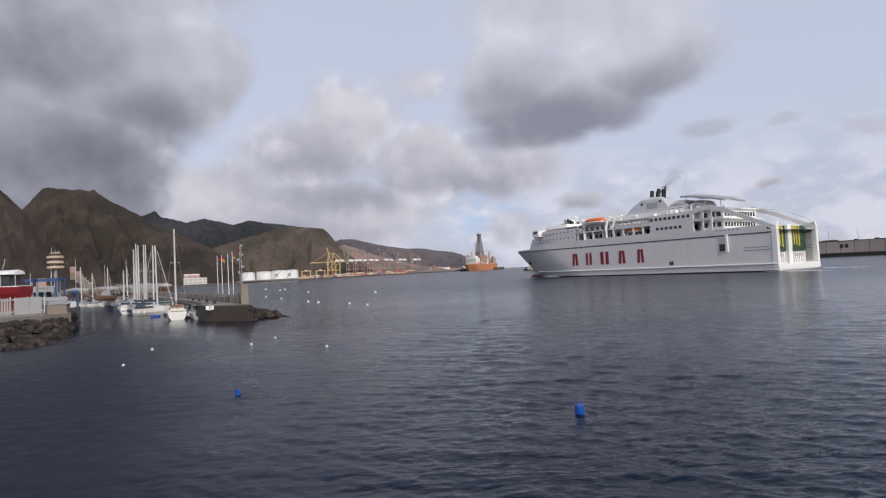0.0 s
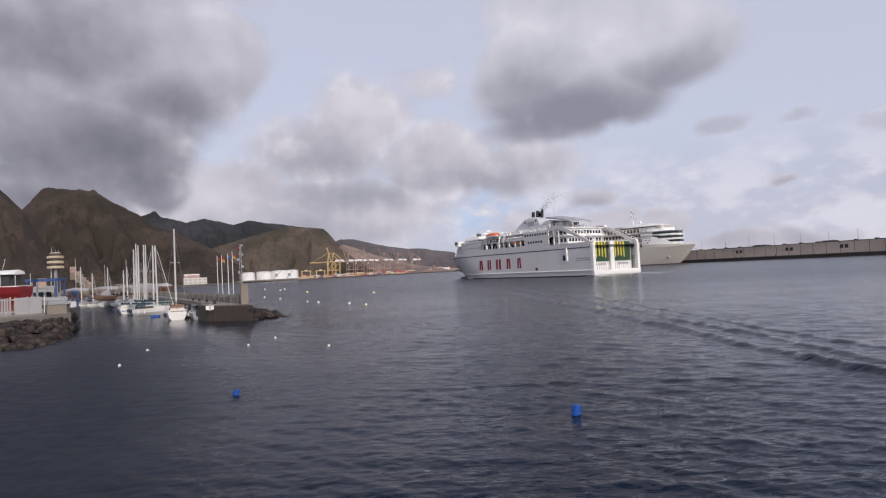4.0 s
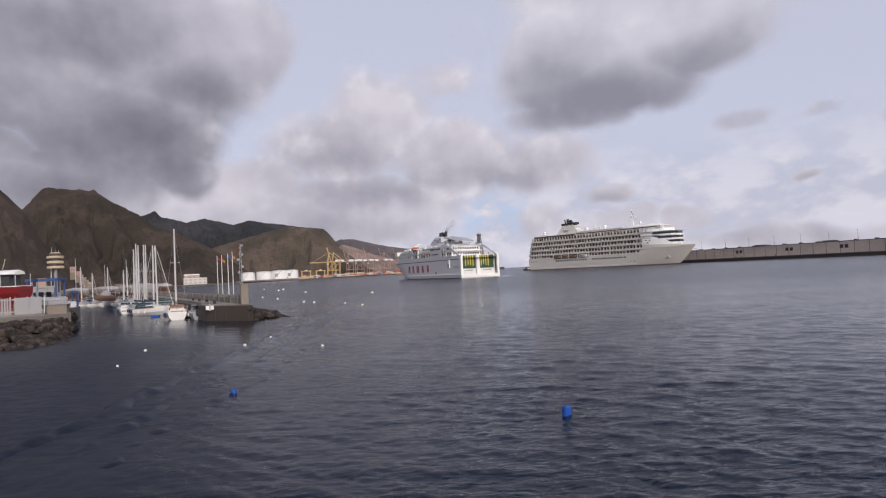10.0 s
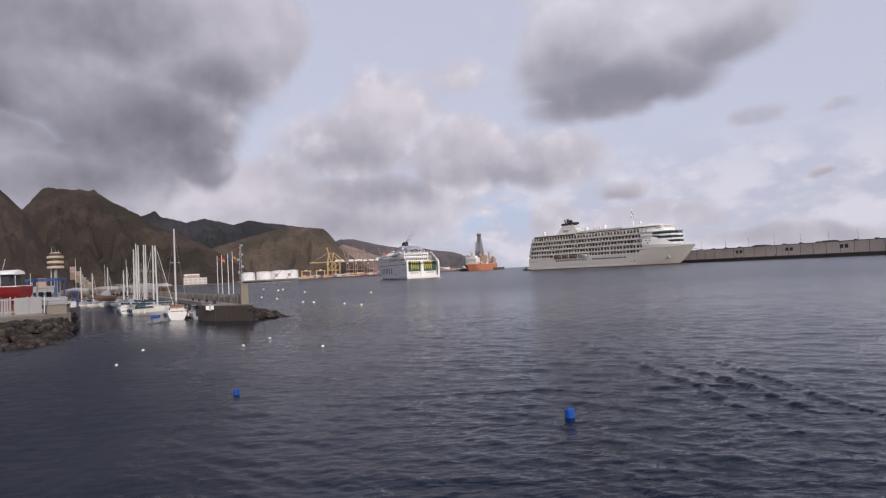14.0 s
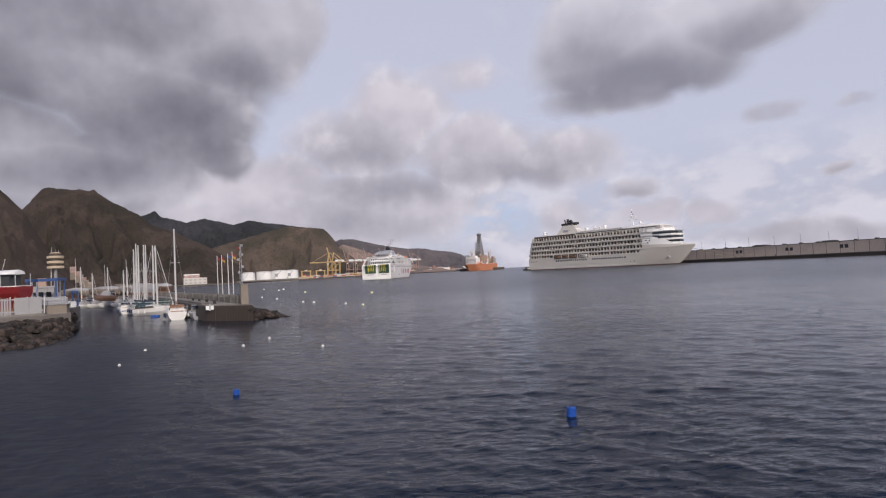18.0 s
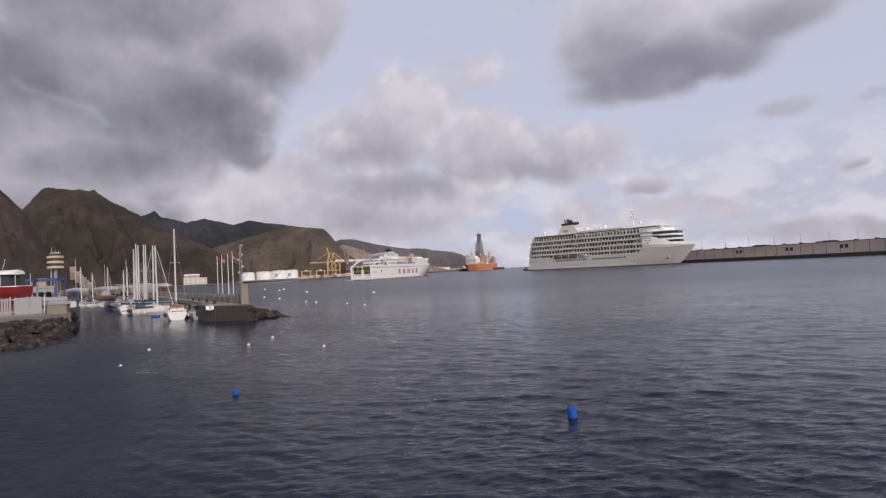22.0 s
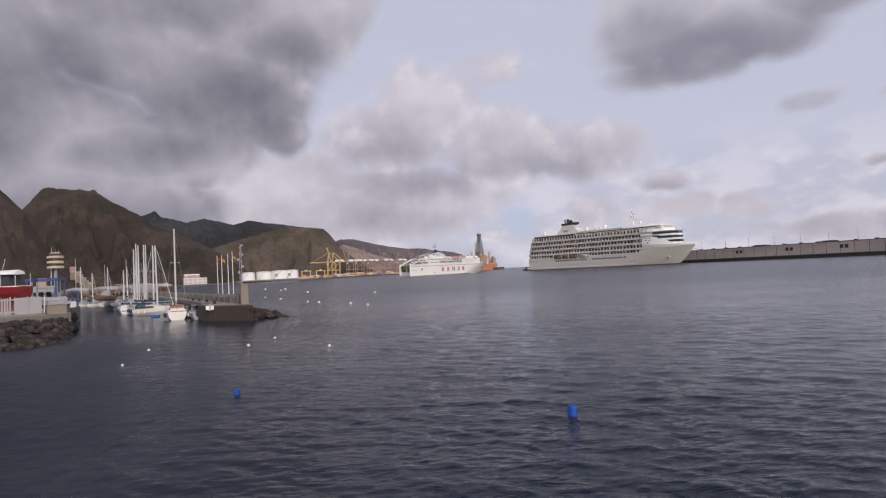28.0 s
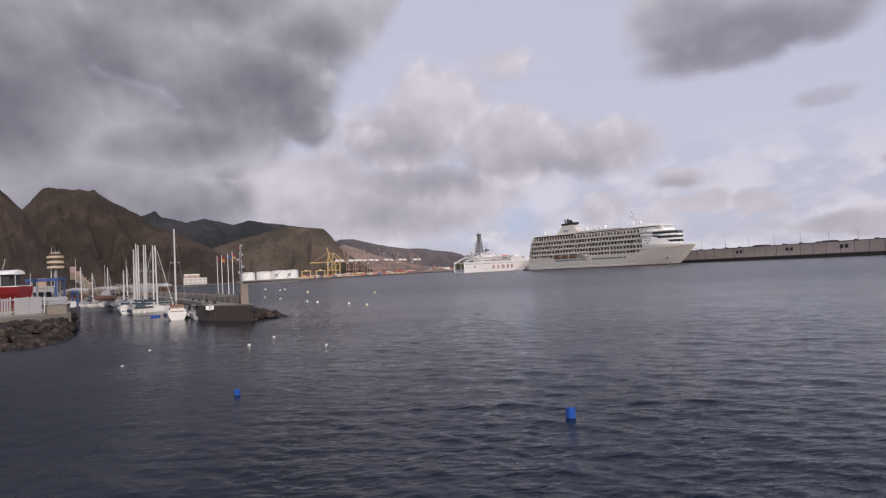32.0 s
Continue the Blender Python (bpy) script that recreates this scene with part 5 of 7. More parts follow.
def make_fence():
    fence = thing("boatyard_fence", pose(0, 0, 0), "white boarded fence round the boatyard on a concrete kerb", "fence")
    a, b = Vector((-58.0, 59.0, 2.4)), Vector((-47.35, 66.17, 2.4))
    d = (b - a).normalized()
    turn = math.degrees(math.atan2(d.y, d.x))
    L = (b - a).length
    m = Matrix.Translation(a) @ pose(0, 0, 0, 0, 0, turn)
    fence.matrix_basis = m
    part("kerb", box(BM(), 0, L, -0.25, 0.25, 0.0, 0.22), CONCRETE, fence)
    board = mesh_of("board", box(BM(), -0.085, 0.085, -0.04, 0.04, 0, 1.95), YARDWHITE)
    n = int((L - 2.9) / 0.25)
    for i in range(n):
        part("board", board, None, fence, at=pose(0.1 + i * 0.25, 0, 0.2))
    sheet = part("panel", box(BM(), L - 2.85, L - 1.5, -0.11, -0.05, 0.22, 2.15), YARDWHITE, fence, "plain white panel")
    part("panel", box(BM(), L - 1.47, L - 0.3, -0.11, -0.05, 0.22, 2.15), YARDWHITE, fence, "plain white panel")
    for u in np.arange(0.0, L + 0.1, 1.6):
        part("post", box(BM(), u - 0.06, u + 0.06, 0.05, 0.17, 0, 2.25), STEEL, fence)
    for z in (0.5, 1.9):
        part("rail", box(BM(), 0, L, 0.04, 0.1, z, z + 0.1), STEEL, fence)
    # masonry pier at the corner, with a mesh cage on it
    pier = thing("masonry_pier", pose(-47.2, 67.6, 2.4, 0, 0, 20), "low rough masonry pier with a wire cage on top", "wall")
    part("block", box(BM(), -1.4, 1.4, -0.6, 0.6, 0, 0.95), BRICK, pier)
    part("cap", box(BM(), -1.46, 1.46, -0.68, 0.68, 0.95, 1.08), CONCRETE, pier)
    for i in range(9):
        part("bar", tube(BM(), (-1.32 + i * 0.33, -0.55, 1.08), (-1.32 + i * 0.33, -0.55, 2.0), 0.025, n=5), STEEL, pier)
    for z in (1.35, 1.7, 2.0):
        part("cage_rail", tube(BM(), (-1.36, -0.55, z), (1.36, -0.55, z), 0.03, n=5), STEEL, pier)
    part("cage_back", box(BM(), -1.3, 1.3, 0.35, 0.42, 1.08, 1.9), GREY, pier)


make_fence()


def boat_hull(bm, length, beam, depth, z0=0.0, sheer=0.25, stations=12, flat=0.75):
    """A boat's hull: y ahead from the transom at 0, open rings closed by a deck."""
    secs = []
    for i in range(stations + 1):
        s = i / stations
        w = beam / 2 * (flat + (1 - flat) * min(1, s * 3)) * max(0.03, 1 - max(0, (s - 0.45) / 0.55) ** 2.3)
        top = z0 + depth + sheer * s * s
        keel = z0 - 0.35 * depth * (1 - s) + (depth * 0.75 * max(0, (s - 0.72) / 0.28) ** 2)
        y = s * length
        secs.append([(-w, y, top), (-w * 0.92, y, top - depth * 0.55), (-w * 0.45, y, keel + 0.08), (0, y, keel), (w * 0.45, y, keel + 0.08), (w * 0.92, y, top - depth * 0.55), (w, y, top), (0, y, top + 0.06)])
    return loft(bm, secs)


def sailboat(name, m, length, beam, mast, label, hull=None, cover=None, group="marina yachts", spread=True):
    b = thing(name, m, label, "sailboat", group)
    h = part("hull", boat_hull(BM(), length, beam, 1.15, sheer=0.3), hull or BOATWHITE, b, smooth=False)
    part("toe_rail", loft(BM(), [[(sx * 0.98, y, z), (sx * 1.0, y, z), (sx * 1.0, y, z + 0.1), (sx * 0.98, y, z + 0.1)] for y, sx, z in ((0.1, beam * 0.375, 1.16), (length * 0.33, beam * 0.5, 1.2), (length * 0.6, beam * 0.47, 1.27))]), WOOD, h)
    bm = BM()
    loft(bm, [[(-w, y, 1.15), (w, y, 1.15), (w * 0.8, y, z), (-w * 0.8, y, z)] for y, w, z in ((length * 0.24, beam * 0.33, 1.75), (length * 0.42, beam * 0.32, 1.78), (length * 0.62, beam * 0.22, 1.6), (length * 0.74, beam * 0.1, 1.38))])
    cabin = part("coachroof", bm, hull or BOATWHITE, b)
    for sgn in (-1, 1):
        part("cabin_window", box(BM(), *sorted((sgn * beam * 0.27, sgn * beam * 0.318)), length * 0.3, length * 0.52, 1.35, 1.6), GLASS, cabin)
    part("cockpit", box(BM(), -beam * 0.25, beam * 0.25, 0.4, length * 0.23, 1.0, 1.24), WOOD, b)
    y = length * 0.56
    stick = part("mast", tube(BM(), (0, y, 1.3), (0, y - 0.15, mast), 0.14, 0.10, 8), MAST, b, "tall white mast")
    for z in (mast * 0.62,):
        part("spreader", tube(BM(), (-beam * 0.2, y - 0.1, z), (beam * 0.2, y - 0.1, z), 0.025, n=5), MAST, stick)
    boom = part("boom", tube(BM(), (0, y - 0.1, 2.3), (0, length * 0.1, 2.25), 0.07, n=6), MAST, b)
    part("sail_cover", tube(BM(), (0, y - 0.2, 2.46), (0, length * 0.13, 2.38), 0.17, 0.10, 8), cover or CANVAS, boom, "furled sail under a canvas cover")
    for a, c in (((0, length * 0.98, 1.5), (0, y, mast - 0.3)), ((0, 0.1, 1.3), (0, y - 0.15, mast)), ((beam * 0.48, y, 1.25), (0, y, mast - 0.4)), ((-beam * 0.48, y, 1.25), (0, y, mast - 0.4))):
        part("stay", tube(BM(), a, c, 0.012, n=4), STEEL, b)
    part("furled_jib", tube(BM(), (0, length * 0.97, 1.6), (0, y + 0.25, mast * 0.92), 0.05, 0.03, 6), MAST, b)
    part("sprayhood", loft(BM(), [[(-beam * 0.3, length * 0.22 + k, 1.7), (-beam * 0.27, length * 0.22 + k, 2.15 - k * 0.3), (beam * 0.27, length * 0.22 + k, 2.15 - k * 0.3), (beam * 0.3, length * 0.22 + k, 1.7)] for k in (0.0, 0.7)]), cover or CANVAS, b)
    for sx in (-1, 1):
        lines = BM()
        for z in (1.55, 1.85):
            tube(lines, (sx * beam * 0.37, length * 0.03, z), (sx * beam * 0.48, length * 0.45, z + 0.05), 0.018, n=4)
            tube(lines, (sx * beam * 0.48, length * 0.45, z + 0.05), (sx * beam * 0.12, length * 0.94, z + 0.1), 0.018, n=4)
        for k, w in ((0.2, 0.43), (0.45, 0.48), (0.7, 0.37)):
            tube(lines, (sx * beam * w, length * k, 1.2), (sx * beam * w, length * k, 1.9), 0.022, n=4)
        part("guard_rail", lines, STEEL, b)
        for k, w in ((0.18, 0.45), (0.36, 0.51)):
            part("fender", tube(BM(), (sx * beam * w, length * k, 0.35), (sx * beam * w, length * k, 0.95), 0.12, 0.12, 8), CANVAS if sx < 0 else BRIGHT, b)
    if cover is not WOOD:
        part("transom_band", box(BM(), -beam * 0.3, beam * 0.3, -0.03, 0.02, 0.55, 0.72), BLUE, h)
    part("rudder_head", box(BM(), -0.06, 0.06, -0.25, 0.02, -0.3, 1.0), hull or BOATWHITE, b)
    for u in (0.0, 1.0):
        yy = length * (0.02 + 0.93 * u)
        w = beam * (0.37 if u == 0 else 0.1)
        bm = BM()
        for a, c in (((-w, yy, 1.2), (-w, yy, 1.85)), ((w, yy, 1.2), (w, yy, 1.85)), ((-w, yy, 1.85), (w, yy, 1.85))):
            tube(bm, a, c, 0.025, n=5)
        part("pulpit", bm, STEEL, b)
    return b


def motorboat(m, length, beam, label, hull=None, canvas=None, group="small motor boats"):
    b = thing("motorboat", m, label, "boat", group)
    h = part("hull", boat_hull(BM(), length, beam, 0.95, sheer=0.35), hull or BOATWHITE, b)
    part("rub_band", loft(BM(), [[(sx * beam * 0.5, length * u, 0.78 + 0.3 * u * u), (sx * beam * 0.515, length * u, 0.78 + 0.3 * u * u), (sx * beam * 0.515, length * u, 0.88 + 0.3 * u * u), (sx * beam * 0.5, length * u, 0.88 + 0.3 * u * u)] for sx, u in ((0.78, 0.02), (0.98, 0.3), (1.0, 0.44))]), BLUE, h)
    bm = loft(BM(), [[(-w, y, 0.95), (w, y, 0.95), (w * 0.82, y, z), (-w * 0.82, y, z)] for y, w, z in ((length * 0.3, beam * 0.36, 2.0), (length * 0.5, beam * 0.36, 2.05), (length * 0.66, beam * 0.28, 1.35))])
    cab = part("cabin", bm, YARDWHITE, b)
    part("windscreen", box(BM(), -beam * 0.3, beam * 0.3, length * 0.31, length * 0.54, 1.5, 1.85), GLASS, cab)
    part("canvas_top", box(BM(), -beam * 0.36, beam * 0.36, 0.1, length * 0.32, 1.85, 1.98), canvas or CANVAS, b)
    for sx in (-1, 1):
        part("top_pole", tube(BM(), (sx * beam * 0.34, 0.2, 0.95), (sx * beam * 0.34, 0.2, 1.9), 0.03, n=5), STEEL, b)
    part("outboard", box(BM(), -0.22, 0.22, -0.5, 0.0, 0.5, 1.35), BLACK, b)
    return b


# yachts on the inner side of the mole
sailboat("sailboat", pose(-38.8, 81.0, 0, 0, 0, 27), 10.0, 3.3, 13.7, "white sloop moored stern-to beside the mole, brown deck gear", cover=WOOD)


def berthed(mx, my, turn, length, beam, mast, label, cover):
    """A yacht by the place of its mast."""
    k = 0.56 * length
    sailboat("sailboat", pose(mx + k * math.sin(radians(turn)), my - k * math.cos(radians(turn)), 0, 0, 0, turn), length, beam, mast, label, cover=cover)


berthed(-50.7, 98.6, -100, 7.6, 2.7, 12.2, "white yacht with dark cockpit cover lying across the berth", CANVAS)
tent = thing("cockpit_tent", pose(-50.7 + 0.56 * 7.6 * math.sin(radians(-100)), 98.6 - 0.56 * 7.6 * math.cos(radians(-100)), 1.2, 0, 0, -100), "dark teal canvas tent over a yacht's cockpit", "canopy")
part("tent_canvas", loft(BM(), [[(-1.15 * f, y, 0), (1.15 * f, y, 0), (1.05 * f, y, h * 0.75), (0.55 * f, y, h), (-0.55 * f, y, h), (-1.05 * f, y, h * 0.75)] for y, f, h in ((0.4, 0.7, 0.6), (0.9, 0.95, 0.95), (1.7, 0.95, 1.1), (2.4, 0.75, 0.7))]), TENT, tent)
part("tent_window", box(BM(), 0.94, 1.06, 0.95, 1.7, 0.3, 0.65), GLASS, tent)
part("tent_window", box(BM(), -1.06, -0.94, 0.95, 1.7, 0.3, 0.65), GLASS, tent)
single("pontoon_float", box(BM(), -0.6, 0.6, -0.4, 0.4, -0.2, 0.3), DRUM, "blue plastic float beside the yachts", "float", m=pose(-47.6, 91.8, 0, 0, 0, 10))
berthed(-52.6, 101.0, 68, 8.4, 2.8, 12.4, "white yacht with green sail cover at the berth", TARP)
berthed(-55.7, 104.5, 32, 9.0, 2.9, 12.8, "white yacht with a stout tall mast", TARP)
berthed(-57.4, 107.0, 32, 9.0, 2.9, 13.0, "white yacht with blue sail cover in the row", CANVAS)
berthed(-56.7, 103.8, 34, 8.5, 2.8, 12.8, "white yacht with bare deck in the row", CANVAS)
berthed(-58.2, 105.8, 34, 8.0, 2.8, 13.2, "white yacht with grey tarpaulin in the row", TARP)
berthed(-59.6, 107.5, 34, 7.5, 2.7, 12.3, "slim white yacht with bare decks", CANVAS)
berthed(-62.8, 109.5, 34, 7.5, 2.7, 8.5, "small white yacht with a low mast", CANVAS)
motorboat(pose(-35.6, 80.3, 0, 0, 0, 33), 4.2, 1.7, "dark open dinghy tied to the mole", GREY, group="dinghies")
for x, y, r, lab, hull, cv in ((-101.5, 151.0, 165, "white motor boat with blue canvas", None, CANVAS), (-98.0, 150.0, 170, "white motor boat with grey hull band", None, TARP), (-94.6, 149.5, 172, "white cabin cruiser at the pontoon", None, CANVAS),
                              (-91.2, 149.0, 175, "white motor boat with dark canopy", None, CANVAS), (-88.0, 148.3, 176, "white fishing launch at the pontoon", None, TARP), (-84.6, 147.6, 178, "white open motor boat at the pontoon", None, CANVAS), (-80.8, 147.0, 180, "small white launch at the pontoon", None, CANVAS)):
    motorboat(pose(x, y, 0, 0, 0, r), 5.6, 1.95, lab, hull or BOATWHITE, cv)
for x, y, h, lab in ((-101.0, 158.0, 11.3, "far white yacht with a thin mast"), (-97.5, 157.5, 9.5, "far yacht with folded sails"), (-93.5, 158.0, 10.8, "far yacht with varnished rail"), (-87.5, 157.0, 10.6, "far yacht with grey mast")):
    sailboat("sailboat", pose(x, y - 6.0, 0, 0, 0, 4), 7.0, 2.1, h, lab, hull=YARDWHITE, group="far yachts")

pontoon = thing("pontoon", pose(-92, 159.5, 0, 0, 0, -7), "grey timber pontoon with low piles", "pontoon")
part("decking", box(BM(), -16, 14, -1.2, 1.2, 0.25, 0.6), TOPSTONE, pontoon)
for i in range(7):
    part("pile", tube(BM(), (-15 + i * 4.8, 1.0, -2), (-15 + i * 4.8, 1.0, 2.0), 0.18, n=8), WETSTONE, pontoon)


# ---- mole with flagpoles ----
def make_mole():
    mole = thing("pavement_mole", pose(-32.5, 75.6, 0, 0, 0, 32.7), "dark concrete mole with a parapet and a square end pillar", "mole", kind="structure")
    # local: y runs back along the mole, x to its outer side
    bm = slab(BM(), [(0, 0), (4.6, -7.1), (4.6, 108), (0, 108)], "z", -3.0, 2.0)
    part("mole_body", bm, WETSTONE, mole, "dark wet concrete wall of the mole")
    part("mole_top", slab(BM(), [(0.1, 0.0), (4.5, -6.8), (4.5, 108), (0.1, 108)], "z", 2.0, 2.15), CONCRETE, mole)
    for k in range(4):
        part("joint", box(BM(), 1.0 + k * 1.05, 1.06 + k * 1.05, -1.6 - k * 1.62, -1.4 - k * 1.62, 0.2, 1.9), SHADOW, mole)
    part("parapet", box(BM(), 3.9, 4.4, -3, 108, 2.15, 2.95), CONCRETE, mole)
    for i in range(24):
        part("parapet_post", box(BM(), 3.7, 4.5, -2 + i * 4.2, -1.2 + i * 4.2, 2.15, 3.3), TOPSTONE, mole)
    part("inner_step", box(BM(), 0.2, 1.2, 4, 104, 2.15, 2.4), TOPSTONE, mole)
    rng = random.Random(9)
    for i in range(260):
        y = rng.uniform(-6.5, 32)
        v = rng.random()
        reach = 7.5 if y > 2 else 3.5
        boulder_at(mole, rng, 4.5 + v * reach * min(1, max(0.05, (y + 8) / 13)), y, 1.5 - 1.75 * v, rng.uniform(0.3, 0.62))
    # rock apron at the mole's end
    for i in range(90):
        v = rng.random() ** 0.8
        boulder_at(mole, rng, 4.5 + v * 5.4, rng.uniform(-5.5, 5.0), 1.25 * (1 - v) - 0.25 + rng.uniform(-0.2, 0.1), rng.uniform(0.3, 0.6))
    pil = thing("stone_pillar", pose(-26.4, 73.5, 2.15, 0, 0, 32.7), "square weathered stone pillar at the mole head", "pillar")
    part("shaft", box(BM(), -0.45, 0.45, -0.45, 0.45, 0, 2.5), BRICK, pil)
    part("pillar_cap", slab(BM(), [(-0.52, -0.52), (0.52, -0.52), (0.52, 0.52), (-0.52, 0.52)], "z", 2.5, 2.66), CONCRETE, pil)
    sign = thing("notice_board", pose(-31.4, 74.6, 0, 0, 0, -57), "small blank white board on the mole face", "sign")
    part("board", box(BM(), -0.08, 0.0, -0.5, 0.5, 1.55, 2.1), BRIGHT, sign, at=pose(0, 0, 0, 0, 0, 0))
    part("bracket", box(BM(), 0.0, 0.1, -0.1, 0.1, 1.4, 2.3), STEEL, sign)
    for k, y in enumerate((3.0, 9.0, 15.5, 22.0)):
        single("bollard", turned(BM(), ((0.22, 0), (0.18, 0.35), (0.28, 0.42), (0.26, 0.55)), 10), BLACK, "black iron bollard on the mole edge", "bollard", group="mole bollards", m=pose(-32.5, 75.6, 0, 0, 0, 32.7) @ pose(1.8, y, 2.15))


make_mole()

FLAGS = []


def flagpole(x, y, h, cloth, label):
    p = thing("flagpole", pose(x, y, 2.15), "tall white flagpole on the mole " + label, "flagpole", "flagpoles on the mole")
    part("pole", tube(BM(), (0, 0, 0), (0, 0, h), 0.09, 0.05, 8), MAST, p)
    part("finial", turned(BM(), ((0.02, h - 0.02), (0.09, h + 0.06), (0.02, h + 0.16)), 8), MAST, p)
    part("plinth", turned(BM(), ((0.3, 0), (0.3, 0.25), (0.12, 0.35)), 10), CONCRETE, p)
    for k, mat in enumerate(cloth):
        bm = BM()
        secs = []
        for i in range(7):
            u = 1.15 * i / 6
            dx = 0.10 * math.sin(u * 5.0 + k)
            z0, z1 = h - 0.15 - 0.45 * k, h - 0.58 - 0.45 * k
            drop = 0.25 * (i / 6) ** 1.5
            secs.append([(u * 0.5, dx, z1 - drop), (u * 0.5, dx + 0.02, z1 - drop), (u * 0.5, dx + 0.02, z0 - drop), (u * 0.5, dx, z0 - drop)])
        loft(bm, secs)
        FLAGS.append(part("flag", bm, mat, p, "waving flag cloth"))
    return p


flagpole(-40.5, 100.0, 7.6, (FLAGRED,), "with a small red flag")
flagpole(-39.7, 100.0, 7.7, (FLAGRED, FLAGYELLOW), "with a red and yellow flag")
flagpole(-38.6, 100.0, 7.9, (FLAGBLUE,), "with a blue flag")
flagpole(-38.0, 100.6, 8.2, (FLAGRED, FLAGYELLOW), "with a red flag")


def signal_mast(m):
    p = thing("lattice_mast", m, "thin lattice mast with dishes and lamps on the mole", "mast")
    for sx, sy in ((-0.25, -0.2), (0.25, -0.2), (0, 0.28)):
        part("leg", tube(BM(), (sx, sy, 0), (sx * 0.5, sy * 0.5, 9.8), 0.05, 0.03, 5), STEEL, p)
    for i in range(10):
        z = 0.6 + i * 0.92
        k = 1 - z / 20
        part("brace", tube(BM(), (-0.25 * k, -0.2 * k, z), (0.25 * k, -0.2 * k, z + 0.8), 0.03, n=4), STEEL, p)
    for x, z, r in ((0.4, 5.6, 0.26), (-0.4, 6.9, 0.24), (0.4, 7.8, 0.22)):
        part("dish", turned(BM(), ((0.02, 0), (r, 0.14), (r * 0.96, 0.18), (0.02, 0.06)), 12), GREY, p, at=pose(x, -0.3, z, 80, 0, 20))
    for x, z, mat in ((-0.35, 8.8, FLAGRED), (0.3, 9.3, GREY), (-0.3, 4.4, GREY)):
        part("lamp", box(BM(), x - 0.18, x + 0.18, -0.35, -0.05, z, z + 0.4), mat, p)


signal_mast(pose(-37.0, 102.0, 2.15))


# ---- boatyard things ----
def make_yard_things():
    b = thing("red_boat", pose(-59.3, 79.2, 0, 0, 0, 86), "red boat ashore on props under a white cover", "boat")
    h = part("hull", boat_hull(BM(), 8.6, 2.9, 1.7, z0=4.3, sheer=0.45, flat=0.9), HULLRED, b)
    part("keel", slab(BM(), [(2.0, 3.0), (5.0, 3.0), (5.6, 4.2), (1.6, 4.2)], "x", -0.15, 0.15), HULLRED, b)
    part("white_band", box(BM(), -1.32, 1.32, 0.3, 4.2, 5.95, 6.12), BRIGHT, h)
    # wheelhouse all in the opening dark: the canopy's shade is put into its colour
    part("wheelhouse", box(BM(), -1.0, 1.0, 1.6, 4.2, 6.1, 7.7), SHADOW, b)
    bm = loft(BM(), [[(-1.7 * k, y, 7.7 + 0.05), (1.7 * k, y, 7.75), (1.45 * k, y, 8.15), (0, y, 8.4), (-1.45 * k, y, 8.15)] for y, k in ((0.9, 0.5), (1.3, 0.9), (3.0, 1.0), (4.6, 0.9), (5.4, 0.4))])
    part("cover", bm, BRIGHT, b, "rounded white canopy")
    for y in (0.4, 2.6, 4.6):
        for x in (-1.3, 1.3):
            part("cover_pole", tube(BM(), (x, y, 6.0), (x, y, 7.8), 0.05, n=6), STEEL, b)
            part("prop", tube(BM(), (x * 1.4, y, 2.4), (x * 0.9, y + 0.2, 4.6), 0.07, n=6), WOOD, b)
    part("bow_cover", box(BM(), -0.9, 0.9, 5.6, 7.4, 6.05, 6.7), CANVAS, b)
    part("antenna", tube(BM(), (0.6, 4.0, 8.5), (1.1, 4.0, 10.1), 0.03, n=5), MAST, b)
    part("keel_block", box(BM(), -0.4, 0.4, 2.2, 4.8, 2.4, 3.0), WOOD, b)

    t = thing("travel_lift", pose(-71.2, 100.0, 2.0, 0, 0, 12), "blue steel travelling boat hoist in the yard", "boat lift")
    for x in (-2.2, 2.2):
        for y in (-1.6, 1.6):
            leg = part("leg", box(BM(), x - 0.11, x + 0.11, y - 0.11, y + 0.11, 0.5, 5.3), BLUE, t)
            part("wheel", tube(BM(), (x - 0.3, y, 0.5), (x + 0.3, y, 0.5), 0.5, n=12), BLACK, leg)
        part("top_beam", box(BM(), x - 0.28, x + 0.28, -1.9, 1.9, 4.9, 5.4), BLUE, t)
        part("sill_beam", box(BM(), x - 0.2, x + 0.2, -1.8, 1.8, 1.0, 1.35), BLUE, t)
    part("cross_beam", box(BM(), -2.4, 2.4, 1.4, 1.8, 4.9, 5.4), BLUE, t)
    for y in (-0.9, 0.9):
        part("sling", box(BM(), -1.9, -1.78, y - 0.15, y + 0.15, 1.5, 4.9), GREY, t)
        part("sling", box(BM(), 1.78, 1.9, y - 0.15, y + 0.15, 1.5, 4.9), GREY, t)
    part("engine_box", box(BM(), -2.9, -2.1, -0.8, 0.8, 1.35, 2.4), BRIGHT, t)

    w = thing("yard_workshop", pose(-76.5, 106.0, 2.4, 0, 0, 30), "low white workshop with a flat roof in the yard", "building")
    part("workshop_wall", box(BM(), -2.0, 2.0, 0, 3.0, 0, 3.4), YARDWHITE, w)
    part("workshop_roof", box(BM(), -2.2, 2.2, -0.3, 3.3, 3.4, 3.7), YARDWHITE, w)
    for x in (-1.2, 0.0, 1.2):
        part("window", box(BM(), x - 0.4, x + 0.4, -0.06, 0.1, 1.5, 2.6), GLASS, w)
    part("cabin_upper", box(BM(), -0.8, 0.8, 0.5, 2.0, 3.7, 5.2), TAN, w)

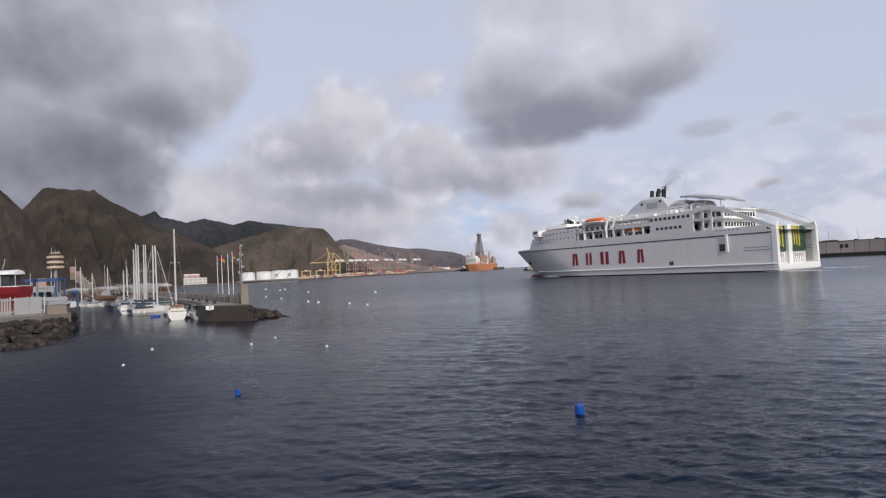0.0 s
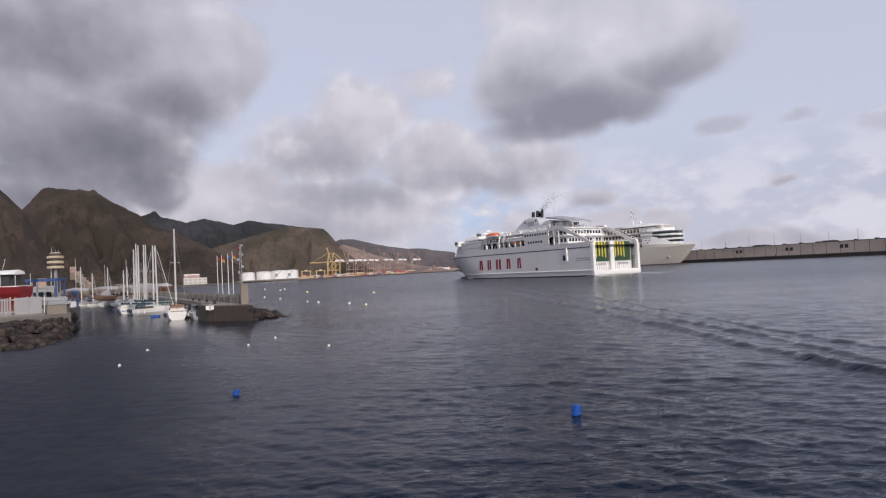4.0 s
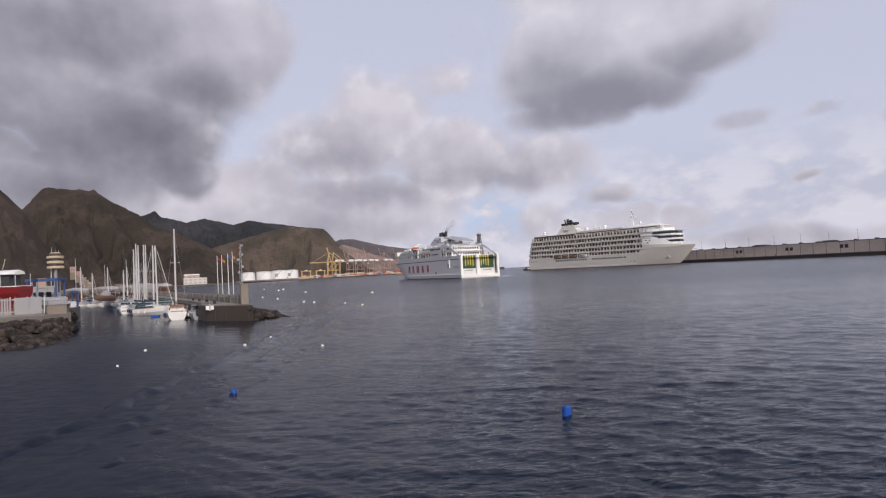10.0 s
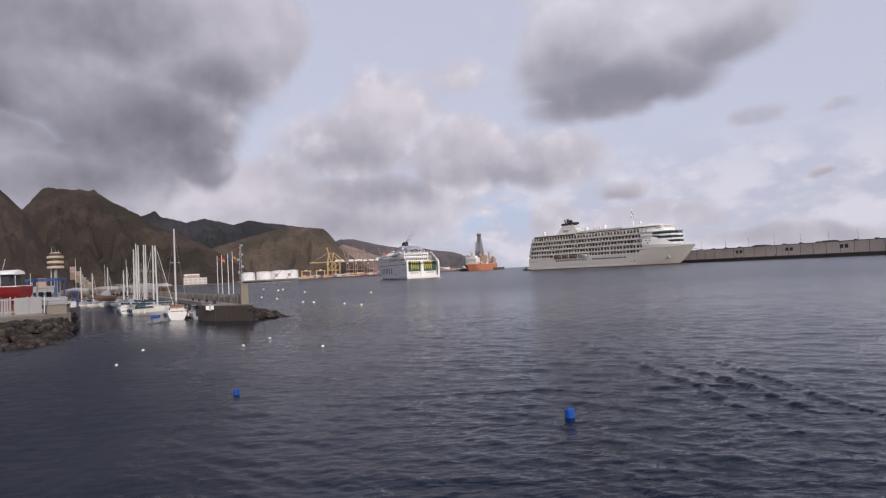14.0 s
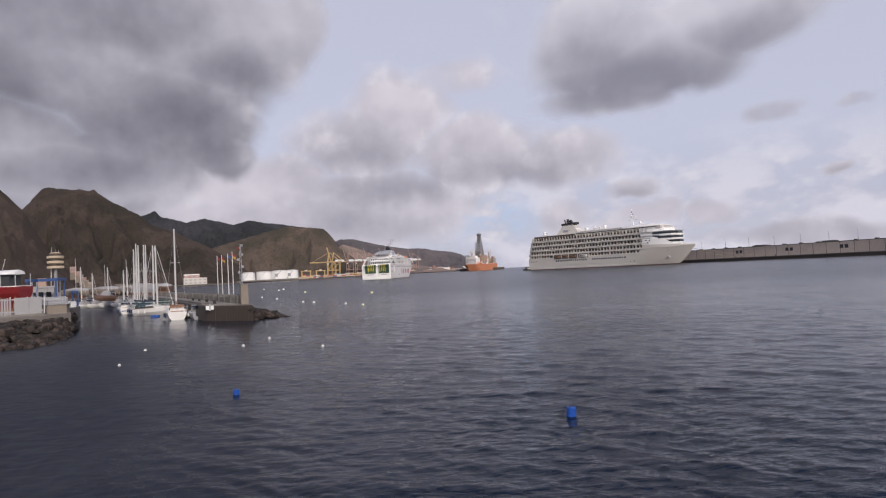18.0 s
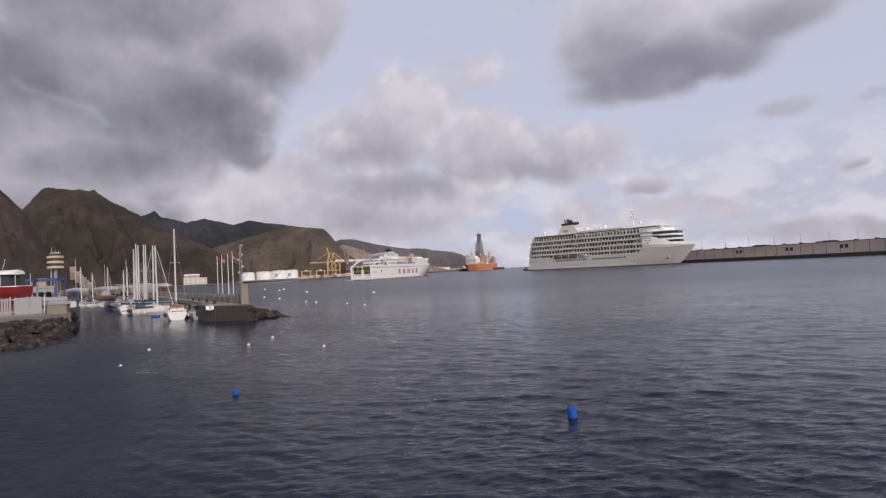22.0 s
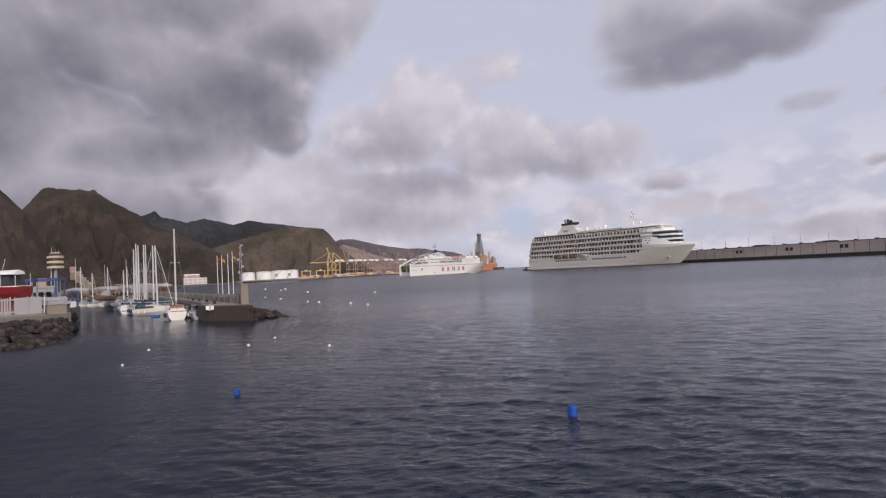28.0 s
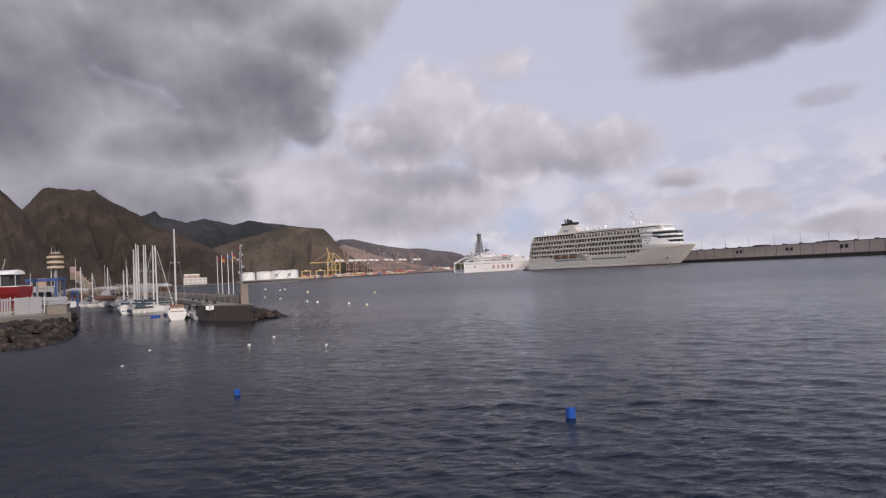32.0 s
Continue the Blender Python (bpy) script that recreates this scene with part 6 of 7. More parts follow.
    tower = thing("control_tower", pose(-104.2, 150.0, 2.4), "marina control tower with cream and brown banded top", "tower")
    part("tower_shaft", turned(BM(), ((0.45, 0), (0.36, 8.6)), 10), YARDWHITE, tower)
    for i in range(3):
        z = 8.6 + i * 1.35
        part("cream_band", turned(BM(), ((1.7, z), (1.95, z + 0.1), (1.95, z + 0.62), (1.75, z + 0.7)), 16), TOWERCREAM, tower)
        part("dark_band", turned(BM(), ((1.45, z + 0.7), (1.45, z + 1.35)), 16), BAND, tower)
    part("tower_roof", turned(BM(), ((1.2, 12.65), (1.3, 12.72), (1.0, 12.95)), 16), TOWERCREAM, tower)
    for x, h in ((-1.0, 1.6), (0.2, 1.1), (0.9, 0.8)):
        part("aerial", tube(BM(), (x, 0, 12.85), (x, 0, 12.85 + h), 0.05, n=5), STEEL, tower)
    part("stay_leg", tube(BM(), (-1.2, 0, 8.7), (-1.4, 0, 0), 0.10, n=6), CREAM, tower)
    # white cabin and blue gate on the quay corner
    k = thing("quay_kiosk", pose(-59.6, 89.0, 1.2), "small white cabinet at the quay corner", "cabinet")
    part("kiosk_body", box(BM(), -0.55, 0.55, -0.5, 0.5, 1.2, 2.1), BRIGHT, k)
    part("kiosk_door", box(BM(), -0.4, 0.4, -0.54, -0.5, 1.3, 2.0), GREY, k)
    gate = thing("blue_gantry", pose(-61.5, 93.0, 2.4), "small blue steel gantry beside the quay", "gantry")
    for x in (-0.45, 0.45):
        part("upright", box(BM(), x - 0.08, x + 0.08, -0.08, 0.08, 0, 2.5), BLUE, gate)
    part("crossbar", box(BM(), -0.55, 0.55, -0.1, 0.1, 2.3, 2.55), BLUE, gate)
    for i in range(5):
        x = -63.5 - i * 3.2
        motorboat(pose(x - 12, 128 + i * 5, 2.4, 0, 0, 150 + i * 9), 4.6, 1.8, "boat stored ashore on the hard standing", (HULLTAN, BLUE, WOOD, GREY, HULLTAN)[i], (CANVAS, TARP)[i % 2], group="boats ashore")


make_yard_things()


# ---- buildings and boats on the land behind the marina ----
def house(name, m, w, d, h, wall, roof, label, storeys=2, bays=4, hip=0.0):
    b = thing(name, m, label, "building")
    part("wall", box(BM(), -w / 2, w / 2, 0, d, 0, h), wall, b)
    if hip:
        part("roof", slab(BM(), [(-w / 2 - 0.5, h), (w / 2 + 0.5, h), (w / 2 - 1, h + hip), (-w / 2 + 1, h + hip)], "y", -0.5, d + 0.5), roof, b)
    else:
        part("roof", box(BM(), -w / 2 - 0.3, w / 2 + 0.3, -0.3, d + 0.3, h, h + 0.4), roof, b)
    step = h / storeys
    me = mesh_of("window", box(BM(), -w / bays * 0.27, w / bays * 0.27, -0.08, 0.1, -step * 0.22, step * 0.22), GREY)
    for i in range(bays):
        for k in range(storeys):
            part("window", me, None, b, at=pose(-w / 2 + (i + 0.5) * w / bays, 0, step * (k + 0.5)))
    return b


for x, y, w, h, mat, lab in ((-132.0, 232.0, 8, 3.6, BRICK, "low brown boat shed behind the marina"), (-160.0, 300.0, 12, 3.5, TAN, "low tan store by the marina"), (-186.0, 330.0, 14, 4.0, BRICK, "brown stone store by the marina")):
    house("harbour_shed", pose(x, y, 2.4, 0, 0, 12), w, 8, h, mat, CONCRETE, lab, 1, 4)
for x, z, w, h, mat, lab in ((-654, 34.5, 9, 10, TERRACE, "pink terraced house highest on the spur"), (-646, 29.0, 7, 7, TERRACE, "pink terraced house high on the spur"), (-640, 24.5, 6, 5.5, BRICK, "brown terraced house on the spur"), (-635, 20.0, 6, 5, TERRACE, "faded pink terraced house on the spur"), (-630, 16.0, 5, 4, BRICK, "small brown house on the spur"), (-625, 12.5, 5, 4, TAN, "tan house low on the spur")):
    b = house("terraced_house", pose(x, 985, z, 0, 0, 26), w, 9, h, mat, CREAM, lab, 2, 3)
    part("footing", box(BM(), -w / 2 + 0.2, w / 2 - 0.2, 0.2, 8.8, -12, 0), BRICK, b)
for i in range(9):
    motorboat(pose(-104 - i * 6.5, 184 + (i * 37 % 17), 2.4, 0, 0, 160 + i * 13 % 40), 5.6, 2.0, "boat laid up ashore behind the marina", (HULLTAN, YARDWHITE, WOOD, GREY)[i % 4], (CANVAS, TARP)[i % 2], group="laid-up boats")


# boats laid up broadside on stands along the hard, some under white covers
def laid_up(m, length, hull, cover, label):
    b = thing("laid_up_boat", m, label, "boat", "boats on the hard")
    h = part("hull", boat_hull(BM(), length, length * 0.3, 1.2, z0=1.1, sheer=0.4), hull, b)
    part("sheer_band", loft(BM(), [[(sx * length * 0.151 * w, length * u, 2.05 + 0.35 * u * u), (sx * length * 0.157 * w, length * u, 2.05 + 0.35 * u * u), (sx * length * 0.157 * w, length * u, 2.2 + 0.35 * u * u), (sx * length * 0.151 * w, length * u, 2.2 + 0.35 * u * u)] for sx in (1,) for u, w in ((0.02, 0.78), (0.3, 0.98), (0.45, 1.0))]), BRIGHT, h)
    if cover:
        secs = [[(-w, length * u, 2.25), (w, length * u, 2.25), (w * 0.75, length * u, 2.25 + z), (0, length * u, 2.5 + z), (-w * 0.75, length * u, 2.25 + z)] for u, w, z in ((0.02, length * 0.11, 0.35), (0.3, length * 0.15, 0.75), (0.6, length * 0.13, 0.7), (0.92, length * 0.03, 0.2))]
        part("cover", loft(BM(), secs), cover, b, "taut canvas cover")
    else:
        part("cabin", loft(BM(), [[(-w, length * u, 2.2), (w, length * u, 2.2), (w * 0.8, length * u, z), (-w * 0.8, length * u, z)] for u, w, z in ((0.25, length * 0.1, 3.2), (0.5, length * 0.1, 3.1), (0.68, length * 0.06, 2.5))]), BOATWHITE, b)
    for u in (0.2, 0.65):
        for sx in (-1, 1):
            part("stand", tube(BM(), (sx * length * 0.16, length * u, 0), (sx * length * 0.10, length * u, 1.5), 0.06, n=5), RUST, b)
    part("keel_block", box(BM(), -0.3, 0.3, length * 0.25, length * 0.55, 0, 0.95), WOOD, b)


HARD = ((YARDWHITE, None, "chalky white hull"), (HULLTAN, None, "faded orange hull"), (BRICK, GREY, "brown hull under a grey cover"), (HULLTAN, YARDWHITE, "faded hull under a white cover"), (BRICK, YARDWHITE, "brown hull under a white cover"))
for i in range(13):
    hull, cover, lab = HARD[(i * 3 + i // 5) % 5]
    laid_up(pose(-119 + i * 2.75 + (i % 2) * 1.2, 171.5 + (i * 5 % 7) * 2.1 - i * 0.25, 2.4, 0, 0, 84 + (i * 37 % 23)), 6.4 + (i * 29 % 10) * 0.22, hull, cover, lab + " on stands ashore")
for x, y, h in ((-116, 176, 12.5), (-108, 178, 10.0), (-100, 176, 11.5)):
    single("bare_mast", tube(BM(), (0, 0, 0), (0, 0, h), 0.10, 0.05, 6), MAST, "bare mast of a yacht standing on the hard", "mast", group="masts on the hard", m=pose(x, y, 2.4))
b = thing("covered_boat", pose(-88.0, 171.0, 2.4, 0, 0, 88), "large boat ashore under a white cover", "boat")
part("hull", boat_hull(BM(), 9.0, 2.8, 1.4, z0=1.0, sheer=0.4), GREY, b)
part("cover", loft(BM(), [[(-w, y, 2.3), (w, y, 2.3), (w * 0.8, y, 2.3 + z), (0, y, 2.7 + z), (-w * 0.8, y, 2.3 + z)] for y, w, z in ((0.0, 1.2, 0.4), (2.5, 1.4, 0.9), (6.0, 1.3, 0.8), (8.8, 0.4, 0.2))]), YARDWHITE, b, "white shrink-wrapped cover")
part("keel_block", box(BM(), -0.4, 0.4, 2.0, 5.5, 0, 0.85), WOOD, b)


# ---- far port: white villas, oil tanks, cranes, drill ship ----
house("white_villa", pose(-511, 1148, 2.4, 0, 0, 24), 44, 22, 13, CREAM, BRIGHT, "large white terraced building at the foot of the hill", 2, 5)
house("white_villa", pose(-520, 1152, 15.8, 0, 0, 24), 30, 16, 6, TERRACE, BRIGHT, "upper white wing of the terraced building", 1, 3, 2.0)


def tank(x, y, r, h, label):
    t = thing("storage_tank", pose(x, y, 2.4), label, "tank", "white oil tanks")
    part("shell", turned(BM(), ((r, 0), (r, h), (r * 0.98, h + 0.2)), 28), TANK, t, smooth=False)
    part("tank_roof", turned(BM(), ((r * 0.98, h + 0.2), (r * 0.6, h + 1.2), (0.2, h + 1.7)), 28), TANK, t)
    part("rim_rail", turned(BM(), ((r + 0.15, h - 0.5), (r + 0.35, h - 0.4), (r + 0.35, h), (r + 0.15, h)), 28), GREY, t)
    bm = BM()
    for i in range(7):
        a0, a1 = -2.3 + i * 0.18, -2.3 + (i + 1) * 0.18
        tube(bm, (r * 1.03 * math.cos(a0), r * 1.03 * math.sin(a0), h * i / 7), (r * 1.03 * math.cos(a1), r * 1.03 * math.sin(a1), h * (i + 1) / 7), 0.35, n=5)
    part("spiral_stair", bm, GREY, t)
    return t


for i, (x, y, r, h) in enumerate(((-418, 1192, 14.5, 18.5), (-388, 1204, 15.5, 19.0), (-357, 1212, 17.0, 20.0), (-333, 1222, 14.0, 20.0), (-395, 1240, 14, 18), (-362, 1250, 14, 18))):
    t = tank(x, y, r, h, "white cylindrical oil tank on the quay")
    if i in (2, 3):
        part("dark_panel", box(BM(), -4.5, 1.5, -r - 0.25, -r + 1.2, 8, 14.5), GREY, t, "dark square panel on the shell")
single("bund_wall", slab(BM(), [(-436, 1174), (-312, 1196), (-312, 1199), (-436, 1177)], "z", 2.4, 5.0), CONCRETE, "low concrete wall in front of the tanks", "wall", "structure")


def beam(bm, a, b, w):
    return tube(bm, a, b, w * 0.7071, n=4)


def ship_crane(m, paint, label, up=False, group="container cranes", size=1.0):
    """A ship-to-shore gantry: four legs, portal, A-frame, boom raised or level, machine house."""
    c = thing("container_crane", m @ Matrix.Diagonal((size, size, size, 1)) if size != 1 else m, label, "crane", group)
    for x in (-9, 9):
        for y in (-11, 11):
            part("leg", beam(BM(), (x, y, 0), (x, y, 45), 1.5), paint, c)
        part("sill", beam(BM(), (x, -11, 3.5), (x, 11, 3.5), 1.8), paint, c)
        part("portal_beam", beam(BM(), (x, -11, 20), (x, 11, 20), 1.7), paint, c)
        part("brace", beam(BM(), (x, -11, 20), (x, 11, 44), 0.8), paint, c)
        part("a_frame", beam(BM(), (x, -11, 45), (x * 0.3, -6, 72), 1.4), paint, c)
        part("back_stay", beam(BM(), (x * 0.3, -6, 72), (x * 0.6, 24, 46), 0.7), paint, c)
    for y in (-11, 11):
        part("cross_beam", beam(BM(), (-9, y, 45), (9, y, 45), 1.8), paint, c)
        part("cross_beam", beam(BM(), (-9, y, 20), (9, y, 20), 1.6), paint, c)
    girder = part("back_girder", beam(BM(), (0, -14, 44), (0, 30, 44), 3.0), paint, c)
    part("machine_house", box(BM(), -5, 5, 12, 24, 44.5, 50), BRIGHT, girder, "white machine house")
    if up:
        part("boom", beam(BM(), (0, -14, 45), (0, -25, 88), 2.4 if paint is CRANE else 1.3), paint, c, "boom raised almost upright")
        part("fore_stay", beam(BM(), (0, -6, 72), (0, -20, 68), 0.6), paint, c)
    else:
        part("boom", beam(BM(), (0, -14, 44), (0, -62, 44), 2.4), paint, c, "boom lowered over the water")
        part("fore_stay", beam(BM(), (0, -6, 72), (0, -55, 45.5), 0.6), paint, c)
    part("cab", box(BM(), -1.5, 1.5, -12, -8.5, 37, 41), BRIGHT, c)
    return c


# two yellow cranes with raised booms, one with a boom level to the west
ship_crane(pose(-318, 1650, 2.4, 0, 0, -70), CRANE, "yellow container crane with its boom raised", True)
ship_crane(pose(-326, 1625, 2.4, 0, 0, -88), CRANE, "yellow crane with its boom level over the yard", False)
for x, y in ((-284, 1712), (-262, 1740), (-232, 1790), (-190, 1850), (-150, 1925), (-104, 2010)):
    ship_crane(pose(x, y, 2.4, 0, 0, -60), CRANERED, "red-brown container crane with a white machine house", True)
    hood = thing("crane_hood", pose(x, y, 2.4, 0, 0, -60), "large white weather hood on the crane girder", "hood", "crane hoods")
    part("hood_shell", loft(BM(), [[(5.5 * f * math.cos(t), y_, 47.4 + 3.8 * f * math.sin(t)) for t in [math.tau * k / 10 for k in range(10)]] for y_, f in ((-10, 0.35), (-8, 0.8), (-4, 1.0), (4, 1.0), (8, 0.8), (10, 0.35))]), TANK, hood)
    part("hood_base", box(BM(), -3, 3, -6, 6, 41.8, 44.0), GREY, hood)



def gantry(m, label):
    c = thing("yard_gantry", m, label, "crane", "yard gantries")
    for x in (-11, 11):
        for y in (-5, 5):
            part("leg", beam(BM(), (x, y, 0), (x, y, 19), 1.5), CRANE, c)
        part("sill", beam(BM(), (x, -6, 1.5), (x, 6, 1.5), 1.4), CRANE, c)
    for y in (-5, 5):
        part("girder", beam(BM(), (-13, y, 19.5), (13, y, 19.5), 1.8), CRANE, c)
    part("trolley", box(BM(), -3, 3, -5.5, 5.5, 20, 22.5), BRIGHT, c)


for x, y in ((-365, 1480), (-402, 1455), (-338, 1530)):
    gantry(pose(x, y, 2.4, 0, 0, 8), "yellow rubber-tyred yard gantry")

rng = random.Random(12)
STACKS = ((BOXTAN, "tan"), (BOXRED, "red"), (BOXBLUE, "blue"), (CRANE, "yellow"), (CREAM, "white"))
BOXMESH = [mesh_of("container", box(BM(), -6.1, 6.1, -1.25, 1.25, 0, 2.55), m) for m, _ in STACKS]
for i in range(64):
    k = i / 63
    x, y = -395 + 330 * k + rng.uniform(-8, 8), 1420 + 640 * k + rng.uniform(0, 40)
    st = thing("container_stack", pose(x, y, 2.4, 0, 0, rng.uniform(-6, 6) + 12), "stack of shipping containers on the quay", "containers", "container stacks")
    for r in range(rng.randint(1, 4)):
        for c in range(rng.randint(1, 3)):
            part("container", BOXMESH[rng.choice((0, 0, 0, 1, 1, 2, 3, 4))], None, st, at=pose(c * 12.6, 0, r * 2.6))
for i in range(7):
    x, y = -64 + i * 26, 2120 + i * 52
    w = rng.uniform(16, 34)
    house("port_building", pose(x, y, 2.4, 0, 0, 10), w, 16, rng.uniform(8, 17), (BRIGHT, TAN, CREAM)[i % 3], (BRIGHT, ROOF)[i % 2], "far port building by the quay", 2, 5)
for x, y, h in ((-38, 2180, 18), (-12, 2230, 13), (22, 2330, 11)):
    t = thing("silo", pose(x, y, 2.4), "red port silo by the quay", "silo", "red silos")
    part("silo_shell", turned(BM(), ((9, 0), (9, h), (4, h + 4)), 16), ROOF, t)
    part("silo_top", box(BM(), -3, 3, -3, 3, h + 3, h + 6), GREY, t)
for i in range(26):
    k = rng.random()
    x = -190 + 270 * k
    y = 2010 + (x + 190) * 1.55 + rng.uniform(60, 170)
    house("hillside_house", pose(x, y, 2.4, 0, 0, rng.uniform(-20, 25)), rng.uniform(8, 16), 9, rng.uniform(6, 16), (BRIGHT, TAN, CREAM)[i % 3], (ROOF, CREAM)[i % 2], "small house on the far shore", 2, 3)
single("far_shed", box(BM(), -16, 16, 0, 18, 0, 8), BRIGHT, "white warehouse on the far quay", "building", m=pose(62, 2440, 2.4, 0, 0, 5))


def drill_ship():
    s = thing("drill_ship", pose(72, 1497, 0, 0, 0, -38), "orange drill ship with a tall dark derrick, moored far out", "drill ship")
    bm = BM()
    rows = ship_hull(bm, [-2, 0, 2, 6, 10, 14, 18], 20.0, 108, 9, 80, 96, 18, 20)
    deck_lid(bm, rows, 17.6)
    box(bm, -19.9, 19.9, -0.1, 1.0, -2, 18)
    part("hull", bm, RUST, s, "orange hull with rust streaks", at=pose(0, 100, 0, 0, 0, 180))
    acc = part("accommodation", box(BM(), -17, 17, 2, 20, 17.5, 35), BRIGHT, s, "white accommodation block")
    for k in range(4):
        part("deck_edge", box(BM(), -17.4, 17.4, 1.6, 20.3, 21.2 + k * 3.4, 21.6 + k * 3.4), GREY, acc)
        for i in range(9):
            part("window", box(BM(), -15.4 + i * 3.6, -14.0 + i * 3.6, 1.9, 2.05, 19.2 + k * 3.4, 20.6 + k * 3.4), GLASS, acc)
    part("wheelhouse", box(BM(), -13, 13, 4, 16, 35, 40), BRIGHT, acc)
    heli = part("helideck", turned(BM(), ((13, 40.5), (13.5, 41.5), (13.5, 42.0)), 8, (-14, -4, 0)), GREY, s)
    part("helideck_post", tube(BM(), (-14, -2, 17), (-14, -3, 40.5), 0.8, n=6), GREY, heli)
    # derrick
    d = part("derrick", BM(), DERRICK, s, "dark steel lattice derrick")
    bm = BM()
    def ring(z):
        k = 7.6 - 5.0 * max(0.0, (z - 46) / 52)
        return [(sx * k, 46 + sy * k, z) for sx, sy in ((-1, -1), (1, -1), (1, 1), (-1, 1))]
    zs = [40, 46, 53, 60, 67, 74, 81, 88, 95]
    for z0, z1 in zip(zs, zs[1:]):
        a, b = ring(z0), ring(z1)
        for i in range(4):
            tube(bm, a[i], b[i], 1.0, 0.9, 5)
            tube(bm, a[i], b[(i + 1) % 4], 0.65, n=4)
            tube(bm, a[(i + 1) % 4], b[i], 0.65, n=4)
            tube(bm, b[i], b[(i + 1) % 4], 0.7, n=4)
    d.data = mesh_of("derrick", bm, DERRICK)
    part("drill_floor", box(BM(), -14, 14, 32, 60, 24, 41), TAN, d)
    part("substructure", box(BM(), -11, 11, 35, 57, 17, 24), GREY, d)
    part("wind_wall", box(BM(), -8.0, 8.0, 38.0, 54.0, 41, 50), DERRICK, d)
    part("crown_block", box(BM(), -4.5, 4.5, 41.5, 50.5, 95, 101), DERRICK, d)
    part("top_light", tube(BM(), (0, 46, 101), (0, 46, 106), 0.5, n=5), DERRICK, d)
    part("pipe_column", tube(BM(), (-11, 40, 38), (-9.5, 41, 80), 1.1, n=6), GREY, d)
    for x, y, h in ((-13, 24, 58), (13, 70, 56), (-13, 78, 52), (13, 28, 50), (0, 92, 48)):
        cr = part("deck_crane", tube(BM(), (x, y, 17), (x, y, h - 8), 1.6, 1.3, 8), TAN, s)
        part("jib", tube(BM(), (x, y, h - 8), (x + 7, y + 14, h + 3), 0.8, 0.4, 5), CRANE, cr)
        part("crane_cab", box(BM(), x - 2, x + 2, y - 2, y + 2, h - 9, h - 5), CREAM, cr)
    rng = random.Random(3)
    for i in range(22):
        x, y = rng.uniform(-15, 15), rng.uniform(24, 102)
        h = rng.uniform(6, 20)
        part("deck_module", box(BM(), x - 3, x + 3, y - 3.5, y + 3.5, 17.5, 17.5 + h), (CREAM, TAN, BRIGHT, GREY)[i % 4], s)
    for i in range(34):
        x, y = rng.uniform(-18, 18), rng.uniform(4, 100)
        h = rng.uniform(24, 46) * (1 - abs(y - 46) / 140)
        part("deck_post", tube(BM(), (x, y, 17.5), (x + rng.uniform(-3, 3), y + rng.uniform(-3, 3), 14 + h), rng.uniform(0.35, 0.8), 0.3, 5), (RUST, CRANE, BRIGHT, CRANERED, GREY)[i % 5], s)
    for i in range(9):
        y = 24 + i * 8.6
        part("pipe_rack", box(BM(), -18.5, -10, y - 2.6, y + 2.6, 17.6, 20 + (i * 7 % 5) * 1.6), (CRANERED, RUST, GREY, CREAM)[i % 4], s)
        part("deck_rail", box(BM(), 18.6, 19.6, y - 4, y + 4, 17.6, 19.4), (RUST, BRIGHT)[i % 2], s)
    for sx in (-1, 1):
        for k in range(2):
            part("lifeboat", loft(BM(), [[(sx * 19 + 1.6 * math.cos(a) * f, 8 + k * 9 + u * 4, 21 + 1.6 * math.sin(a) * f) for a in [math.tau * j / 8 for j in range(8)]] for u, f in ((-1, 0.2), (-0.6, 0.9), (0.6, 0.9), (1, 0.2))]), ORANGE, s)


drill_ship()
single("pavement_far_mole", box(BM(), -30, 92, -4, 16, -2, 6.5), WETSTONE, "low dark breakwater beyond the drill ship", "breakwater", "structure", m=pose(74, 1545, 0, 0, 0, 4))


# ---- buoys ----
def drum_buoy(m, size, label):
    b = thing("drum_buoy", m, label, "buoy", "blue drum buoys")
    r, h = 0.205 * size, 0.52 * size
    part("drum", turned(BM(), [(rr * r, zz * h) for rr, zz in ((0.05, -0.42), (0.92, -0.42), (1.0, -0.38), (1.0, -0.12), (1.05, -0.10), (1.05, -0.05), (1.0, -0.03), (1.0, 0.22), (1.05, 0.24), (1.05, 0.29), (1.0, 0.31), (1.0, 0.53), (0.9, 0.58), (0.86, 0.55), (0.05, 0.55))], 20), DRUM, b, smooth=False)
    part("bung", turned(BM(), ((0.04 * size, 0.54 * h), (0.04 * size, 0.62 * h), (0.01, 0.63 * h)), 8, (r * 0.5, 0, 0)), DRUM, b)
    part("lifting_eye", tube(BM(), (-r * 0.4, -0.03, 0.55 * h), (-r * 0.4, 0.03, 0.66 * h), 0.03 * size, n=6), BLACK, b)
    return b


DRUM_A = drum_buoy(pose(3.9, 18.8, 0.0), 0.78, "blue plastic drum floating as a mooring buoy")
DRUM_B = drum_buoy(pose(-9.8, 25.9, -0.06), 0.66, "smaller blue plastic drum low in the water")

WHITE_BUOYS = []
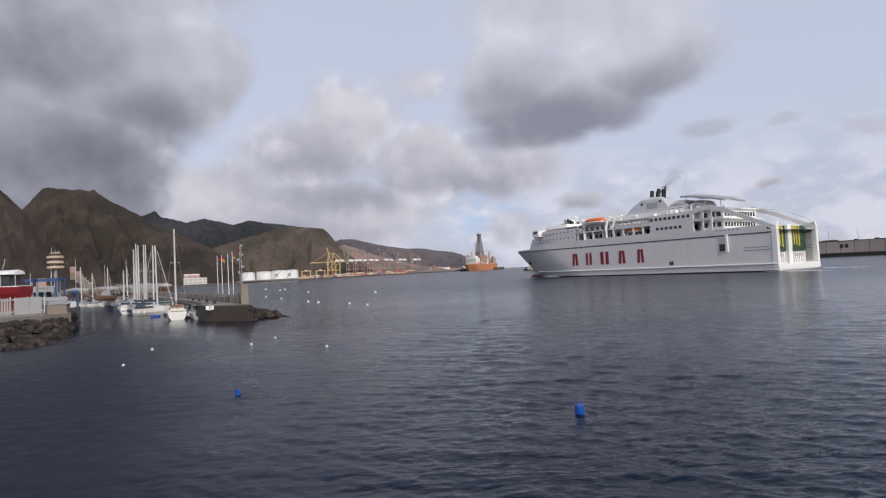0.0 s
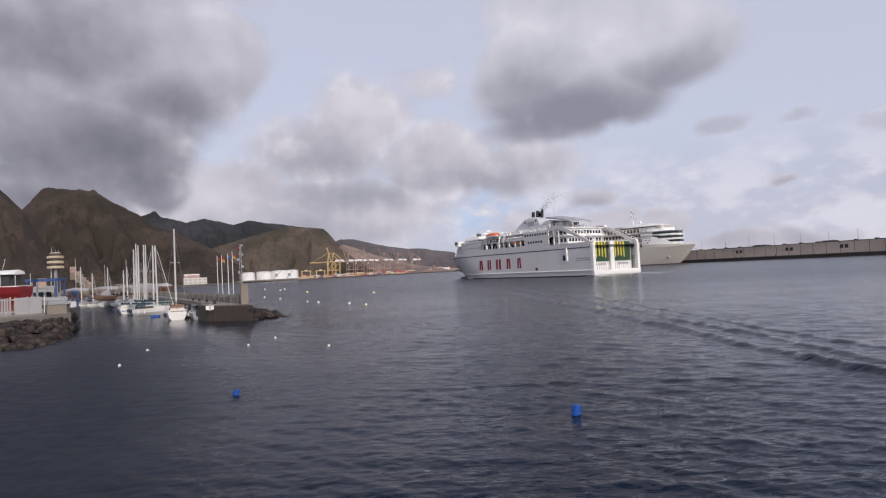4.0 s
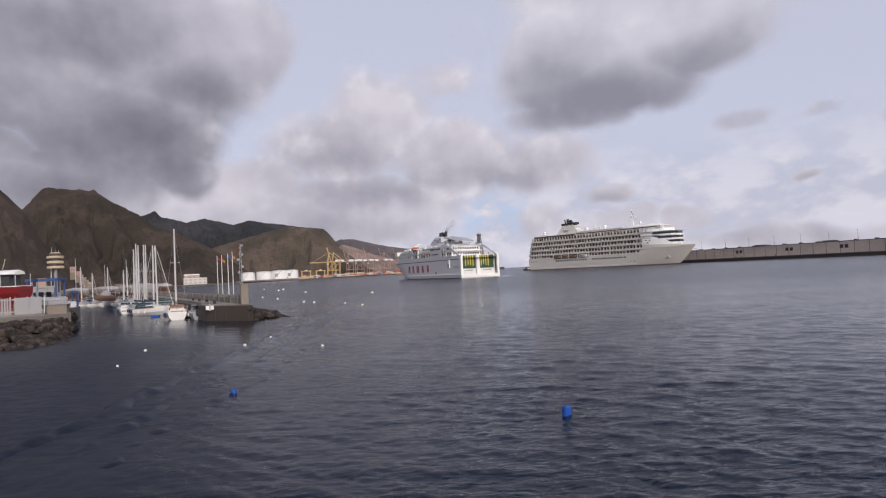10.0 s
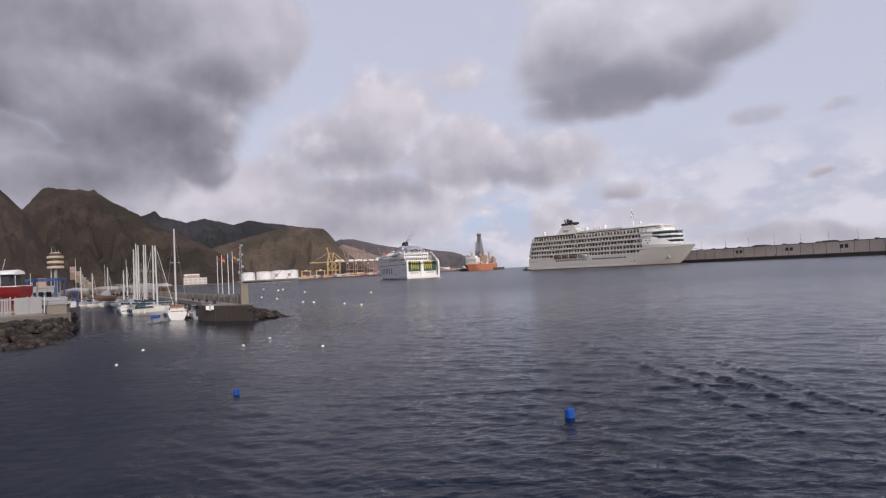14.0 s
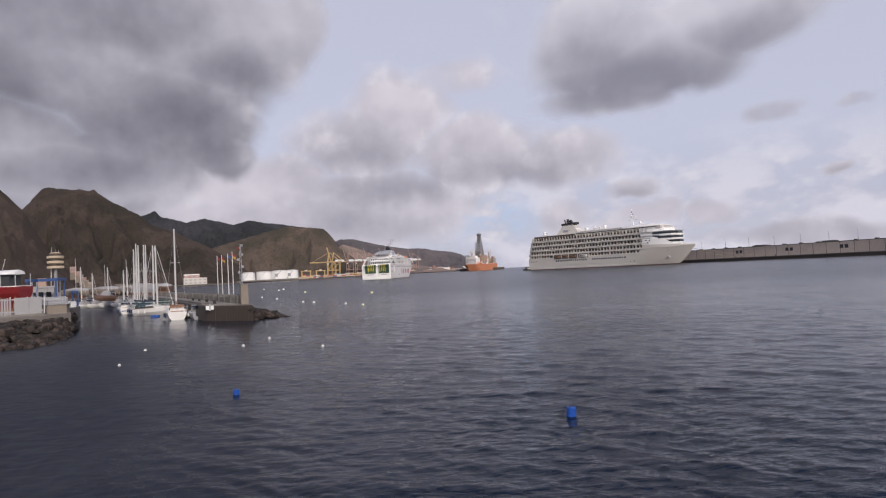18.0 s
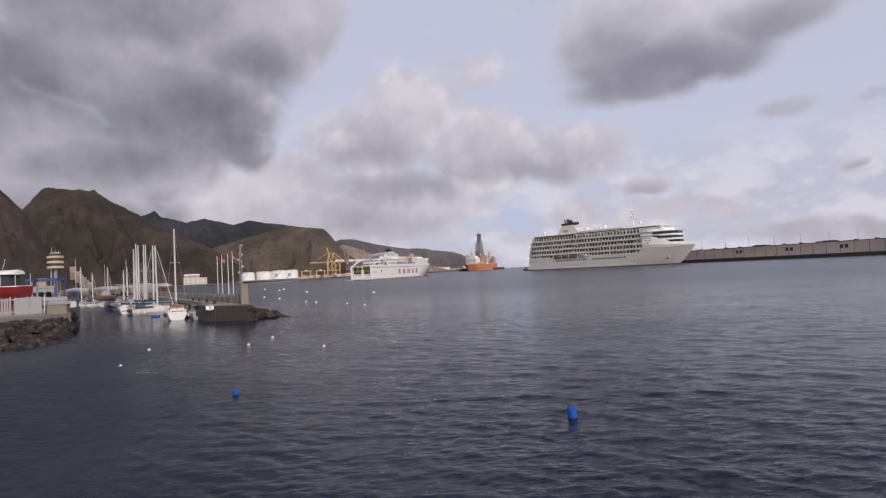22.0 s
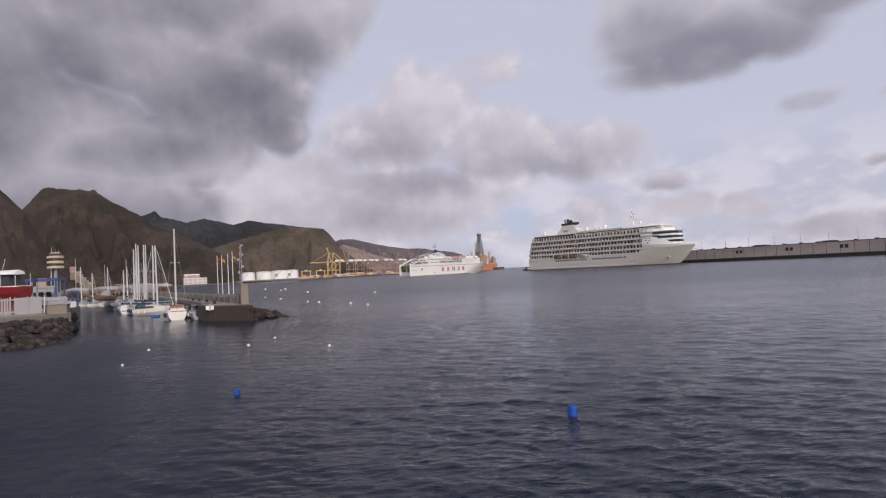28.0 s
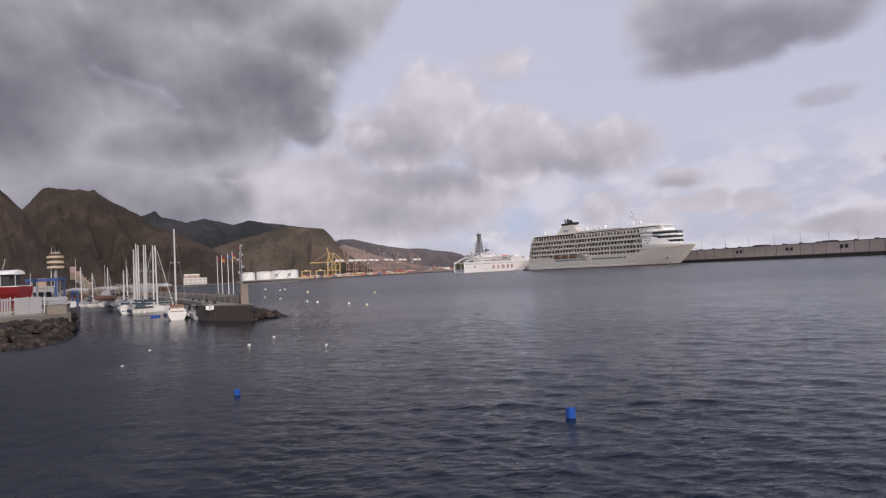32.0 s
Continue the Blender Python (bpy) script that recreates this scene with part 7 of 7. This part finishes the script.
for x, y, r, mat in ((-21.4, 37.0, 0.15, 0), (-23.8, 44.9, 0.18, 0), (-15.8, 44.8, 0.19, 0), (-15.2, 49.5, 0.19, 0), (-8.9, 41.9, 0.17, 0), (-17.4, 102.2, 0.36, 0), (-13.3, 95.4, 0.32, 1), (-19.1, 152.7, 0.55, 1),
                     (-47.3, 193.2, 0.60, 1), (-29.0, 118.1, 0.40, 0), (-25.6, 113.1, 0.40, 0), (-71.2, 242.7, 0.65, 0), (-74.8, 262.3, 0.65, 0), (-92.4, 288.5, 0.70, 0), (-52.0, 161.9, 0.40, 0), (-41.8, 142.4, 0.42, 0)):
    r *= 0.66
    b = thing("mooring_buoy", pose(x, y, r * 0.35), "yellow round mooring buoy on the water" if mat else "white round mooring buoy on the water", "buoy", "round mooring buoys")
    part("float", turned(BM(), [(max(0.02, r * math.cos(radians(a))), r * 0.95 * math.sin(radians(a))) for a in (-85, -55, -25, 0, 25, 50, 72, 88)], 14), (BUOY, GOLD)[mat], b, smooth=True)
    part("pick_up_ring", tube(BM(), (0, 0, r * 0.85), (0, 0, r * 1.3), r * 0.14, n=6), GREY, b)
    WHITE_BUOYS.append((b, x, y, r))


# ---- bow waves of the ferry, which run in towards the quay: short crests in echelon ----
def wave_train(m, ridges, reach, label):
    """Waves that run along y, each a ridge that carries its own chop and dips under the sheet at its edges.
    ridges: (distance behind the first, height, half width)."""
    train = thing("wake_wave", m, label, "wave", "wake waves")
    for behind, tall, half in ridges:
        ys = 13.0 * (reach / 13.0) ** np.linspace(0, 1, 300)
        y, v = np.meshgrid(ys, np.linspace(-1, 1, 41), indexing="ij")
        wide = 0.8 + y / 80
        x = (behind + half * v) * wide - 0.042 * y + 0.22 * np.sin(y * 0.33 + behind) + 0.12 * np.sin(y * 0.9)
        swell = np.exp(-9 * (v + 0.1) ** 2) * (0.70 + 0.30 * np.sin(y * 0.55 + behind) * np.cos(y * 0.21 + behind)) * np.clip((y - 13) / 8, 0, 1) * np.clip((reach - y) / (0.4 * reach), 0, 1)
        z = 1.2 * chop(x + 40 + behind, y, np.gradient(ys)[:, None] * 0.6 + 0.03) + tall * swell - 0.02 - 0.14 * v * v
        part("swell", sheet_of("swell", x, y, z), None, train)
    return train


WAKE_A = wave_train(pose(42, 0, -0.2), ((0.0, 0.27, 1.35), (2.1, 0.18, 1.2), (4.0, 0.14, 1.1)), 190, "dark wake waves rolling across the harbour water")
WAKE_B = wave_train(pose(90, 0, -0.5), ((0.0, 0.14, 1.0), (1.7, 0.14, 0.9), (3.4, 0.12, 0.9)), 42, "low second wake waves on the harbour water")
bm = BM()
rng = random.Random(2)
for k in range(70):
    a, r = rng.uniform(0, 6.28), 0.42 * rng.random() ** 0.6
    c = Vector((r * math.cos(a) * 0.7 + 0.35 * r * r, r * math.sin(a) * 1.1, rng.uniform(0.0, 0.22) * (1 - r / 0.45)))
    bmesh.ops.create_icosphere(bm, subdivisions=1, radius=rng.uniform(0.015, 0.045), matrix=Matrix.Translation(c))
FOAM_PATCH = tagged(part("foam", bm, FOAM, WAKE_A, "patch of white foam on the crest", at=pose(0.7, 20.2, 0.16)), kind="stuff")


# ---- what moves ----
def motions():
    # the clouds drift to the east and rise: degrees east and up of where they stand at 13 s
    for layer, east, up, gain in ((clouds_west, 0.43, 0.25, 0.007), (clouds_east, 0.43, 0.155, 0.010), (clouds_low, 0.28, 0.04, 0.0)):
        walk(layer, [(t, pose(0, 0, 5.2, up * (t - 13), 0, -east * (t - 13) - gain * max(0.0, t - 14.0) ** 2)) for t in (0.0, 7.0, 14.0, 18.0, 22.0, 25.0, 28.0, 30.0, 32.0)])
    walk(smoke, FERRY_ROWS)
    walk(water, [(0.0, pose(0, 0, 0)), (32.0, pose(-3.0, -4.0, 0))])
    walk(ferry, FERRY_ROWS)
    # the wake runs in from the east, lifts the buoys and dies away
    walk(WAKE_A, [(t, pose(x, 0, z)) for t, x, z in ((0.0, 42.0, -0.20), (2.5, 27.3, -0.05), (3.4, 22.3, 0.0), (5.6, 10.0, 0.02), (6.0, 7.6, 0.02), (6.4, 5.2, 0.02), (7.4, -2.0, 0.0), (8.4, -6.9, 0.0), (9.2, -10.5, -0.01), (10.4, -15.0, -0.04), (13.5, -33.0, -0.07), (15.5, -44.0, -0.3), (18.0, -52.0, -0.6), (32.0, -60.0, -1.2))])
    walk(WAKE_B, [(t, pose(x, 0, z)) for t, x, z in ((0.0, 90.0, -0.5), (9.0, 40.0, -0.30), (11.5, 24.0, -0.05), (13.5, 12.5, 0.0), (15.5, 8.0, -0.02), (17.5, 4.0, -0.12), (19.0, 1.0, -0.4), (21.0, -4.0, -0.6), (32.0, -30.0, -1.2))])
    walk(FOAM_PATCH, [(t, pose(x, y, z)) for t, x, y, z in ((0.0, -1.4, 34.0, -0.5), (4.8, -1.4, 30.0, -0.3), (5.3, -1.4, 26.0, 0.06), (5.6, -1.5, 23.9, 0.10), (6.0, -1.2, 20.1, 0.10), (6.4, -0.7, 18.3, 0.06), (6.9, -0.6, 17.0, -0.3), (32.0, -0.6, 16.0, -0.5))])
    walk(DRUM_A, [(t, pose(x * 1.035, y * 1.035, z + 0.07, rx, ry, 20)) for t, x, y, z, rx, ry in ((0.0, 4.31, 19.0, 0.00, 6, -4), (3.0, 4.20, 18.95, 0.0, -4, 5), (6.0, 4.05, 18.8, 0.05, 10, 8), (7.0, 3.95, 18.8, -0.03, -6, -8), (9.0, 3.88, 18.85, 0.0, 5, 3), (11.0, 3.80, 18.7, 0.02, -4, 4), (13.0, 3.84, 18.5, 0.0, 5, -6), (16.0, 3.95, 18.7, 0.02, -6, 3), (19.0, 3.97, 18.75, -0.02, 6, 5), (23.0, 3.99, 18.6, 0.02, -5, -5), (26.0, 4.05, 18.7, 0.0, 4, 6), (28.0, 4.03, 18.8, 0.02, -3, 5), (30.0, 3.98, 18.7, 0.0, 4, -4), (32.0, 3.92, 18.6, 0.01, -2, 3))])
    walk(DRUM_B, [(t, pose(x, y, z + 0.09, rx, ry, -30)) for t, x, y, z, rx, ry in ((0.0, -9.75, 25.9, -0.06, 5, 4), (4.0, -9.8, 25.8, -0.05, -5, 6), (7.0, -9.85, 25.9, -0.06, 6, -4), (8.6, -9.9, 26.1, 0.02, 10, 9), (9.2, -10.1, 26.3, -0.12, -8, -8), (11.0, -9.9, 25.9, -0.06, 4, 3), (16.0, -9.82, 25.9, -0.05, -5, 5), (22.0, -9.85, 25.9, -0.07, 5, -5), (27.0, -9.8, 25.9, -0.05, -4, 4), (32.0, -9.78, 25.9, -0.06, 3, -3))])
    for i, (b, x, y, r) in enumerate(WHITE_BUOYS):
        near = 1.0 if y < 60 else 2.2
        rows = []
        for k in range(9):
            t = k * 4.0
            rows.append((t, pose(x - near * 0.30 * (1 - math.cos(t * 0.22)) * 0.8 + 0.12 * math.sin(t + i), y + 0.15 * math.sin(1.3 * t + i), r * 0.35 + 0.04 * math.sin(2.1 * t + i), 8 * math.sin(t + i), 6 * math.cos(1.7 * t + i))))
        walk(b, rows)
    for i, f in enumerate(FLAGS):
        walk(f, [(k * 2.0, pose(0, 0, 0, 0, 0, 15 + 30 * math.sin(k * 1.9 + i) + 12 * math.sin(k * 3.1 + 2 * i))) for k in range(17)])


motions()
